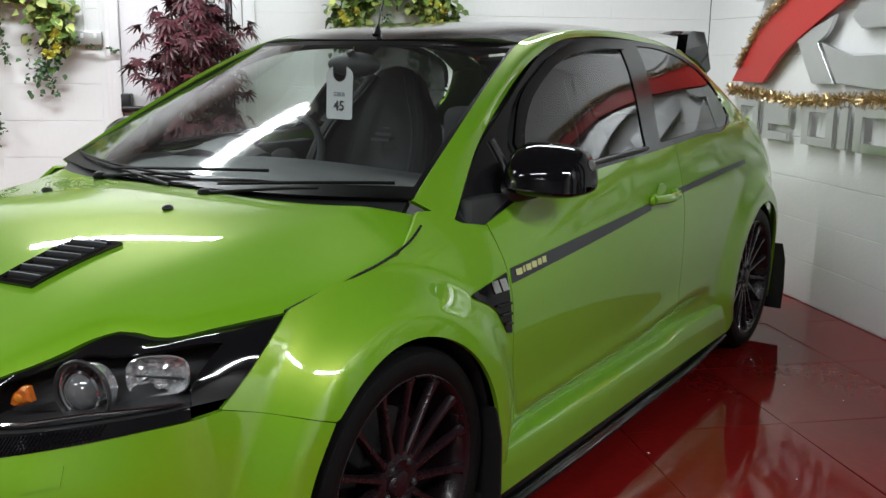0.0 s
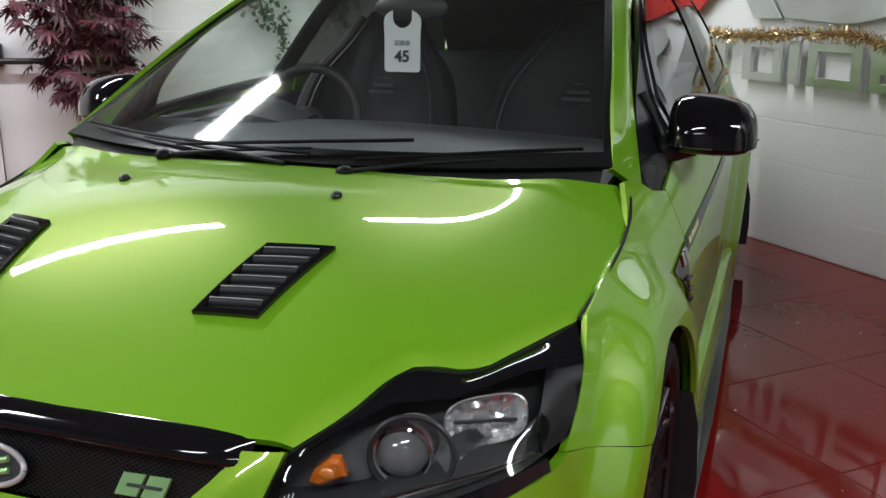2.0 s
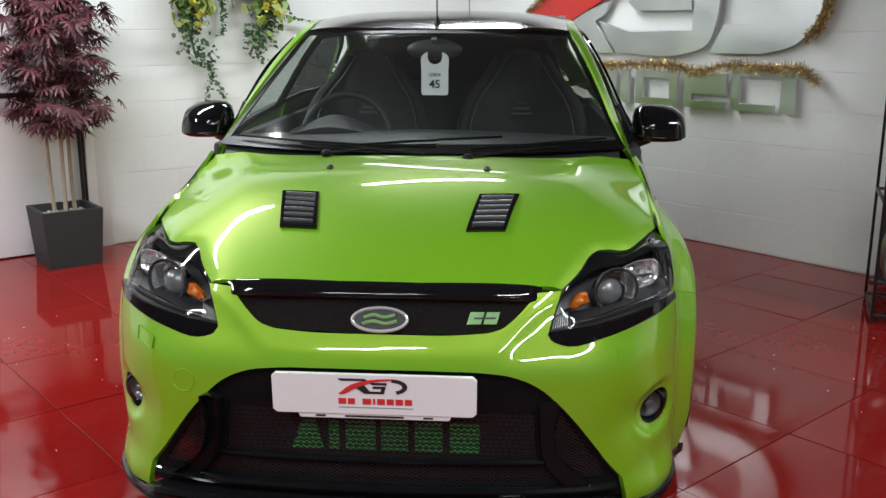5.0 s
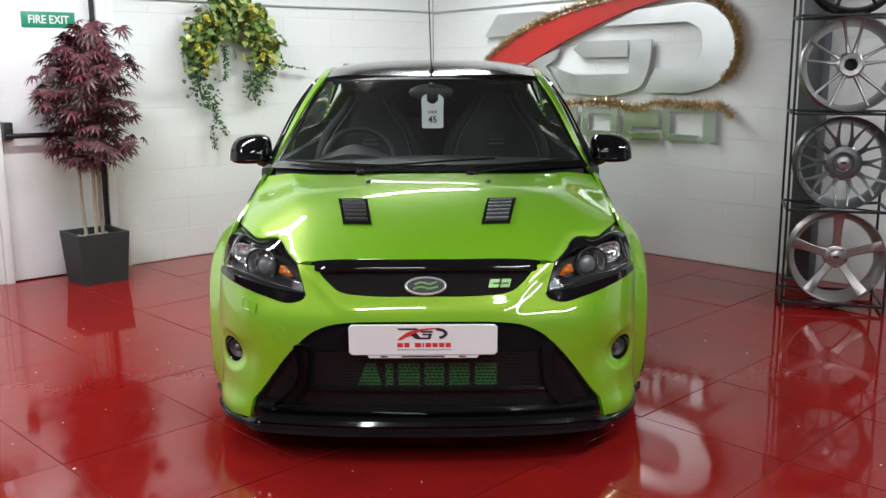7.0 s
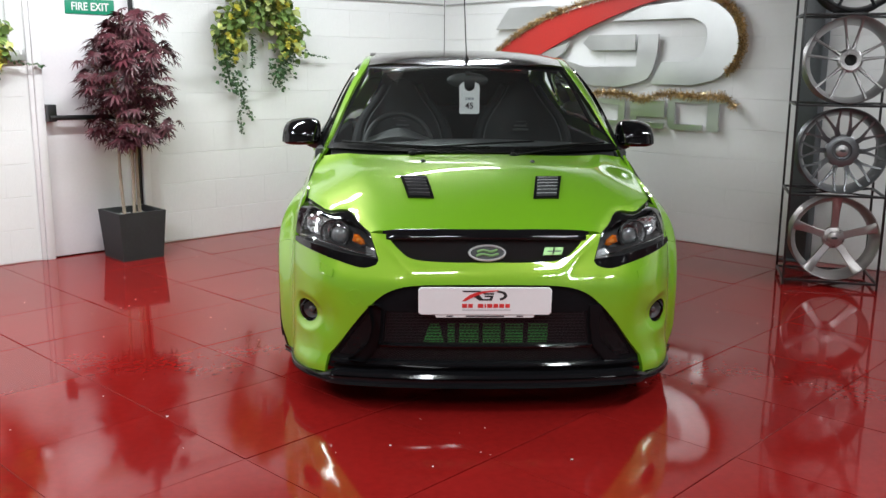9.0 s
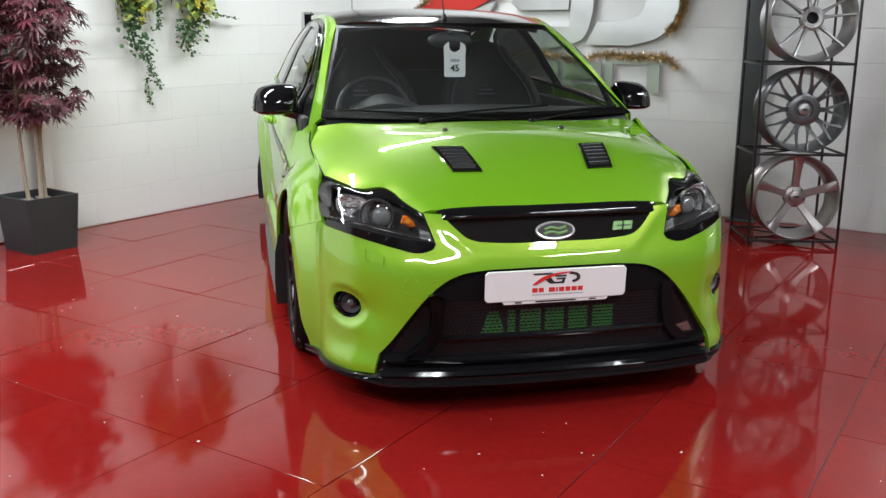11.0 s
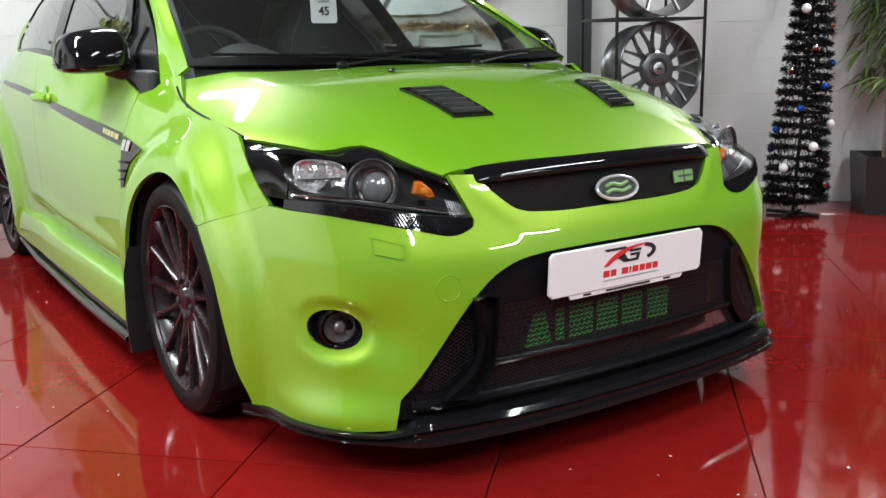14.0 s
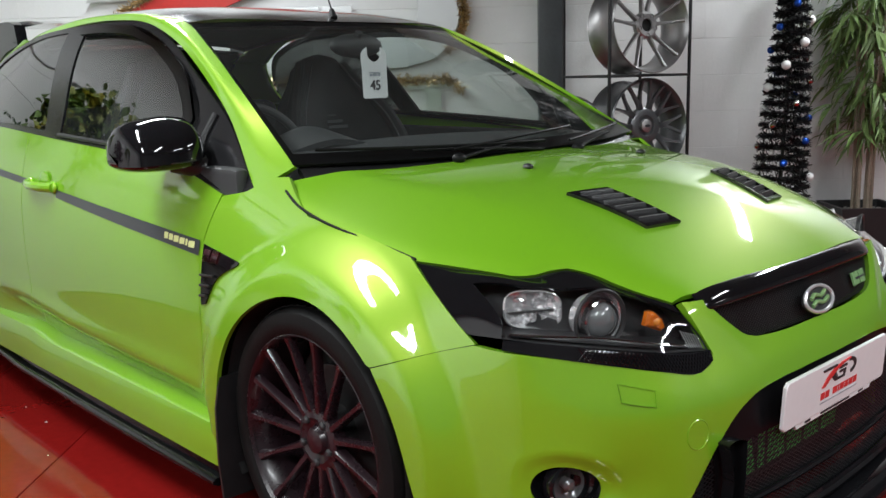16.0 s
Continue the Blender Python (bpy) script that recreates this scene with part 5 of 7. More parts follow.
# wheels
def road_wheel(at, sgn, parent):
    m = Matrix.Translation(at) @ (pose(0, 0, 0, 0, 0, 90) if sgn > 0 else pose(0, 0, 0, 0, 0, -90))
    # local -y points out of the car
    m = Matrix.Translation(at) @ pose(0, 0, 0, 0, 0, 90 * sgn)
    tread = [(0.258, -0.104), (0.268, -0.112), (0.292, -0.115), (0.312, -0.108), (0.321, -0.094), (0.325, -0.060), (0.325, 0.060), (0.322, 0.088), (0.30, 0.105), (0.250, 0.100)]
    w = part("wheel", Geo().add(*lathe([(0.253, -0.100), (0.259, -0.108), (0.264, -0.106), (0.256, -0.092), (0.248, -0.080), (0.240, -0.04), (0.234, 0.05), (0.246, 0.10)], 64), m), M["wheel_black"], parent, "black multi-spoke alloy wheel")
    part("tyre", Geo().add(*lathe(tread, 64), m), M["rubber"], w)
    g = Geo()
    for i in range(72):
        a = 2 * math.pi * i / 72
        for off in (-0.062, 0.0, 0.058):
            g.add(*box(0.002, 0.05, 0.014, 0, (0, 0, 0)), m @ Matrix.Rotation(a, 4, "Y") @ Matrix.Translation((0.3255, off, 0)) @ pose(0, 0, 0, 25 if off else -25))
    part("tread", g, M["rubber"], w)["kind"] = "stuff"
    for i in range(15):
        a = 2 * math.pi * (i + 0.5) / 15
        v = []
        for r, half, out, dep in ((0.050, 0.013, -0.078, 0.03), (0.095, 0.0095, -0.083, 0.026), (0.16, 0.0075, -0.088, 0.022), (0.220, 0.008, -0.094, 0.020), (0.252, 0.014, -0.100, 0.018)):
            v += [(r, out, -half * 0.55), (r, out, half * 0.55), (r, out + 0.008, half), (r, out + dep, half), (r, out + dep, -half), (r, out + 0.008, -half)]
        f = [(j * 6 + k, j * 6 + (k + 1) % 6, (j + 1) * 6 + (k + 1) % 6, (j + 1) * 6 + k) for j in range(4) for k in range(6)]
        part("spoke", Geo().add(v, f, m @ Matrix.Rotation(a, 4, "Y")), M["wheel_black"], w)
    part("hub", Geo().add(*lathe([(0.078, -0.05), (0.074, -0.078), (0.056, -0.084), (0.036, -0.076), (0.030, -0.088), (0.018, -0.092), (0.0, -0.093)], 32), m), M["wheel_black"], w)
    for i in range(5):
        a = 2 * math.pi * i / 5 + 0.3
        part("wheel_nut", Geo().add(*lathe([(0.010, -0.070), (0.010, -0.086), (0.006, -0.090), (0.0, -0.090)], 8), m @ Matrix.Rotation(a, 4, "Y") @ Matrix.Translation((0.054, 0, 0))), M["lamp_black"], w)
    part("brake_disc", Geo().add(*lathe([(0.168, 0.005), (0.168, -0.012), (0.075, -0.012), (0.070, -0.045), (0, -0.045)], 40), m), M["disc"], w, "dark steel brake disc")
    part("brake_back", Geo().add(*lathe([(0.228, 0.03), (0.0, 0.03)], 40), m), M["void"], w)


for sgn in (1, -1):
    road_wheel((sgn * 0.776, HUB_F, WHEEL_Z), sgn, car)
    road_wheel((sgn * 0.785, HUB_R, WHEEL_Z), sgn, car)
    for hub, y1 in ((HUB_F, 1.196), (HUB_R, 3.915)):
        # arch liner and mud flap
        arc = [(hub + 0.352 * math.cos(radians(a)), 0.33 + 0.352 * math.sin(radians(a))) for a in np.linspace(-30, 210, 40)]
        v = [(sgn * x, y, z) for x in (0.885, 0.52) for y, z in arc]
        part("arch_liner", Geo().add(v, [(i, i + 1, i + 41, i + 40) for i in range(39)]), M["void"], car)
        part("liner_back", Geo().add([(sgn * 0.52, hub, 0.33)] + [(sgn * 0.52, y, z) for y, z in arc], [(0, i + 1, i + 2) for i in range(39)]), M["void"], car)
        flap = [(0.64, 0.095), (0.935, 0.095), (0.940, 0.20), (0.934, 0.34), (0.915, 0.42), (0.64, 0.42)]
        part("mud_flap", Geo().add(*plate([(sgn * x, z) for x, z in flap], 0.008), pose(0, y1 - 0.012, 0, -3)), M["satin_black"], car, "black rubber mud flap")

# tail: hatch, lamps, rear bumper, spoiler
hatch = loft([[(-0.54, 3.40, 1.30), (0, 3.48, 1.34), (0.54, 3.40, 1.30)], [(-0.66, 3.90, 1.06), (0, 4.02, 1.08), (0.66, 3.90, 1.06)]])
part("rear_screen", panel(hatch, SQUARE, step=0.06, lip=0.01), M["dark_glass"], car, recalc=False)
tailgate = loft([[(-0.70, 3.93, 1.03), (0, 4.04, 1.06), (0.70, 3.93, 1.03)], [(-0.70, 4.12, 0.80), (0, 4.22, 0.80), (0.70, 4.12, 0.80)], [(-0.73, 4.20, 0.50), (0, 4.32, 0.50), (0.73, 4.20, 0.50)], [(-0.72, 4.18, 0.18), (0, 4.28, 0.18), (0.72, 4.18, 0.18)]])
part("tailgate", panel(tailgate, SQUARE, step=0.05, lip=0.01), PAINT, car, recalc=False)
wing_prof = [(3.02, 1.405), (3.18, 1.422), (3.36, 1.424), (3.46, 1.410), (3.36, 1.398), (3.18, 1.400)]
spoiler = part("roof_spoiler", Geo().add([(x, y, z) for x in (-0.57, 0.57) for y, z in wing_prof], [(k, (k + 1) % 6, 6 + (k + 1) % 6, 6 + k) for k in range(6)] + [tuple(range(6)), tuple(range(6, 12))]), M["roof_black"], car, "black roof spoiler with end plates")
for sgn in (1, -1):
    end = [(3.22, 1.325), (3.24, 1.408), (3.30, 1.424), (3.44, 1.424), (3.50, 1.36), (3.56, 1.26), (3.52, 1.245), (3.36, 1.30)]
    part("end_plate", Geo().add([(sgn * x, y, z) for x in (0.570, 0.615) for y, z in end], [(k, (k + 1) % 8, 8 + (k + 1) % 8, 8 + k) for k in range(8)] + [tuple(range(8)), tuple(range(8, 16))]), M["gloss_black"], spoiler)

# aerial
mast = [(0.0, 1.865, 1.372), (0.0, 1.885, 1.384), (-0.012, 1.99, 1.72)]
a = part("aerial", Geo().add(*tube([mast[0], (0, 1.868, 1.385), (0, 1.872, 1.402)], 0.017, 12, 0.45)), M["satin_black"], car, "thin black roof aerial")
part("mast", Geo().add(*tube([(0, 1.870, 1.395), (-0.004, 1.91, 1.50), (-0.012, 1.99, 1.75)], 0.0032, 6)), M["satin_black"], a)

# under-body and cabin
part("underbody", Geo().add(*box(1.04, 3.4, 0.06, 0.02, (0, 2.15, 0.17))), M["void"], car)
part("bulkhead", Geo().add(*box(1.36, 0.03, 0.62, 0.01, (0, 1.10, 0.60))), M["void"], car)
part("engine_bay", Geo().add(*box(1.0, 0.70, 0.35, 0.03, (0, 0.62, 0.45))), M["void"], car)
part("cabin_floor", Geo().add(*box(1.56, 2.9, 0.05, 0.01, (0, 2.6, 0.30))), M["void"], car)
for sgn in (1, -1):
    part("door_lining", Geo().add(*box(0.05, 2.4, 0.62, 0.02, (sgn * 0.775, 2.45, 0.63))), M["cabin"], car)
    part("rear_lining", Geo().add(*box(0.30, 0.6, 0.30, 0.05, (sgn * 0.62, 3.55, 0.80))), M["cabin"], car)
part("headlining", panel(lambda x, y: (x, y, roof_h(y, np.abs(x)) - 0.035), [(-0.53, 1.93), (0.53, 1.93), (0.52, 3.3), (-0.52, 3.3)], step=0.08, lip=0.02), M["cabin"], car, recalc=False)
dash = loft([[(-0.70, 1.16, 0.90), (0, 1.06, 0.915), (0.70, 1.16, 0.90)], [(-0.72, 1.35, 0.945), (0, 1.30, 0.965), (0.72, 1.35, 0.945)], [(-0.74, 1.58, 0.93), (0, 1.56, 0.955), (0.74, 1.58, 0.93)], [(-0.74, 1.66, 0.84), (0, 1.65, 0.84), (0.74, 1.66, 0.84)], [(-0.74, 1.62, 0.45), (0, 1.60, 0.45), (0.74, 1.62, 0.45)]])
part("dashboard", panel(dash, SQUARE, step=0.05, lip=0.02), M["cabin"], car, recalc=False)
cowl = loft([[(-0.56, 1.40, 0.95), (-0.38, 1.38, 0.985), (-0.20, 1.40, 0.955)], [(-0.54, 1.54, 0.965), (-0.38, 1.53, 1.020), (-0.22, 1.54, 0.97)], [(-0.54, 1.60, 0.92), (-0.38, 1.60, 0.965), (-0.22, 1.60, 0.92)]])
part("instrument_cowl", panel(cowl, SQUARE, step=0.08, lip=0.02), M["cabin"], car, recalc=False)
m = pose(-0.385, 1.78, 0.905, -22)
sw = part("steering_wheel", Geo().add(*lathe([(0.185 + 0.015 * math.cos(t), 0.015 * math.sin(t)) for t in np.linspace(0, 2 * math.pi, 10, endpoint=False)], 40, True), m), M["cabin"], car, "black three-spoke steering wheel")
part("wheel_boss", Geo().add(*ball(0.065, (0, 0, 0), 16, 10, (1.1, 0.4, 0.9)), m), M["cabin"], sw)
for a in (0, 180, 270):
    part("wheel_spoke", Geo().add(*box(0.15, 0.014, 0.034, 0.005, (0.11, 0, 0)), m @ Matrix.Rotation(radians(-a), 4, "Y")), M["cabin"], sw)


def seat(x, y, name):
    s = part(name, Geo().add(*box(0.50, 0.52, 0.18, 0.06, (x, y, 0.52), 4)), M["fabric"], car, "dark bucket seat with pale piping")
    back_lines = [[(x - 0.24, y + 0.20, 0.56), (x, y + 0.24, 0.56), (x + 0.24, y + 0.20, 0.56)], [(x - 0.27, y + 0.24, 0.80), (x, y + 0.34, 0.80), (x + 0.27, y + 0.24, 0.80)], [(x - 0.24, y + 0.34, 1.02), (x, y + 0.40, 1.02), (x + 0.24, y + 0.34, 1.02)], [(x - 0.13, y + 0.43, 1.17), (x, y + 0.45, 1.18), (x + 0.13, y + 0.43, 1.17)], [(x - 0.09, y + 0.47, 1.24), (x, y + 0.48, 1.26), (x + 0.09, y + 0.47, 1.24)]]
    part("backrest", panel(loft(back_lines), SQUARE, step=0.06, lip=0.10), M["fabric"], s, recalc=False)
    for sg in (1, -1):
        line = [(x + sg * w, y + d, z) for w, d, z in ((0.27, 0.22, 0.62), (0.285, 0.24, 0.82), (0.25, 0.32, 1.00), (0.15, 0.42, 1.15), (0.11, 0.455, 1.22))]
        part("bolster", Geo().add(*tube(curve(line, 14), 0.045, 10, 0.45)), M["fabric"], s)
        part("piping", Geo().add(*tube([(px - sg * 0.035, py - 0.035, pz) for px, py, pz in curve(line, 14)], 0.0035, 6)), M["stitch"], s)
    for k in range(3):
        part("seat_mark", Geo().add(*box(0.10 - 0.02 * k, 0.004, 0.012, 0, (x, y + 0.352 + 0.022 * k, 0.955 + 0.022 * k))), M["stitch"], s)


seat(-0.37, 2.00, "seat")
seat(0.37, 2.00, "seat")
part("rear_seat", Geo().add(*box(1.20, 0.45, 0.20, 0.07, (0, 2.95, 0.52), 3)).add(*box(1.20, 0.16, 0.52, 0.06, (0, 3.20, 0.80), 3)), M["fabric"], car, "dark rear bench seat")
# two black blockers added at the tail to keep the cabin's rear dark
part("shelf_blocker", Geo().add(*box(1.24, 0.62, 0.03, 0.01, (0, 3.58, 0.975))), M["void"], car)
part("tailgate_lining", panel(loft([[(x * 0.97, y - 0.06, z) for x, y, z in line] for line in ([(-0.54, 3.42, 1.29), (0, 3.48, 1.32), (0.54, 3.42, 1.29)], [(-0.66, 3.90, 1.02), (0, 4.0, 1.04), (0.66, 3.90, 1.02)], [(-0.70, 4.10, 0.75), (0, 4.2, 0.75), (0.70, 4.10, 0.75)])]), SQUARE, step=0.1, lip=0.01), M["void"], car, recalc=False)
# interior mirror and its tag
mm = part("interior_mirror", Geo().add(*ball(0.10, (0.0, 1.74, 1.270), 20, 10, (1.15, 0.28, 0.42))), M["cabin"], car, "black interior mirror")
part("mirror_stem", Geo().add(*tube([(0, 1.74, 1.28), (0, 1.72, 1.315)], 0.014, 8)), M["cabin"], mm)

# ---- hanging tag with the stock number (a thing of its own) ----
def text_mesh(word, size, depth=0.001):
    c = bpy.data.curves.new(word, "FONT")
    c.body, c.size, c.extrude, c.align_x, c.align_y = word, size, depth, "CENTER", "CENTER"
    c.offset = size * 0.018
    o = bpy.data.objects.new(word, c)
    scene.collection.objects.link(o)
    me = bpy.data.meshes.new_from_object(o.evaluated_get(bpy.context.evaluated_depsgraph_get()))
    bpy.data.objects.remove(o)
    return me


tag = thing("hanging_tag", pose(0.012 + 0.008, 1.655, 1.165, -2, 0, 1), "white hanging tag with stock number below the interior mirror", "tag")
shape = chain(curve([(-0.048, -0.075), (0.048, -0.075)], 4), curve([(0.055, -0.068), (0.055, 0.02)], 4), curve([(0.055, 0.02), (0.050, 0.085), (0.030, 0.098)], 8), curve([(0.030, 0.098), (0.024, 0.060), (0, 0.048), (-0.024, 0.060), (-0.030, 0.098)], 16), curve([(-0.030, 0.098), (-0.050, 0.085), (-0.055, 0.02)], 8), [(-0.055, -0.068)])
part("card", Geo().add(*plate(shape, 0.0015)), M["white"], tag)
for word, size, dz, mt in (("45", 0.046, -0.032, M["ink"]),):
    me = text_mesh(word, size)
    me.materials.append(mt)
    o = new("number", me)
    o.parent = tag
    o.matrix_basis = pose(0, -0.003, dz, 90)
g = Geo()
for pts in ([(-0.026, 0.014), (-0.010, 0.014), (-0.010, 0.010), (-0.024, 0.010)], [(-0.008, 0.014), (0.008, 0.014), (0.008, 0.000), (-0.008, 0.000)], [(0.011, 0.014), (0.024, 0.013), (0.024, 0.001), (0.011, 0.000)], [(-0.022, 0.007), (-0.010, 0.007), (-0.012, 0.0), (-0.024, 0.0)]):
    g.add(*plate(pts, 0.003))
part("tag_print", g, M["grey_ink"], tag)
# ---- room shell ----
FAR_L, FAR_R = CORNER + ALONG_L * ROOM_L, CORNER + ALONG_R * ROOM_L
FAR_C = FAR_L + ALONG_R * ROOM_L


def slab(name, a, b, height, thick, material, label, z0=0.0, cut=None):
    """A wall from a to b whose room face is the line a-b; thickness goes outward. cut: (u0, u1, top) of a doorway."""
    d = (b - a)
    length = d.length
    d.normalize()
    out = Vector((d.y, -d.x, 0))
    if (a + out - Vector((0, 1.0, 0))).length < (a - out - Vector((0, 1.0, 0))).length:
        out = -out
    g = Geo()
    spans = [(0, length, z0, height)] if not cut else [(0, cut[0], z0, height), (cut[1], length, z0, height), (cut[0], cut[1], cut[2], height)]
    for u0, u1, za, zb in spans:
        p = [a + d * u0, a + d * u1, a + d * u1 + out * thick, a + d * u0 + out * thick]
        g.add([(q.x, q.y, z) for z in (za, zb) for q in p], [(0, 1, 2, 3), (4, 5, 6, 7), (0, 1, 5, 4), (1, 2, 6, 5), (2, 3, 7, 6), (3, 0, 4, 7)])
    ob = part(name, g, material, angle=20)
    return tagged(ob, label, "wall", kind="structure")


DOOR_U0, DOOR_U1, DOOR_H = 3.06, 3.73, 2.04
wall_l = slab("wall_west", on_left(0, 0, -0.006), on_left(ROOM_L, 0, -0.006), ROOM_H, 0.2, M["wall"], "white painted concrete block wall", cut=(DOOR_U0 - 0.06, DOOR_U1 + 0.06, DOOR_H + 0.06))
wall_r = slab("wall_east", on_right(0.004, 0, -0.006), on_right(ROOM_L, 0, -0.006), ROOM_H, 0.2, M["wall"], "white painted concrete block wall")
slab("wall_south", FAR_L, FAR_C, ROOM_H, 0.2, M["far_wall"], "plain grey painted wall")
slab("wall_front", FAR_R, FAR_C, ROOM_H, 0.2, M["far_wall"], "plain grey painted wall")
g = Geo()
g.add([tuple(p + Vector((0, 0, z))) for z in (ROOM_H, ROOM_H + 0.15) for p in (CORNER + Vector((0, 0.35, 0)), FAR_L + Vector((-0.35, 0, 0)), FAR_C + Vector((0, -0.35, 0)), FAR_R + Vector((0.35, 0, 0)))], [(0, 1, 2, 3), (4, 5, 6, 7), (0, 1, 5, 4), (1, 2, 6, 5), (2, 3, 7, 6), (3, 0, 4, 7)])
tagged(part("ceiling", g, M["ceiling"], angle=20), "plain dark grey ceiling", "ceiling", kind="structure")
g = Geo()
g.add([tuple(p + Vector((0, 0, z))) for z in (-0.20, -0.006) for p in (CORNER + Vector((0, 0.35, 0)), FAR_L + Vector((-0.35, 0, 0)), FAR_C + Vector((0, -0.35, 0)), FAR_R + Vector((0.35, 0, 0)))], [(0, 1, 2, 3), (4, 5, 6, 7), (0, 1, 5, 4), (1, 2, 6, 5), (2, 3, 7, 6), (3, 0, 4, 7)])
floor = tagged(part("floor", g, M["joint"], angle=20), "glossy red painted square floor tiles with dark joints", "floor", kind="structure")

# ---- fire exit door in the west wall ----
door_m = pose(0, 0, 0)
door_root = tagged(new("door_1"), "closed off-white fire exit door with black panic bar", "door", kind="structure")
door_root.matrix_basis = Matrix.Translation(on_left((DOOR_U0 + DOOR_U1) / 2, 0, 0)) @ Matrix.Rotation(TURN_L, 4, "Z")
W = (DOOR_U1 - DOOR_U0)
part("leaf", Geo().add(*box(W, 0.05, DOOR_H - 0.012, 0.003, (0, 0.03, DOOR_H / 2 + 0.004))), M["door"], door_root, "off-white flush door leaf")
for x in (-W / 2 - 0.030, W / 2 + 0.030):
    part("jamb", Geo().add(*box(0.055, 0.10, DOOR_H + 0.055, 0.004, (x, 0.02, (DOOR_H + 0.055) / 2))), M["frame"], door_root)
part("head", Geo().add(*box(W, 0.10, 0.052, 0.004, (0, 0.02, DOOR_H + 0.028))), M["frame"], door_root)
part("casing", Geo().add(*box(0.075, 0.012, DOOR_H + 0.06, 0.003, (W / 2 + 0.098, -0.008, (DOOR_H + 0.06) / 2))), M["frame"], door_root)
part("casing", Geo().add(*box(0.030, 0.010, DOOR_H + 0.06, 0.003, (-W / 2 - 0.074, -0.008, (DOOR_H + 0.06) / 2))), M["frame"], door_root)
bar = part("panic_bar", Geo().add(*tube([(-W / 2 + 0.01, -0.075, 0.975), (W / 2 - 0.02, -0.075, 0.965)], 0.017, 12)), M["black_metal"], door_root, "black push bar across the door")
part("bar_box", Geo().add(*box(0.060, 0.085, 0.115, 0.008, (-W / 2 + 0.028, -0.035, 1.005))), M["black_metal"], bar)
part("bar_box", Geo().add(*box(0.060, 0.085, 0.115, 0.008, (W / 2 - 0.045, -0.035, 0.985))), M["black_metal"], bar)
part("bolt_rod", Geo().add(*tube([(W / 2 - 0.030, -0.020, 0.05), (W / 2 - 0.030, -0.020, DOOR_H - 0.04)], 0.011, 10)), M["black_metal"], door_root, "black vertical bolt rod")
part("closing_strip", Geo().add(*box(0.012, 0.012, DOOR_H - 0.03, 0.002, (W / 2 - 0.004, 0.002, DOOR_H / 2))), M["black_metal"], door_root)
part("kick_shadow_gap", Geo().add(*box(W, 0.03, 0.006, 0, (0, 0.03, 0.004))), M["void"], door_root)

sign = thing("fire_exit_sign", Matrix.Translation(on_left(3.366, 1.716, -0.004)) @ Matrix.Rotation(TURN_L, 4, "Z"), "green fire exit sign with white lettering on the door", "sign")
part("board", Geo().add(*box(0.345, 0.006, 0.100, 0.001, (0, -0.004, 0))), M["sign_green"], sign)
me = text_mesh("FIRE EXIT", 0.074)
me.materials.append(M["white"])
o = new("lettering", me)
o.parent = sign
o.matrix_basis = pose(0, -0.0085, -0.002, 90) @ Matrix.Diagonal((0.86, 1, 1, 1))

socket = thing("wall_socket", Matrix.Translation(on_left(3.905, 1.390, 0.0)) @ Matrix.Rotation(TURN_L, 4, "Z"), "grey metal-clad double socket on the wall", "socket")
part("back_box", Geo().add(*box(0.150, 0.040, 0.082, 0.008, (0, -0.02, 0))), M["socket"], socket)
for x in (-0.038, 0.038):
    part("switch", Geo().add(*box(0.018, 0.008, 0.028, 0.003, (x, -0.043, 0.012))), M["white"], socket)
small = thing("junction_box", Matrix.Translation(on_left(4.075, 1.400, 0.0)) @ Matrix.Rotation(TURN_L, 4, "Z"), "small grey junction box on the wall", "junction box")
part("body", Geo().add(*box(0.075, 0.035, 0.075, 0.006, (0, -0.0175, 0))), M["frame"], small)
part("stub_pipe", Geo().add(*tube([(0.03, -0.015, -0.02), (0.105, -0.015, -0.02)], 0.009, 8)), M["conduit"], small)
pipe = thing("wall_conduit", pose(0, 0, 0), "thin grey conduit running along the block walls", "conduit")
part("run", Geo().add(*tube([on_left(u, 1.875 + 0.004 * math.sin(3 * u), 0.012) for u in np.linspace(0.03, 2.95, 24)], 0.007, 8)), M["conduit"], pipe)
part("run", Geo().add(*tube([on_right(u, 1.872 + 0.022 * u, 0.012) for u in np.linspace(0.03, 3.30, 24)], 0.007, 8)), M["conduit"], pipe)
part("drop", Geo().add(*tube([on_left(3.93, z, 0.010) for z in np.linspace(1.43, 2.66, 6)], 0.009, 8)), M["frame"], pipe)

# ---- steel column on the east wall ----
col = tagged(new("steel_column"), "dark grey painted steel column against the block wall", "column", kind="structure")
col.matrix_basis = Matrix.Translation(on_right(3.505, 0, 0.0)) @ Matrix.Rotation(TURN_R, 4, "Z")
part("shaft", Geo().add(*box(0.150, 0.11, ROOM_H - 0.01, 0.006, (0, -0.057, (ROOM_H - 0.01) / 2))), M["column"], col)
part("foot_plate", Geo().add(*box(0.20, 0.14, 0.015, 0.003, (0, -0.073, 0.0075))), M["column"], col)

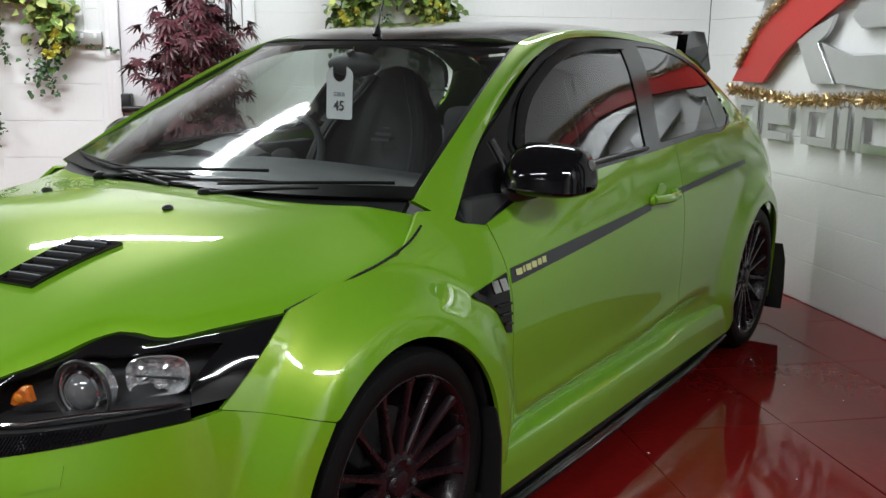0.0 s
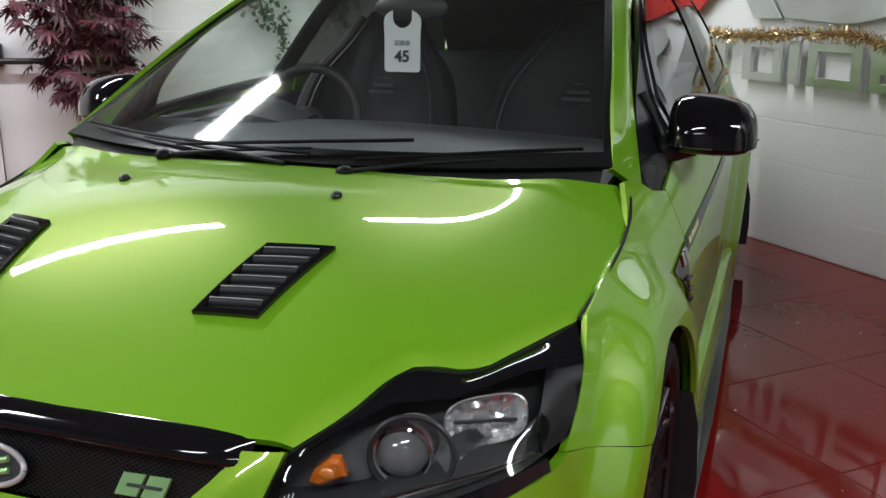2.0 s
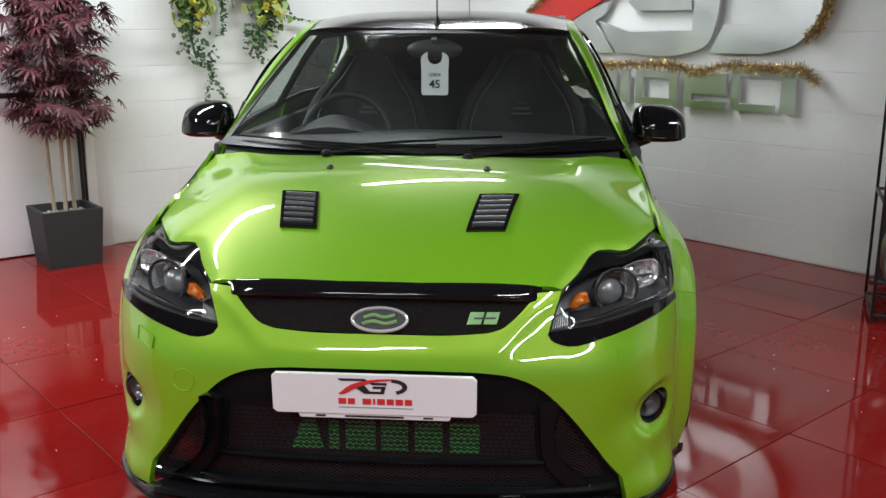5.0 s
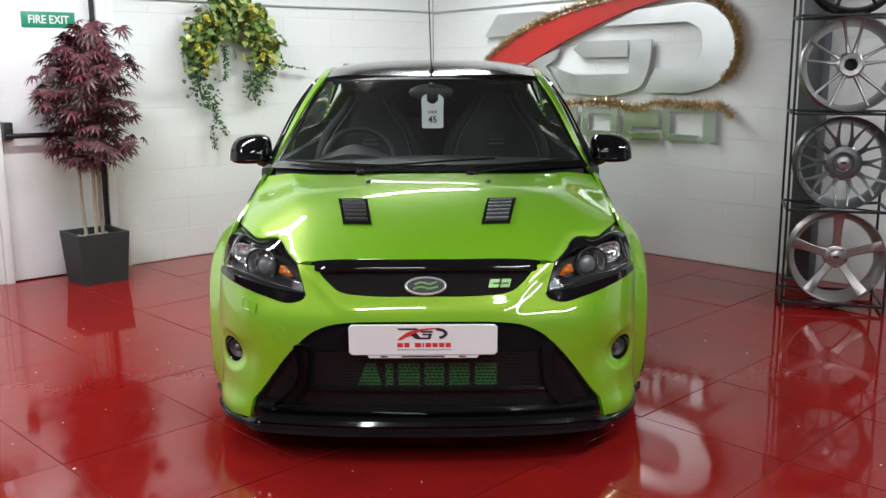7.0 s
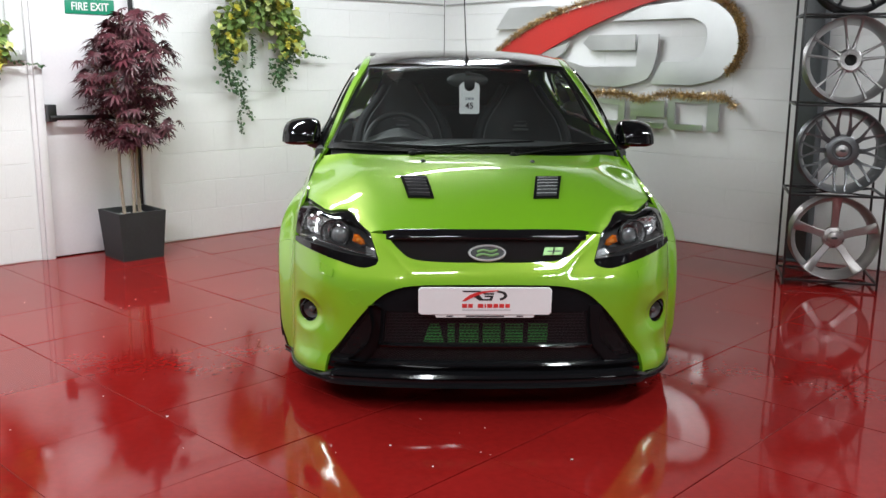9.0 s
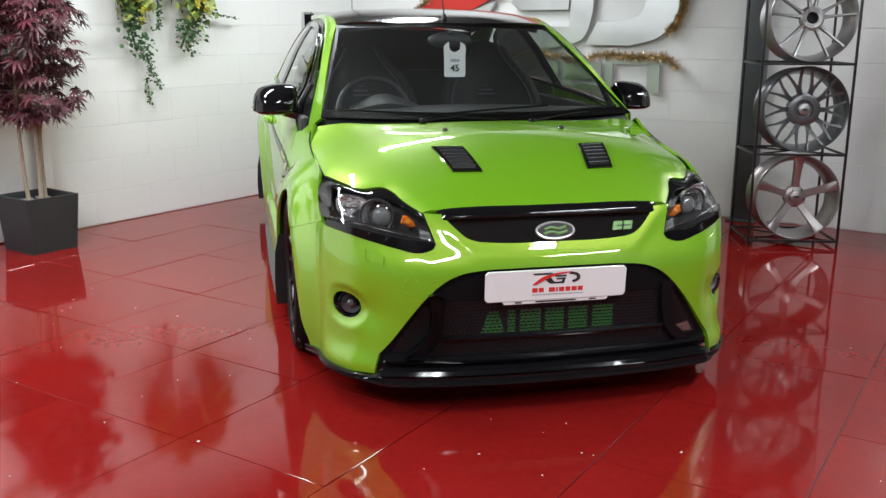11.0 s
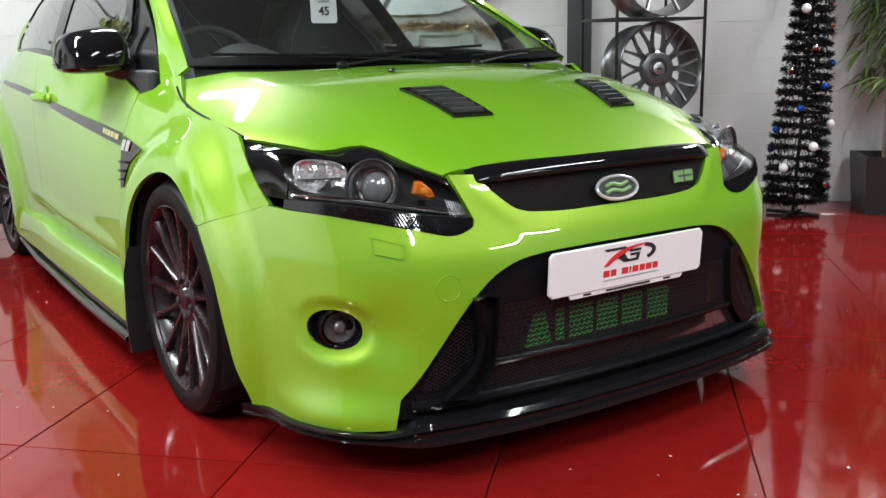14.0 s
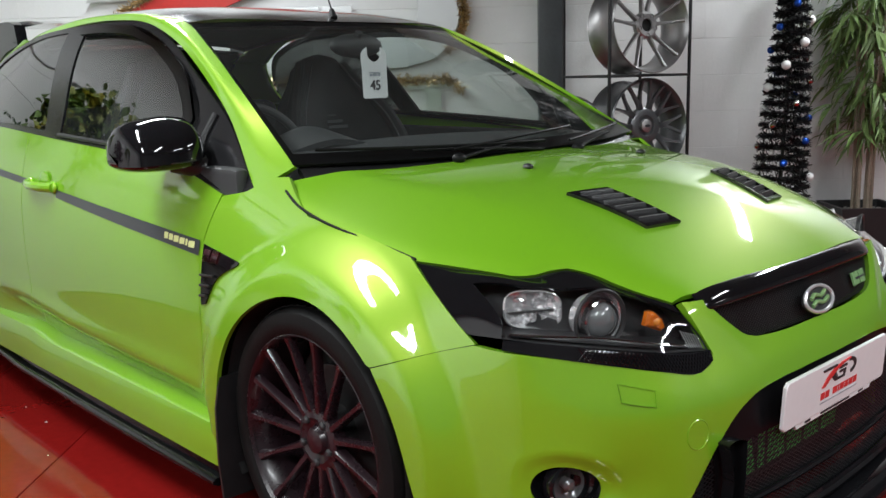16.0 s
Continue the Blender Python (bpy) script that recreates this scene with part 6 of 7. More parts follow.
# ---- ceiling lights ----
for u, v, watts in LAMP_ROWS:
    c = CORNER + ALONG_L * u + ALONG_R * v
    turn = math.atan2(ALONG_L.y, ALONG_L.x)
    fit_m = Matrix.Translation((c.x, c.y, ROOM_H)) @ Matrix.Rotation(turn, 4, "Z")
    lt = thing("ceiling_batten", fit_m, "white fluorescent batten light on the ceiling", "ceiling light", "ceiling battens")
    part("housing", Geo().add(*box(1.56, 0.20, 0.055, 0.008, (0, 0, -0.0275))), M["white"], lt)
    part("end_cap", Geo().add(*box(0.02, 0.21, 0.06, 0.004, (0.79, 0, -0.032))), M["white"], lt)
    part("end_cap", Geo().add(*box(0.02, 0.21, 0.06, 0.004, (-0.79, 0, -0.032))), M["white"], lt)
    la = bpy.data.lights.new("batten_lamp", "AREA")
    la.shape, la.size, la.size_y, la.energy, la.color = "RECTANGLE", 1.5, 0.13, watts, (0.92, 0.975, 1.0)
    lo = new("batten_lamp", la)
    lo.matrix_basis = fit_m @ Matrix.Translation((0, 0, -0.066))
# ---- things along the walls ----
rnd = random.Random(7)


def leaf(length, width, bend=0.25, fold=0.2):
    """One pointed leaf along +y, drooping at the tip."""
    rows = [(0.0, 0.06), (0.30, 0.85), (0.62, 0.80), (1.0, 0.0)]
    v = []
    for t, w in rows:
        z = -bend * length * t * t
        v += [(-w * width / 2, t * length, z + fold * w * width / 2), (0, t * length, z), (w * width / 2, t * length, z + fold * w * width / 2)]
    f = []
    for k in range(3):
        a = 3 * k
        f += [(a, a + 1, a + 4, a + 3), (a + 1, a + 2, a + 5, a + 4)]
    return v, f


def aim(at, d, roll=0.0):
    """A frame at a place with local +y along d."""
    d = Vector(d).normalized()
    q = d.to_track_quat("Y", "Z").to_matrix().to_4x4()
    return Matrix.Translation(at) @ q @ Matrix.Rotation(roll, 4, "Y")


def square_pot(name, size, top, height, m, material, label):
    p = thing(name, m, label, "plant pot")
    a, b, wall = size / 2, top / 2, 0.022
    v, f = [], []
    for h, r in ((0, a), (height, b), (height, b - wall), (height - 0.05, b - wall - 0.003)):
        v += [(-r, -r, h), (r, -r, h), (r, r, h), (-r, r, h)]
    for k in range(3):
        f += [(k * 4 + i, k * 4 + (i + 1) % 4, k * 4 + 4 + (i + 1) % 4, k * 4 + 4 + i) for i in range(4)]
    f += [(3, 2, 1, 0), (12, 13, 14, 15)]
    part("shell", Geo().add(v, f), material, p)
    g = Geo()
    for _ in range(120):
        g.add(*ball(rnd.uniform(0.008, 0.018), (rnd.uniform(-b + 0.04, b - 0.04), rnd.uniform(-b + 0.04, b - 0.04), height - 0.045), 6, 4, (1, 1, 0.6)))
    part("pebbles", g, M["pebble"], p)
    return p


# maple in a slate pot
square_pot("plant_pot", 0.295, 0.340, 0.335, pose(-2.265, 2.985, 0, 0, 0, 42), M["pot"], "square slate-grey planter holding a maroon tree")
maple = thing("maple_tree", pose(-2.265, 2.985, 0.29), "artificial maroon-leaved maple with slim pale stems in a grey planter", "plant")
for x, y, lean, h in ((-0.035, -0.02, -0.05, 1.15), (0.02, -0.03, 0.045, 1.25), (0.045, 0.03, 0.02, 1.05)):
    pts = [(x + lean * t + 0.012 * math.sin(5 * t + x * 80), y + 0.02 * math.sin(4 * t + y * 50), h * t) for t in np.linspace(0, 1, 12)]
    part("trunk", Geo().add(*tube(pts, 0.013, 8, 0.5)), M["bark"], maple)
def palm_leaf(g, at, out, size, roll):
    m = aim(at, out, roll)
    for k in range(7):
        g.add(*leaf(size * (1 - 0.11 * abs(k - 3)), size * 0.19, 0.28, 0.25), m @ Matrix.Rotation(radians((k - 3) * 31), 4, "Z"))


twigs, crown = Geo(), Geo()
# uneven tiers of sprays: height, reach, sprays
for z0, reach, count in ((0.57, 0.25, 14), (0.65, 0.30, 17), (0.79, 0.28, 14), (0.90, 0.32, 18), (1.02, 0.32, 19), (1.13, 0.30, 17), (1.22, 0.27, 16), (1.29, 0.20, 11), (1.36, 0.10, 5)):
    for k in range(count):
        a = 2 * math.pi * (k + rnd.uniform(-0.35, 0.35)) / count + z0 * 7
        r = reach * rnd.uniform(0.45, 1.08)
        end = Vector((r * math.cos(a) + 0.03 + 0.05 * (z0 - 1.0) ** 2, r * math.sin(a), z0 + rnd.uniform(-0.06, 0.05)))
        start = Vector((0.02 * math.cos(a), 0.02 * math.sin(a), min(z0 - 0.10 - 0.2 * r, 1.15)))
        twigs.add(*tube([start, (start + end) / 2 + Vector((0, 0, 0.05)), end], 0.0030, 4, 0.4))
        for j in range(4):
            base = end if j == 0 else start.lerp(end, rnd.uniform(0.5, 1.0)) + Vector((rnd.uniform(-.06, .06), rnd.uniform(-.06, .06), rnd.uniform(-.03, .06)))
            out = (math.cos(a) + rnd.uniform(-.7, .7), math.sin(a) + rnd.uniform(-.7, .7), rnd.uniform(-1.1, 0.0))
            palm_leaf(crown, base, out, rnd.uniform(0.078, 0.115), rnd.uniform(-0.5, 0.5))
part("branchwork", twigs, M["bark"], maple)
part("crown", crown, M["maroon"], maple, "maroon palmate leaves in uneven tiers", angle=0, recalc=False)


def wall_garland(u, z, turn_scale, label):
    """A hanging arch of trailing leaves and yellow flowers on the west wall."""
    base = Matrix.Translation(on_left(u, z, 0.03)) @ Matrix.Rotation(TURN_L, 4, "Z")
    w = thing("wall_garland", base, label, "wall plant", "wall garlands")
    # local x runs towards the corner, -y into the room
    arch = [(-0.26, -0.45), (-0.30, -0.25), (-0.27, -0.02), (-0.14, 0.16), (0.02, 0.20), (0.16, 0.12), (0.24, -0.05), (0.20, -0.28), (0.12, -0.44)]
    line = curve(arch, 80)
    stems, lime, green, ivy, petals = Geo(), Geo(), Geo(), Geo(), Geo()
    stems.add(*tube([(x, -0.03, zz) for x, zz in line[::4]], 0.008, 6))
    for k in range(1150):
        i = min(80, int(rnd.betavariate(1.3, 1.3) * 80))
        x, zz = line[i]
        thick = 0.105 if 16 < i < 66 else 0.075
        p = Vector((x + rnd.gauss(0, thick * 0.62), -0.02 - abs(rnd.gauss(0, 0.06)), zz + rnd.gauss(0, thick * 0.6)))
        d = Vector((rnd.uniform(-1, 1), rnd.uniform(-1.2, -0.1), rnd.uniform(-1.0, 0.4)))
        low_part = zz < -0.15
        s = rnd.uniform(0.024, 0.040) if low_part else rnd.uniform(0.050, 0.085)
        g = ivy if low_part else (lime if rnd.random() < 0.35 else green)
        g.add(*leaf(s, s * 0.9, 0.25, 0.3), aim(p, d, rnd.uniform(-1, 1)))
    for x0, z0, n, dx in ((-0.25, -0.40, 26, 0.006), (-0.16, -0.40, 34, 0.001), (-0.08, -0.05, 22, 0.000), (0.24, -0.16, 18, 0.018), (0.17, -0.35, 12, 0.002)):
        x, zz = x0, z0
        for k in range(n):
            x += dx + rnd.uniform(-0.012, 0.012)
            zz -= 0.012 if dx < 0.01 else 0.004
            for _ in range(3):
                ivy.add(*leaf(rnd.uniform(0.018, 0.030), 0.022, 0.2, 0.3), aim((x + rnd.uniform(-.02, .02), -0.03 + rnd.uniform(-.02, .01), zz), (rnd.uniform(-1, 1), rnd.uniform(-1, 0), rnd.uniform(-1, 0.3)), rnd.uniform(-1, 1)))
    for k in range(22):
        x, zz = line[rnd.randint(8, 74)]
        c = Vector((x + rnd.uniform(-.06, .06), -0.135, zz + rnd.uniform(-.04, .06)))
        petals = Geo()
        for j in range(14):
            d = Vector((rnd.uniform(-1, 1), rnd.uniform(-1, 0.0), rnd.uniform(-1, 1)))
            petals.add(*leaf(0.036, 0.032, -0.3, 0.4), aim(c, d, rnd.uniform(-1, 1)))
        part("flower", petals, M["flower"], w, angle=0, recalc=False)
    part("stems", stems, M["ivy"], w)
    for name, g, mt in (("lime_leaves", lime, "leaf_yellow"), ("green_leaves", green, "leaf"), ("ivy", ivy, "ivy")):
        part(name, g, M[mt], w, angle=0, recalc=False)


wall_garland(2.06, 1.62, 1, "trailing green wall plant with yellow flowers on the block wall")
wall_garland(4.33, 1.55, 1, "trailing green wall plant with yellow flowers beside the door")

# ---- wall sign: brushed metal shapes, red sweep and gold tinsel (plain shapes for a trade mark) ----
SIGN = Matrix.Translation(on_right(0, 0, 0.0)) @ Matrix.Rotation(TURN_R, 4, "Z")
sign_root = thing("wall_sign", SIGN, "large brushed metal and red trade sign on stand-offs", "sign")


def raised(name, pts, material, off=0.055, thick=0.02):
    g = Geo().add(*plate(pts, thick, 0.0015), Matrix.Translation((0, -off + thick, 0)))
    return part(name, g, material, sign_root, angle=30)


raised("upper_panel", chain([(0.665, 1.640), (1.285, 1.655)], curve([(1.285, 1.655), (1.40, 1.70), (1.38, 1.80), (1.25, 1.828)], 12), [(0.815, 1.822)]), M["brushed"])
raised("red_sweep", chain(curve([(0.47, 1.180), (0.72, 1.455), (1.10, 1.665), (1.60, 1.815), (2.20, 1.905), (2.60, 1.93)], 40), curve([(2.60, 1.885), (2.20, 1.820), (1.75, 1.680), (1.30, 1.490), (1.00, 1.330), (0.83, 1.180)], 40)), M["sign_red"], off=0.066)
raised("lower_leg", chain([(1.12, 1.430), (1.300, 1.190), (1.500, 1.190), (1.325, 1.400)], curve([(1.325, 1.400), (1.40, 1.44), (1.46, 1.535)], 8), [(1.36, 1.500)]), M["brushed"])
raised("middle_hook", chain([(1.36, 1.400), (1.52, 1.195)], curve([(1.52, 1.195), (2.05, 1.195), (2.22, 1.255), (2.285, 1.42), (2.295, 1.585)], 24), [(2.115, 1.585)], [(2.105, 1.340)], [(1.62, 1.330)]), M["brushed"])
raised("middle_bar", [(1.60, 1.520), (1.68, 1.462), (2.095, 1.465), (2.09, 1.585), (1.66, 1.585)], M["brushed"])
raised("round_bow", chain([(2.235, 1.205)], curve([(2.60, 1.205), (2.82, 1.275), (2.945, 1.47), (2.90, 1.68), (2.74, 1.81), (2.60, 1.835)], 30), [(2.16, 1.800), (1.86, 1.690), (2.58, 1.700)], curve([(2.58, 1.700), (2.68, 1.64), (2.70, 1.535), (2.66, 1.43), (2.56, 1.382)], 16), [(2.33, 1.378)]), M["brushed"])
# lower row: plain metal blocks where the sign's row of characters stands
for u0, u1, kind in ((0.52, 0.78, "a"), (0.84, 1.10, "b"), (1.24, 1.52, "c"), (1.565, 1.635, "d"), (1.69, 2.02, "a"), (2.07, 2.375, "e"), (2.405, 2.70, "f"), (2.735, 2.83, "d")):
    z0, z1, s = 0.868, 1.085, 0.062
    if kind in "ac":
        raised("letter_block", [(u0, z0), (u0 + s, z0), (u0 + s, z1 - 0.045), (u1 - s, z1 - 0.045), (u1 - s, z0 + 0.045), (u0 + s, z0 + 0.045), (u0 + s, z0), (u1, z0), (u1, z1), (u0, z1)], M["brushed"], 0.05, 0.018)
    elif kind == "d":
        raised("letter_block", [(u0, z0), (u1, z0), (u1, z1), (u0, z1)], M["brushed"], 0.05, 0.018)
    elif kind == "f":
        raised("letter_block", [(u0 + 0.03, z0), (u1, z0), (u1, z0 + 0.045), (u0 + s, z0 + 0.045), (u0 + s, z1 - 0.012), (2.89, z1 - 0.012), (2.89, z1 + 0.03), (u0 + 0.03, z1 + 0.03), (u0, z1), (u0, z0 + 0.03)], M["brushed"], 0.05, 0.018)
    else:
        raised("letter_block", [(u0, z0), (u1, z0), (u1, z0 + 0.045), (u0 + s, z0 + 0.045), (u0 + s, z0 + 0.085), (u1, z0 + 0.085), (u1, z1), (u0, z1)], M["brushed"], 0.05, 0.018)


def tinsel(path, radius, count, label):
    t = thing("tinsel_garland", SIGN, label, "tinsel", "gold tinsel on the sign")
    core, fringe = Geo(), Geo()
    pts = curve(path, 120)
    core.add(*tube([(x, y, z) for x, y, z in pts[::3]], 0.006, 5))
    for _ in range(count):
        i = rnd.randint(0, 119)
        p = Vector(pts[i]).lerp(Vector(pts[i + 1]), rnd.random())
        d = Vector((rnd.gauss(0, 1), rnd.gauss(-0.3, 1), rnd.gauss(0, 1)))
        fringe.add(*[([(-0.0022, 0, 0), (0.0022, 0, 0), (0.0016, 1, 0), (-0.0016, 1, 0)], [(0, 1, 2, 3)])][0], aim(p, d, rnd.uniform(0, 3)) @ Matrix.Diagonal((1.3, radius * rnd.uniform(0.5, 1.1), 1, 1)))
    part("core", core, M["tinsel"], t)
    part("fringe", fringe, M["tinsel"], t, angle=0, recalc=False)


tinsel([(0.46, -0.07, 1.135), (0.80, -0.075, 1.118), (1.15, -0.075, 1.095), (1.55, -0.075, 1.112), (2.05, -0.075, 1.115), (2.14, -0.08, 1.095), (2.40, -0.075, 1.135), (2.70, -0.075, 1.125), (2.90, -0.075, 1.115), (2.965, -0.06, 1.05)], 0.050, 3600, "gold tinsel laid along the lower row of the sign")
tinsel([(0.55, -0.07, 1.27), (0.74, -0.07, 1.475), (1.12, -0.075, 1.690), (1.60, -0.075, 1.835), (2.15, -0.075, 1.925), (2.60, -0.075, 1.94)], 0.042, 3000, "gold tinsel along the red sweep of the sign")
tinsel([(2.62, -0.05, 1.90), (2.80, -0.05, 1.82), (2.93, -0.05, 1.70), (2.985, -0.05, 1.52), (2.93, -0.05, 1.36), (2.87, -0.05, 1.30)], 0.048, 2000, "gold tinsel round the bow of the sign")

# ---- wheel display rack ----
RACK = Matrix.Translation((2.315, 2.095, 0)) @ Matrix.Rotation(radians(-16), 4, "Z")
rack = thing("wheel_rack", RACK, "black welded wheel display rack with four tiers", "rack")
HW, DEEP, RH = 0.275, 0.42, 2.25
for x in (-HW, HW):
    for y in (0.0, DEEP):
        part("post", Geo().add(*box(0.014, 0.014, RH, 0.001, (x, y, RH / 2))), M["black_metal"], rack)
for z in (0.035, 0.580, 1.128, 1.665, 2.20):
    for y in (0.0, DEEP):
        part("rail", Geo().add(*box(2 * HW - 0.014, 0.014, 0.014, 0.001, (0, y, z))), M["black_metal"], rack)
    for x in (-HW, HW):
        part("side_rail", Geo().add(*box(0.014, DEEP - 0.014, 0.014, 0.001, (x, DEEP / 2, z))), M["black_metal"], rack)
    for s in (1, -1):
        part("brace", Geo().add(*tube([(-HW * s, 0.0, z), (HW * s, DEEP, z)], 0.006, 6)), M["black_metal"], rack)


def alloy(z, style, material, label, yaw=0.0, tilt=4.0):
    a = thing("alloy_wheel", RACK @ Matrix.Translation((0.01, 0.045, z)) @ pose(0, 0, 0, -tilt, 0, yaw), label, "alloy wheel", "display alloy wheels")
    R = 0.262
    part("barrel", Geo().add(*lathe([(R - 0.016, -0.030), (R - 0.004, -0.044), (R, -0.036), (R - 0.004, -0.024), (R - 0.018, -0.010), (R - 0.030, 0.05), (R - 0.036, 0.12), (R - 0.014, 0.175), (R - 0.002, 0.185), (R - 0.006, 0.18), (R - 0.026, 0.165), (R - 0.044, 0.12), (R - 0.038, 0.05), (R - 0.028, 0.0)], 72, True)), material, a)
    if style == "ten":
        for i in range(10):
            ang = 2 * math.pi * i / 10 + (0.10 if i % 2 else -0.10)
            v = []
            for r, h, o, d in ((0.055, 0.017, -0.002, 0.03), (0.085, 0.011, 0.004, 0.026), (0.16, 0.0075, -0.008, 0.022), (0.225, 0.0085, -0.026, 0.02), (0.247, 0.012, -0.032, 0.02)):
                v += [(r, o, -h * 0.5), (r, o, h * 0.5), (r, o + 0.008, h), (r, o + d, h), (r, o + d, -h), (r, o + 0.008, -h)]
            f = [(j * 6 + k, j * 6 + (k + 1) % 6, (j + 1) * 6 + (k + 1) % 6, (j + 1) * 6 + k) for j in range(4) for k in range(6)]
            part("spoke", Geo().add(v, f, Matrix.Rotation(ang, 4, "Y")), material, a)
        part("hub", Geo().add(*lathe([(0.074, 0.03), (0.072, 0.004), (0.060, -0.004), (0.036, -0.002), (0.033, 0.006)], 40)), material, a)
        part("centre_bore", Geo().add(*lathe([(0.034, 0.004), (0.032, 0.016), (0, 0.018)], 32)), M["void"], a)
        for i in range(5):
            part("bolt_hole", Geo().add(*lathe([(0.012, -0.006), (0.010, 0.002), (0, 0.004)], 14), Matrix.Rotation(2 * math.pi * i / 5 + 0.3, 4, "Y") @ Matrix.Translation((0.056, 0, 0))), M["lamp_black"], a)
    elif style == "mesh":
        for i in range(10):
            ang = 2 * math.pi * i / 10
            for s in (1, -1):
                v = []
                for r, off, h, o in ((0.088, 0.000, 0.015, -0.004), (0.13, 0.004 * s, 0.011, -0.008), (0.19, 0.026 * s, 0.0065, -0.016), (0.246, 0.052 * s, 0.0075, -0.030)):
                    v += [(r, o, off - h), (r, o, off + h), (r, o + 0.022, off + h), (r, o + 0.022, off - h)]
                f = [(j * 4 + k, j * 4 + (k + 1) % 4, (j + 1) * 4 + (k + 1) % 4, (j + 1) * 4 + k) for j in range(3) for k in range(4)]
                part("spoke", Geo().add(v, f, Matrix.Rotation(ang, 4, "Y")), material, a)
        part("hub", Geo().add(*lathe([(0.102, 0.03), (0.100, 0.0), (0.086, -0.008), (0.058, -0.008), (0.052, 0.002), (0.0, 0.006)], 48)), material, a)
        part("cap", Geo().add(*lathe([(0.036, 0.004), (0.035, -0.014), (0.022, -0.019), (0, -0.020)], 32)), M["rim_silver"], a)
        part("cap_mark", Geo().add(*plate(oval(0.018, 0.008, 24), 0.003), Matrix.Translation((0, -0.019, 0))), M["ink"], a)
    else:
        n = 5
        for i in range(n):
            ang = 2 * math.pi * i / n + math.pi / 2
            v = []
            for r, h, o, d in ((0.045, 0.026, 0.010, 0.03), (0.10, 0.022, 0.004, 0.034), (0.17, 0.024, -0.012, 0.034), (0.235, 0.031, -0.032, 0.03), (0.250, 0.034, -0.036, 0.03)):
                v += [(r, o + 0.004, -h), (r, o, -h * 0.82), (r, o, h * 0.82), (r, o + 0.004, h), (r, o + d, h * 0.9), (r, o + d, -h * 0.9)]
            f = [(j * 6 + k, j * 6 + (k + 1) % 6, (j + 1) * 6 + (k + 1) % 6, (j + 1) * 6 + k) for j in range(4) for k in range(6)]
            part("spoke", Geo().add(v, f, Matrix.Rotation(-ang, 4, "Y")), material, a)
            part("bolt_hole", Geo().add(*lathe([(0.011, -0.001), (0.010, 0.006), (0, 0.007)], 14), Matrix.Rotation(-ang - math.pi / n, 4, "Y") @ Matrix.Translation((0.050, 0.0, 0))), M["void"], a)
        part("hub", Geo().add(*lathe([(0.070, 0.04), (0.066, 0.010), (0.050, 0.004), (0.038, 0.004), (0.036, -0.008), (0.022, -0.014), (0, -0.015)], 40)), material, a)
        part("cap_mark", Geo().add(*plate(oval(0.019, 0.008, 24), 0.003), Matrix.Translation((0, -0.014, 0))), M["ink"], a)


alloy(1.935, "ten", M["rim_dark"], "dark multi-spoke alloy wheel on the top tier of the rack")
alloy(1.398, "ten", M["rim_silver"], "polished silver ten-spoke alloy wheel on the rack")
alloy(0.853, "mesh", M["rim_gun"], "gunmetal mesh-spoke alloy wheel on the rack")
alloy(0.310, "five", M["rim_pale"], "pale silver five-spoke alloy wheel on the lowest tier")

# ---- black Christmas tree ----
tree = thing("christmas_tree", pose(3.03, 1.70, 0) @ Matrix.Rotation(radians(2.2), 4, Vector((0.55, 0.83, 0))), "slim black tinsel christmas tree with blue, white and silver baubles", "christmas tree")
TH = 2.15
part("pole", Geo().add(*tube([(0, 0, 0.02), (0, 0, TH)], 0.011, 8)), M["black_metal"], tree)
base = Geo()
for a in range(4):
    base.add(*box(0.15, 0.025, 0.018, 0.003, (0.075, 0, 0.012)), Matrix.Rotation(radians(90 * a + 20), 4, "Z"))
part("stand", base, M["black_metal"], tree)
coil = []
turns, n = 33, 33 * 20
for i in range(n + 1):
    t = i / n
    r = 0.132 * (1 - t) + 0.02
    coil.append(Vector((r * math.cos(2 * math.pi * turns * t), r * math.sin(2 * math.pi * turns * t), 0.06 + (TH - 0.10) * t)))
part("coil_wire", Geo().add(*tube(coil[::2], 0.004, 4)), M["black_metal"], tree)
fringe = Geo()
for i in range(n):
    for _ in range(44 if i > 60 else 110):
        p = coil[i].lerp(coil[i + 1], rnd.random())
        d = Vector((rnd.gauss(0, 1) + p.x * 3, rnd.gauss(0, 1) + p.y * 3, rnd.gauss(0, 0.42)))
        L = rnd.uniform(0.028, 0.052)
        fringe.add([(-0.0028, 0, 0), (0.0028, 0, 0), (0.0020, L, 0), (-0.0020, L, 0)], [(0, 1, 2, 3)], aim(p, d, rnd.uniform(0, 3)))
part("tinsel", fringe, M["tinsel_black"], tree, angle=0, recalc=False)
for k in range(46):
    t = (k + 0.5) / 46 * 0.96
    a = 2.4 * k
    r = 0.132 * (1 - t) + 0.050
    mt = ("bauble_blue", "bauble_white", "bauble_silver", "bauble_white")[(k * 5 + k // 3) % 4]
    size = 0.026 if mt == "bauble_white" and k % 3 else 0.021
    b = part("bauble", Geo().add(*ball(size, (r * math.cos(a), r * math.sin(a), 0.10 + (TH - 0.15) * t), 14, 9)), M[mt], tree)

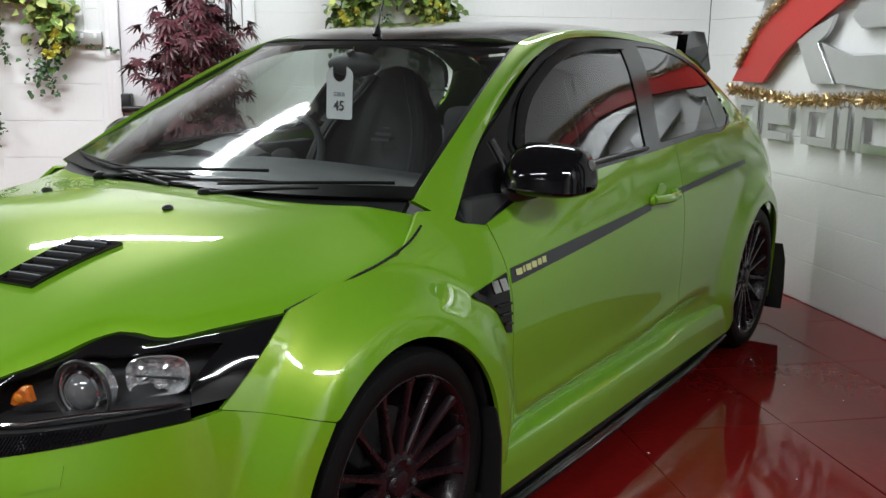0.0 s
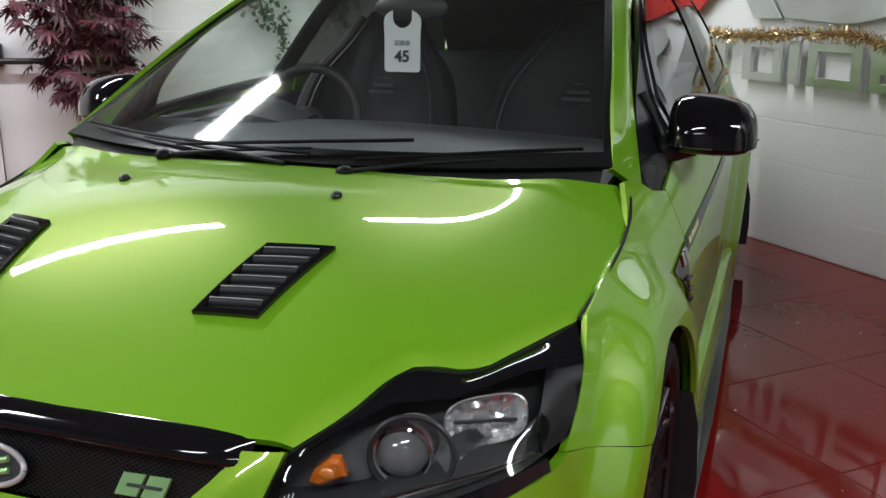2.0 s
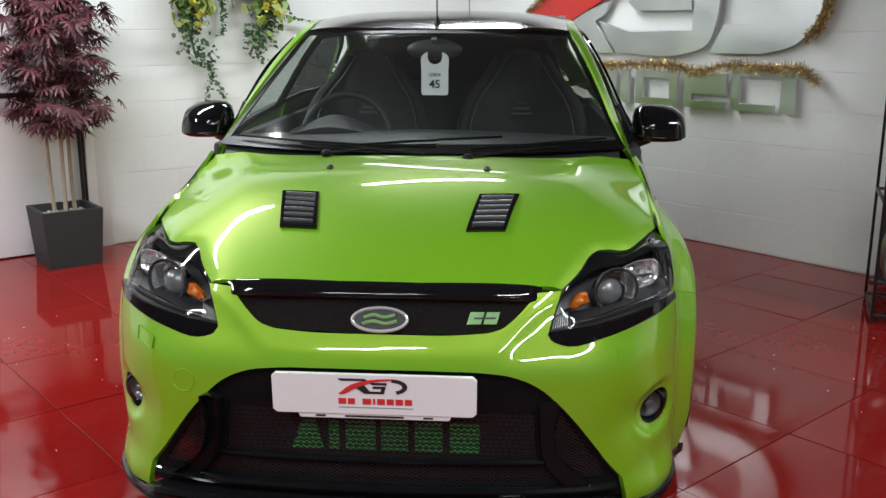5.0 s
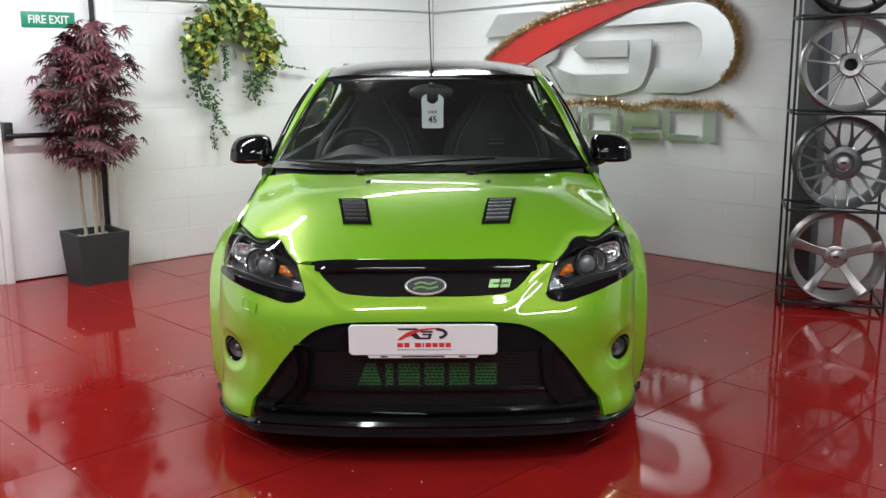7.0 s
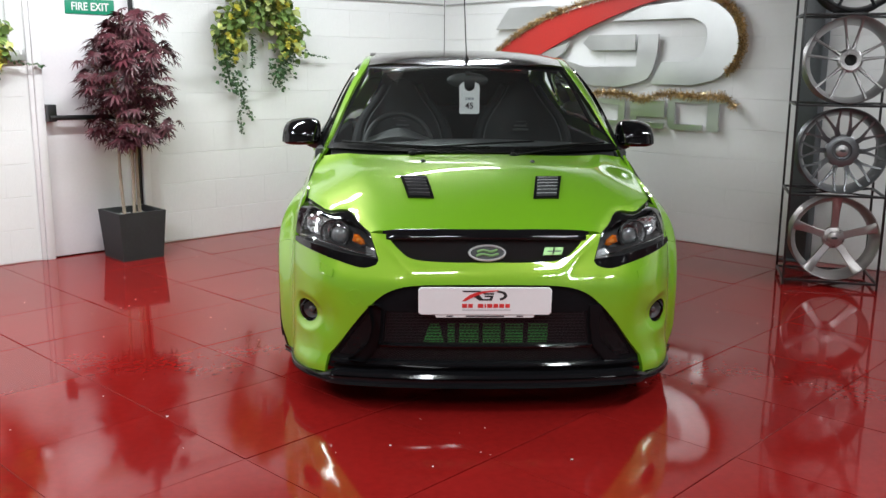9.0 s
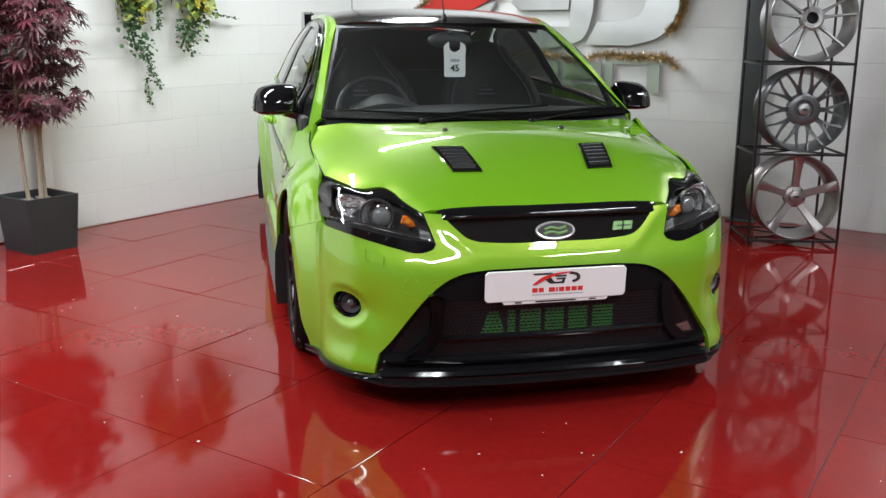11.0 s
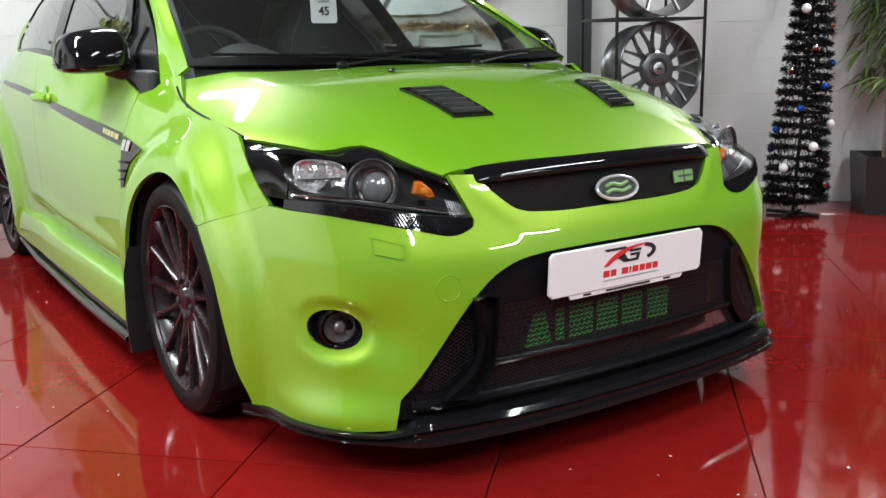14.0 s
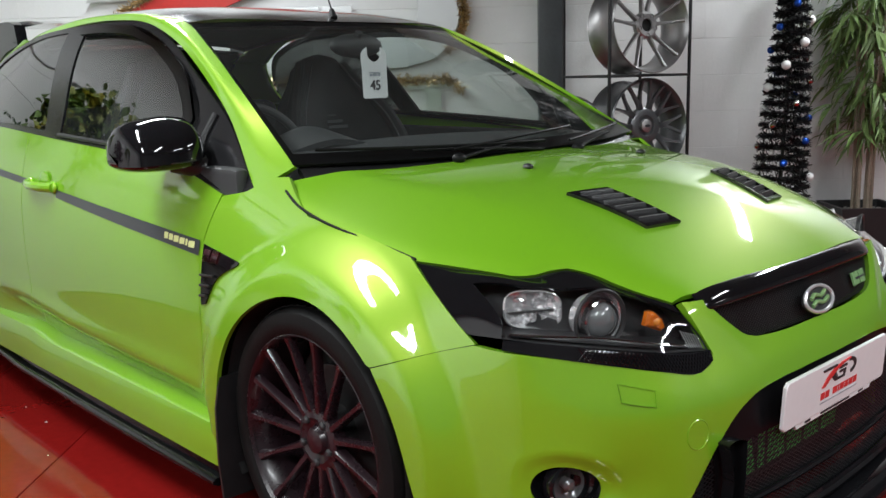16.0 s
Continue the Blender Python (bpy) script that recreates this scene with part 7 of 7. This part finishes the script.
# ---- bamboo in a black pot ----
square_pot("plant_pot", 0.34, 0.39, 0.335, pose(3.575, 1.435, 0, 0, 0, -44), M["pot_black"], "square black planter holding a bamboo plant")
bam = thing("bamboo_plant", pose(3.575, 1.435, 0.29), "artificial bamboo with long drooping green leaves in a black planter", "plant")
leaves, canes = Geo(), []
for k in range(6):
    a, lean = 1.05 * k, rnd.uniform(0.05, 0.20)
    pts = [(0.05 * math.cos(a) + lean * math.cos(a) * t * t, 0.05 * math.sin(a) + lean * math.sin(a) * t * t, 1.85 * t) for t in np.linspace(0, 1, 10)]
    part("cane", Geo().add(*tube(pts, 0.012, 8, 0.5)), M["bark"], bam)
    for j in range(36):
        t = rnd.uniform(0.22, 1.0)
        p = Vector((0.05 * math.cos(a) + lean * math.cos(a) * t * t, 0.05 * math.sin(a) + lean * math.sin(a) * t * t, 1.85 * t))
        b = rnd.uniform(0, 2 * math.pi)
        tip = p + Vector((math.cos(b) * 0.17, math.sin(b) * 0.17, 0.05))
        leaves.add(*tube([p, (p + tip) / 2 + Vector((0, 0, 0.03)), tip], 0.0022, 4))
        for q in range(7):
            c = b + rnd.uniform(-1.0, 1.0)
            leaves.add(*leaf(rnd.uniform(0.13, 0.22), rnd.uniform(0.016, 0.026), 0.5, 0.2), aim(p.lerp(tip, rnd.uniform(0.4, 1)), (math.cos(c), math.sin(c), rnd.uniform(-0.9, 0.2)), rnd.uniform(-0.6, 0.6)))
part("leaves", leaves, M["bamboo"], bam, "long narrow green leaves", angle=0, recalc=False)

# ---- floor tiles, one by one ----
TILE = 0.615
ex, ey = Vector((math.cos(radians(-45)), math.sin(radians(-45)), 0)), Vector((math.cos(radians(45)), math.sin(radians(45)), 0))
v, f = box(TILE - 0.0034, TILE - 0.0034, 0.012, 0.0009, (0, 0, -0.006), 1)
tile_mesh = None
wall_n = (on_left(0, 0, 1) - on_left(0, 0, 0), on_right(0, 0, 1) - on_right(0, 0, 0))
O = Vector((-0.865, 0.445, 0))
rest = Geo()
spare = 0
for i in range(-12, 13):
    for j in range(-12, 13):
        c = O + ex * (TILE * (i + 0.5)) + ey * (TILE * (j + 0.5))
        inset = [(c - CORNER).dot(n) for n in wall_n]
        if min(inset) < -0.35 or (c - FAR_C).dot(wall_n[0]) > 0.35 or (c - FAR_C).dot(wall_n[1]) > 0.35:
            continue
        if -3.6 < c.x < 4.2 and -4.2 < c.y < 6.0:
            if tile_mesh is None:
                first = part("tile", Geo().add(v, f), M["floor"], floor, angle=30)
                tile_mesh = first.data
                t = first
            else:
                t = new("tile", tile_mesh)
                t.parent = floor
            t.matrix_basis = Matrix.Translation(c) @ Matrix.Rotation(radians(-45), 4, "Z") @ pose(0, 0, 0, rnd.uniform(-0.22, 0.22), rnd.uniform(-0.22, 0.22), 0)
        else:
            rest.add(v, f, Matrix.Translation(c) @ Matrix.Rotation(radians(-45), 4, "Z"))
part("outer_tiles", rest, M["floor"], floor, angle=30)["kind"] = "stuff"
specks = Geo()
for _ in range(260):
    x, y = rnd.uniform(-2.9, 3.0), rnd.uniform(-2.4, 4.4)
    if min((Vector((x, y, 0)) - CORNER).dot(n) for n in wall_n) < 0.1:
        continue
    s = rnd.choice((0.002, 0.0025, 0.003, 0.0045))
    specks.add(*ball(s, (x, y, 0.0022), 5, 3, (rnd.uniform(0.7, 1.6), rnd.uniform(0.6, 1.2), 0.35)))
tagged(part("floor_crumbs", specks, M["speck"]), "tiny pale crumbs scattered on the red floor", "debris", kind="stuff")

# ---- wall blocks, one by one ----
CH, CL = 0.2222, 0.446
hz, hx = CH / 2 - 0.0015, CL / 2 - 0.0004
edge = [(0.004, -hz), (-0.0024, -hz), (-0.004, -hz + 0.0018), (-0.004, hz - 0.0018), (-0.0024, hz), (0.004, hz)]
bv = [(x, y, z) for x in (-hx, hx) for y, z in edge]
bf = [(k, (k + 1) % 6, 6 + (k + 1) % 6, 6 + k) for k in range(6)] + [tuple(range(6)), tuple(range(6, 12))]
block_mesh = None
for wall, place_on, turn, gap in ((wall_l, on_left, TURN_L, (DOOR_U0 - 0.125, DOOR_U1 + 0.125)), (wall_r, on_right, TURN_R, None)):
    rest = Geo()
    for k in range(13):
        z = 0.004 + CH * (k + 0.5)
        if z + CH / 2 > ROOM_H:
            continue
        u = -CL / 2 if k % 2 else 0.0
        while u < ROOM_L:
            a, b = max(u, 0.0015), min(u + CL, ROOM_L)
            u += CL
            pieces = [(a, b)]
            if gap and z < DOOR_H + 0.10:
                pieces = [(p, q) for p, q in ((a, min(b, gap[0])), (max(a, gap[1]), b)) if q - p > 0.03]
            for p, q in pieces:
                if q - p < 0.03:
                    continue
                m = Matrix.Translation(place_on((p + q) / 2, z, -0.006)) @ Matrix.Rotation(turn, 4, "Z") @ Matrix.Diagonal(((q - p) / CL, 1, 1, 1))
                if q < 5.4 and z < 2.25:
                    if block_mesh is None:
                        ob = part("block", Geo().add(bv, bf), M["wall"], wall, angle=40)
                        block_mesh = ob.data
                    else:
                        ob = new("block", block_mesh)
                        ob.parent = wall
                    ob.matrix_basis = m
                else:
                    rest.add(bv, bf, m)
    part("outer_blocks", rest, M["wall"], wall, angle=40)["kind"] = "stuff"
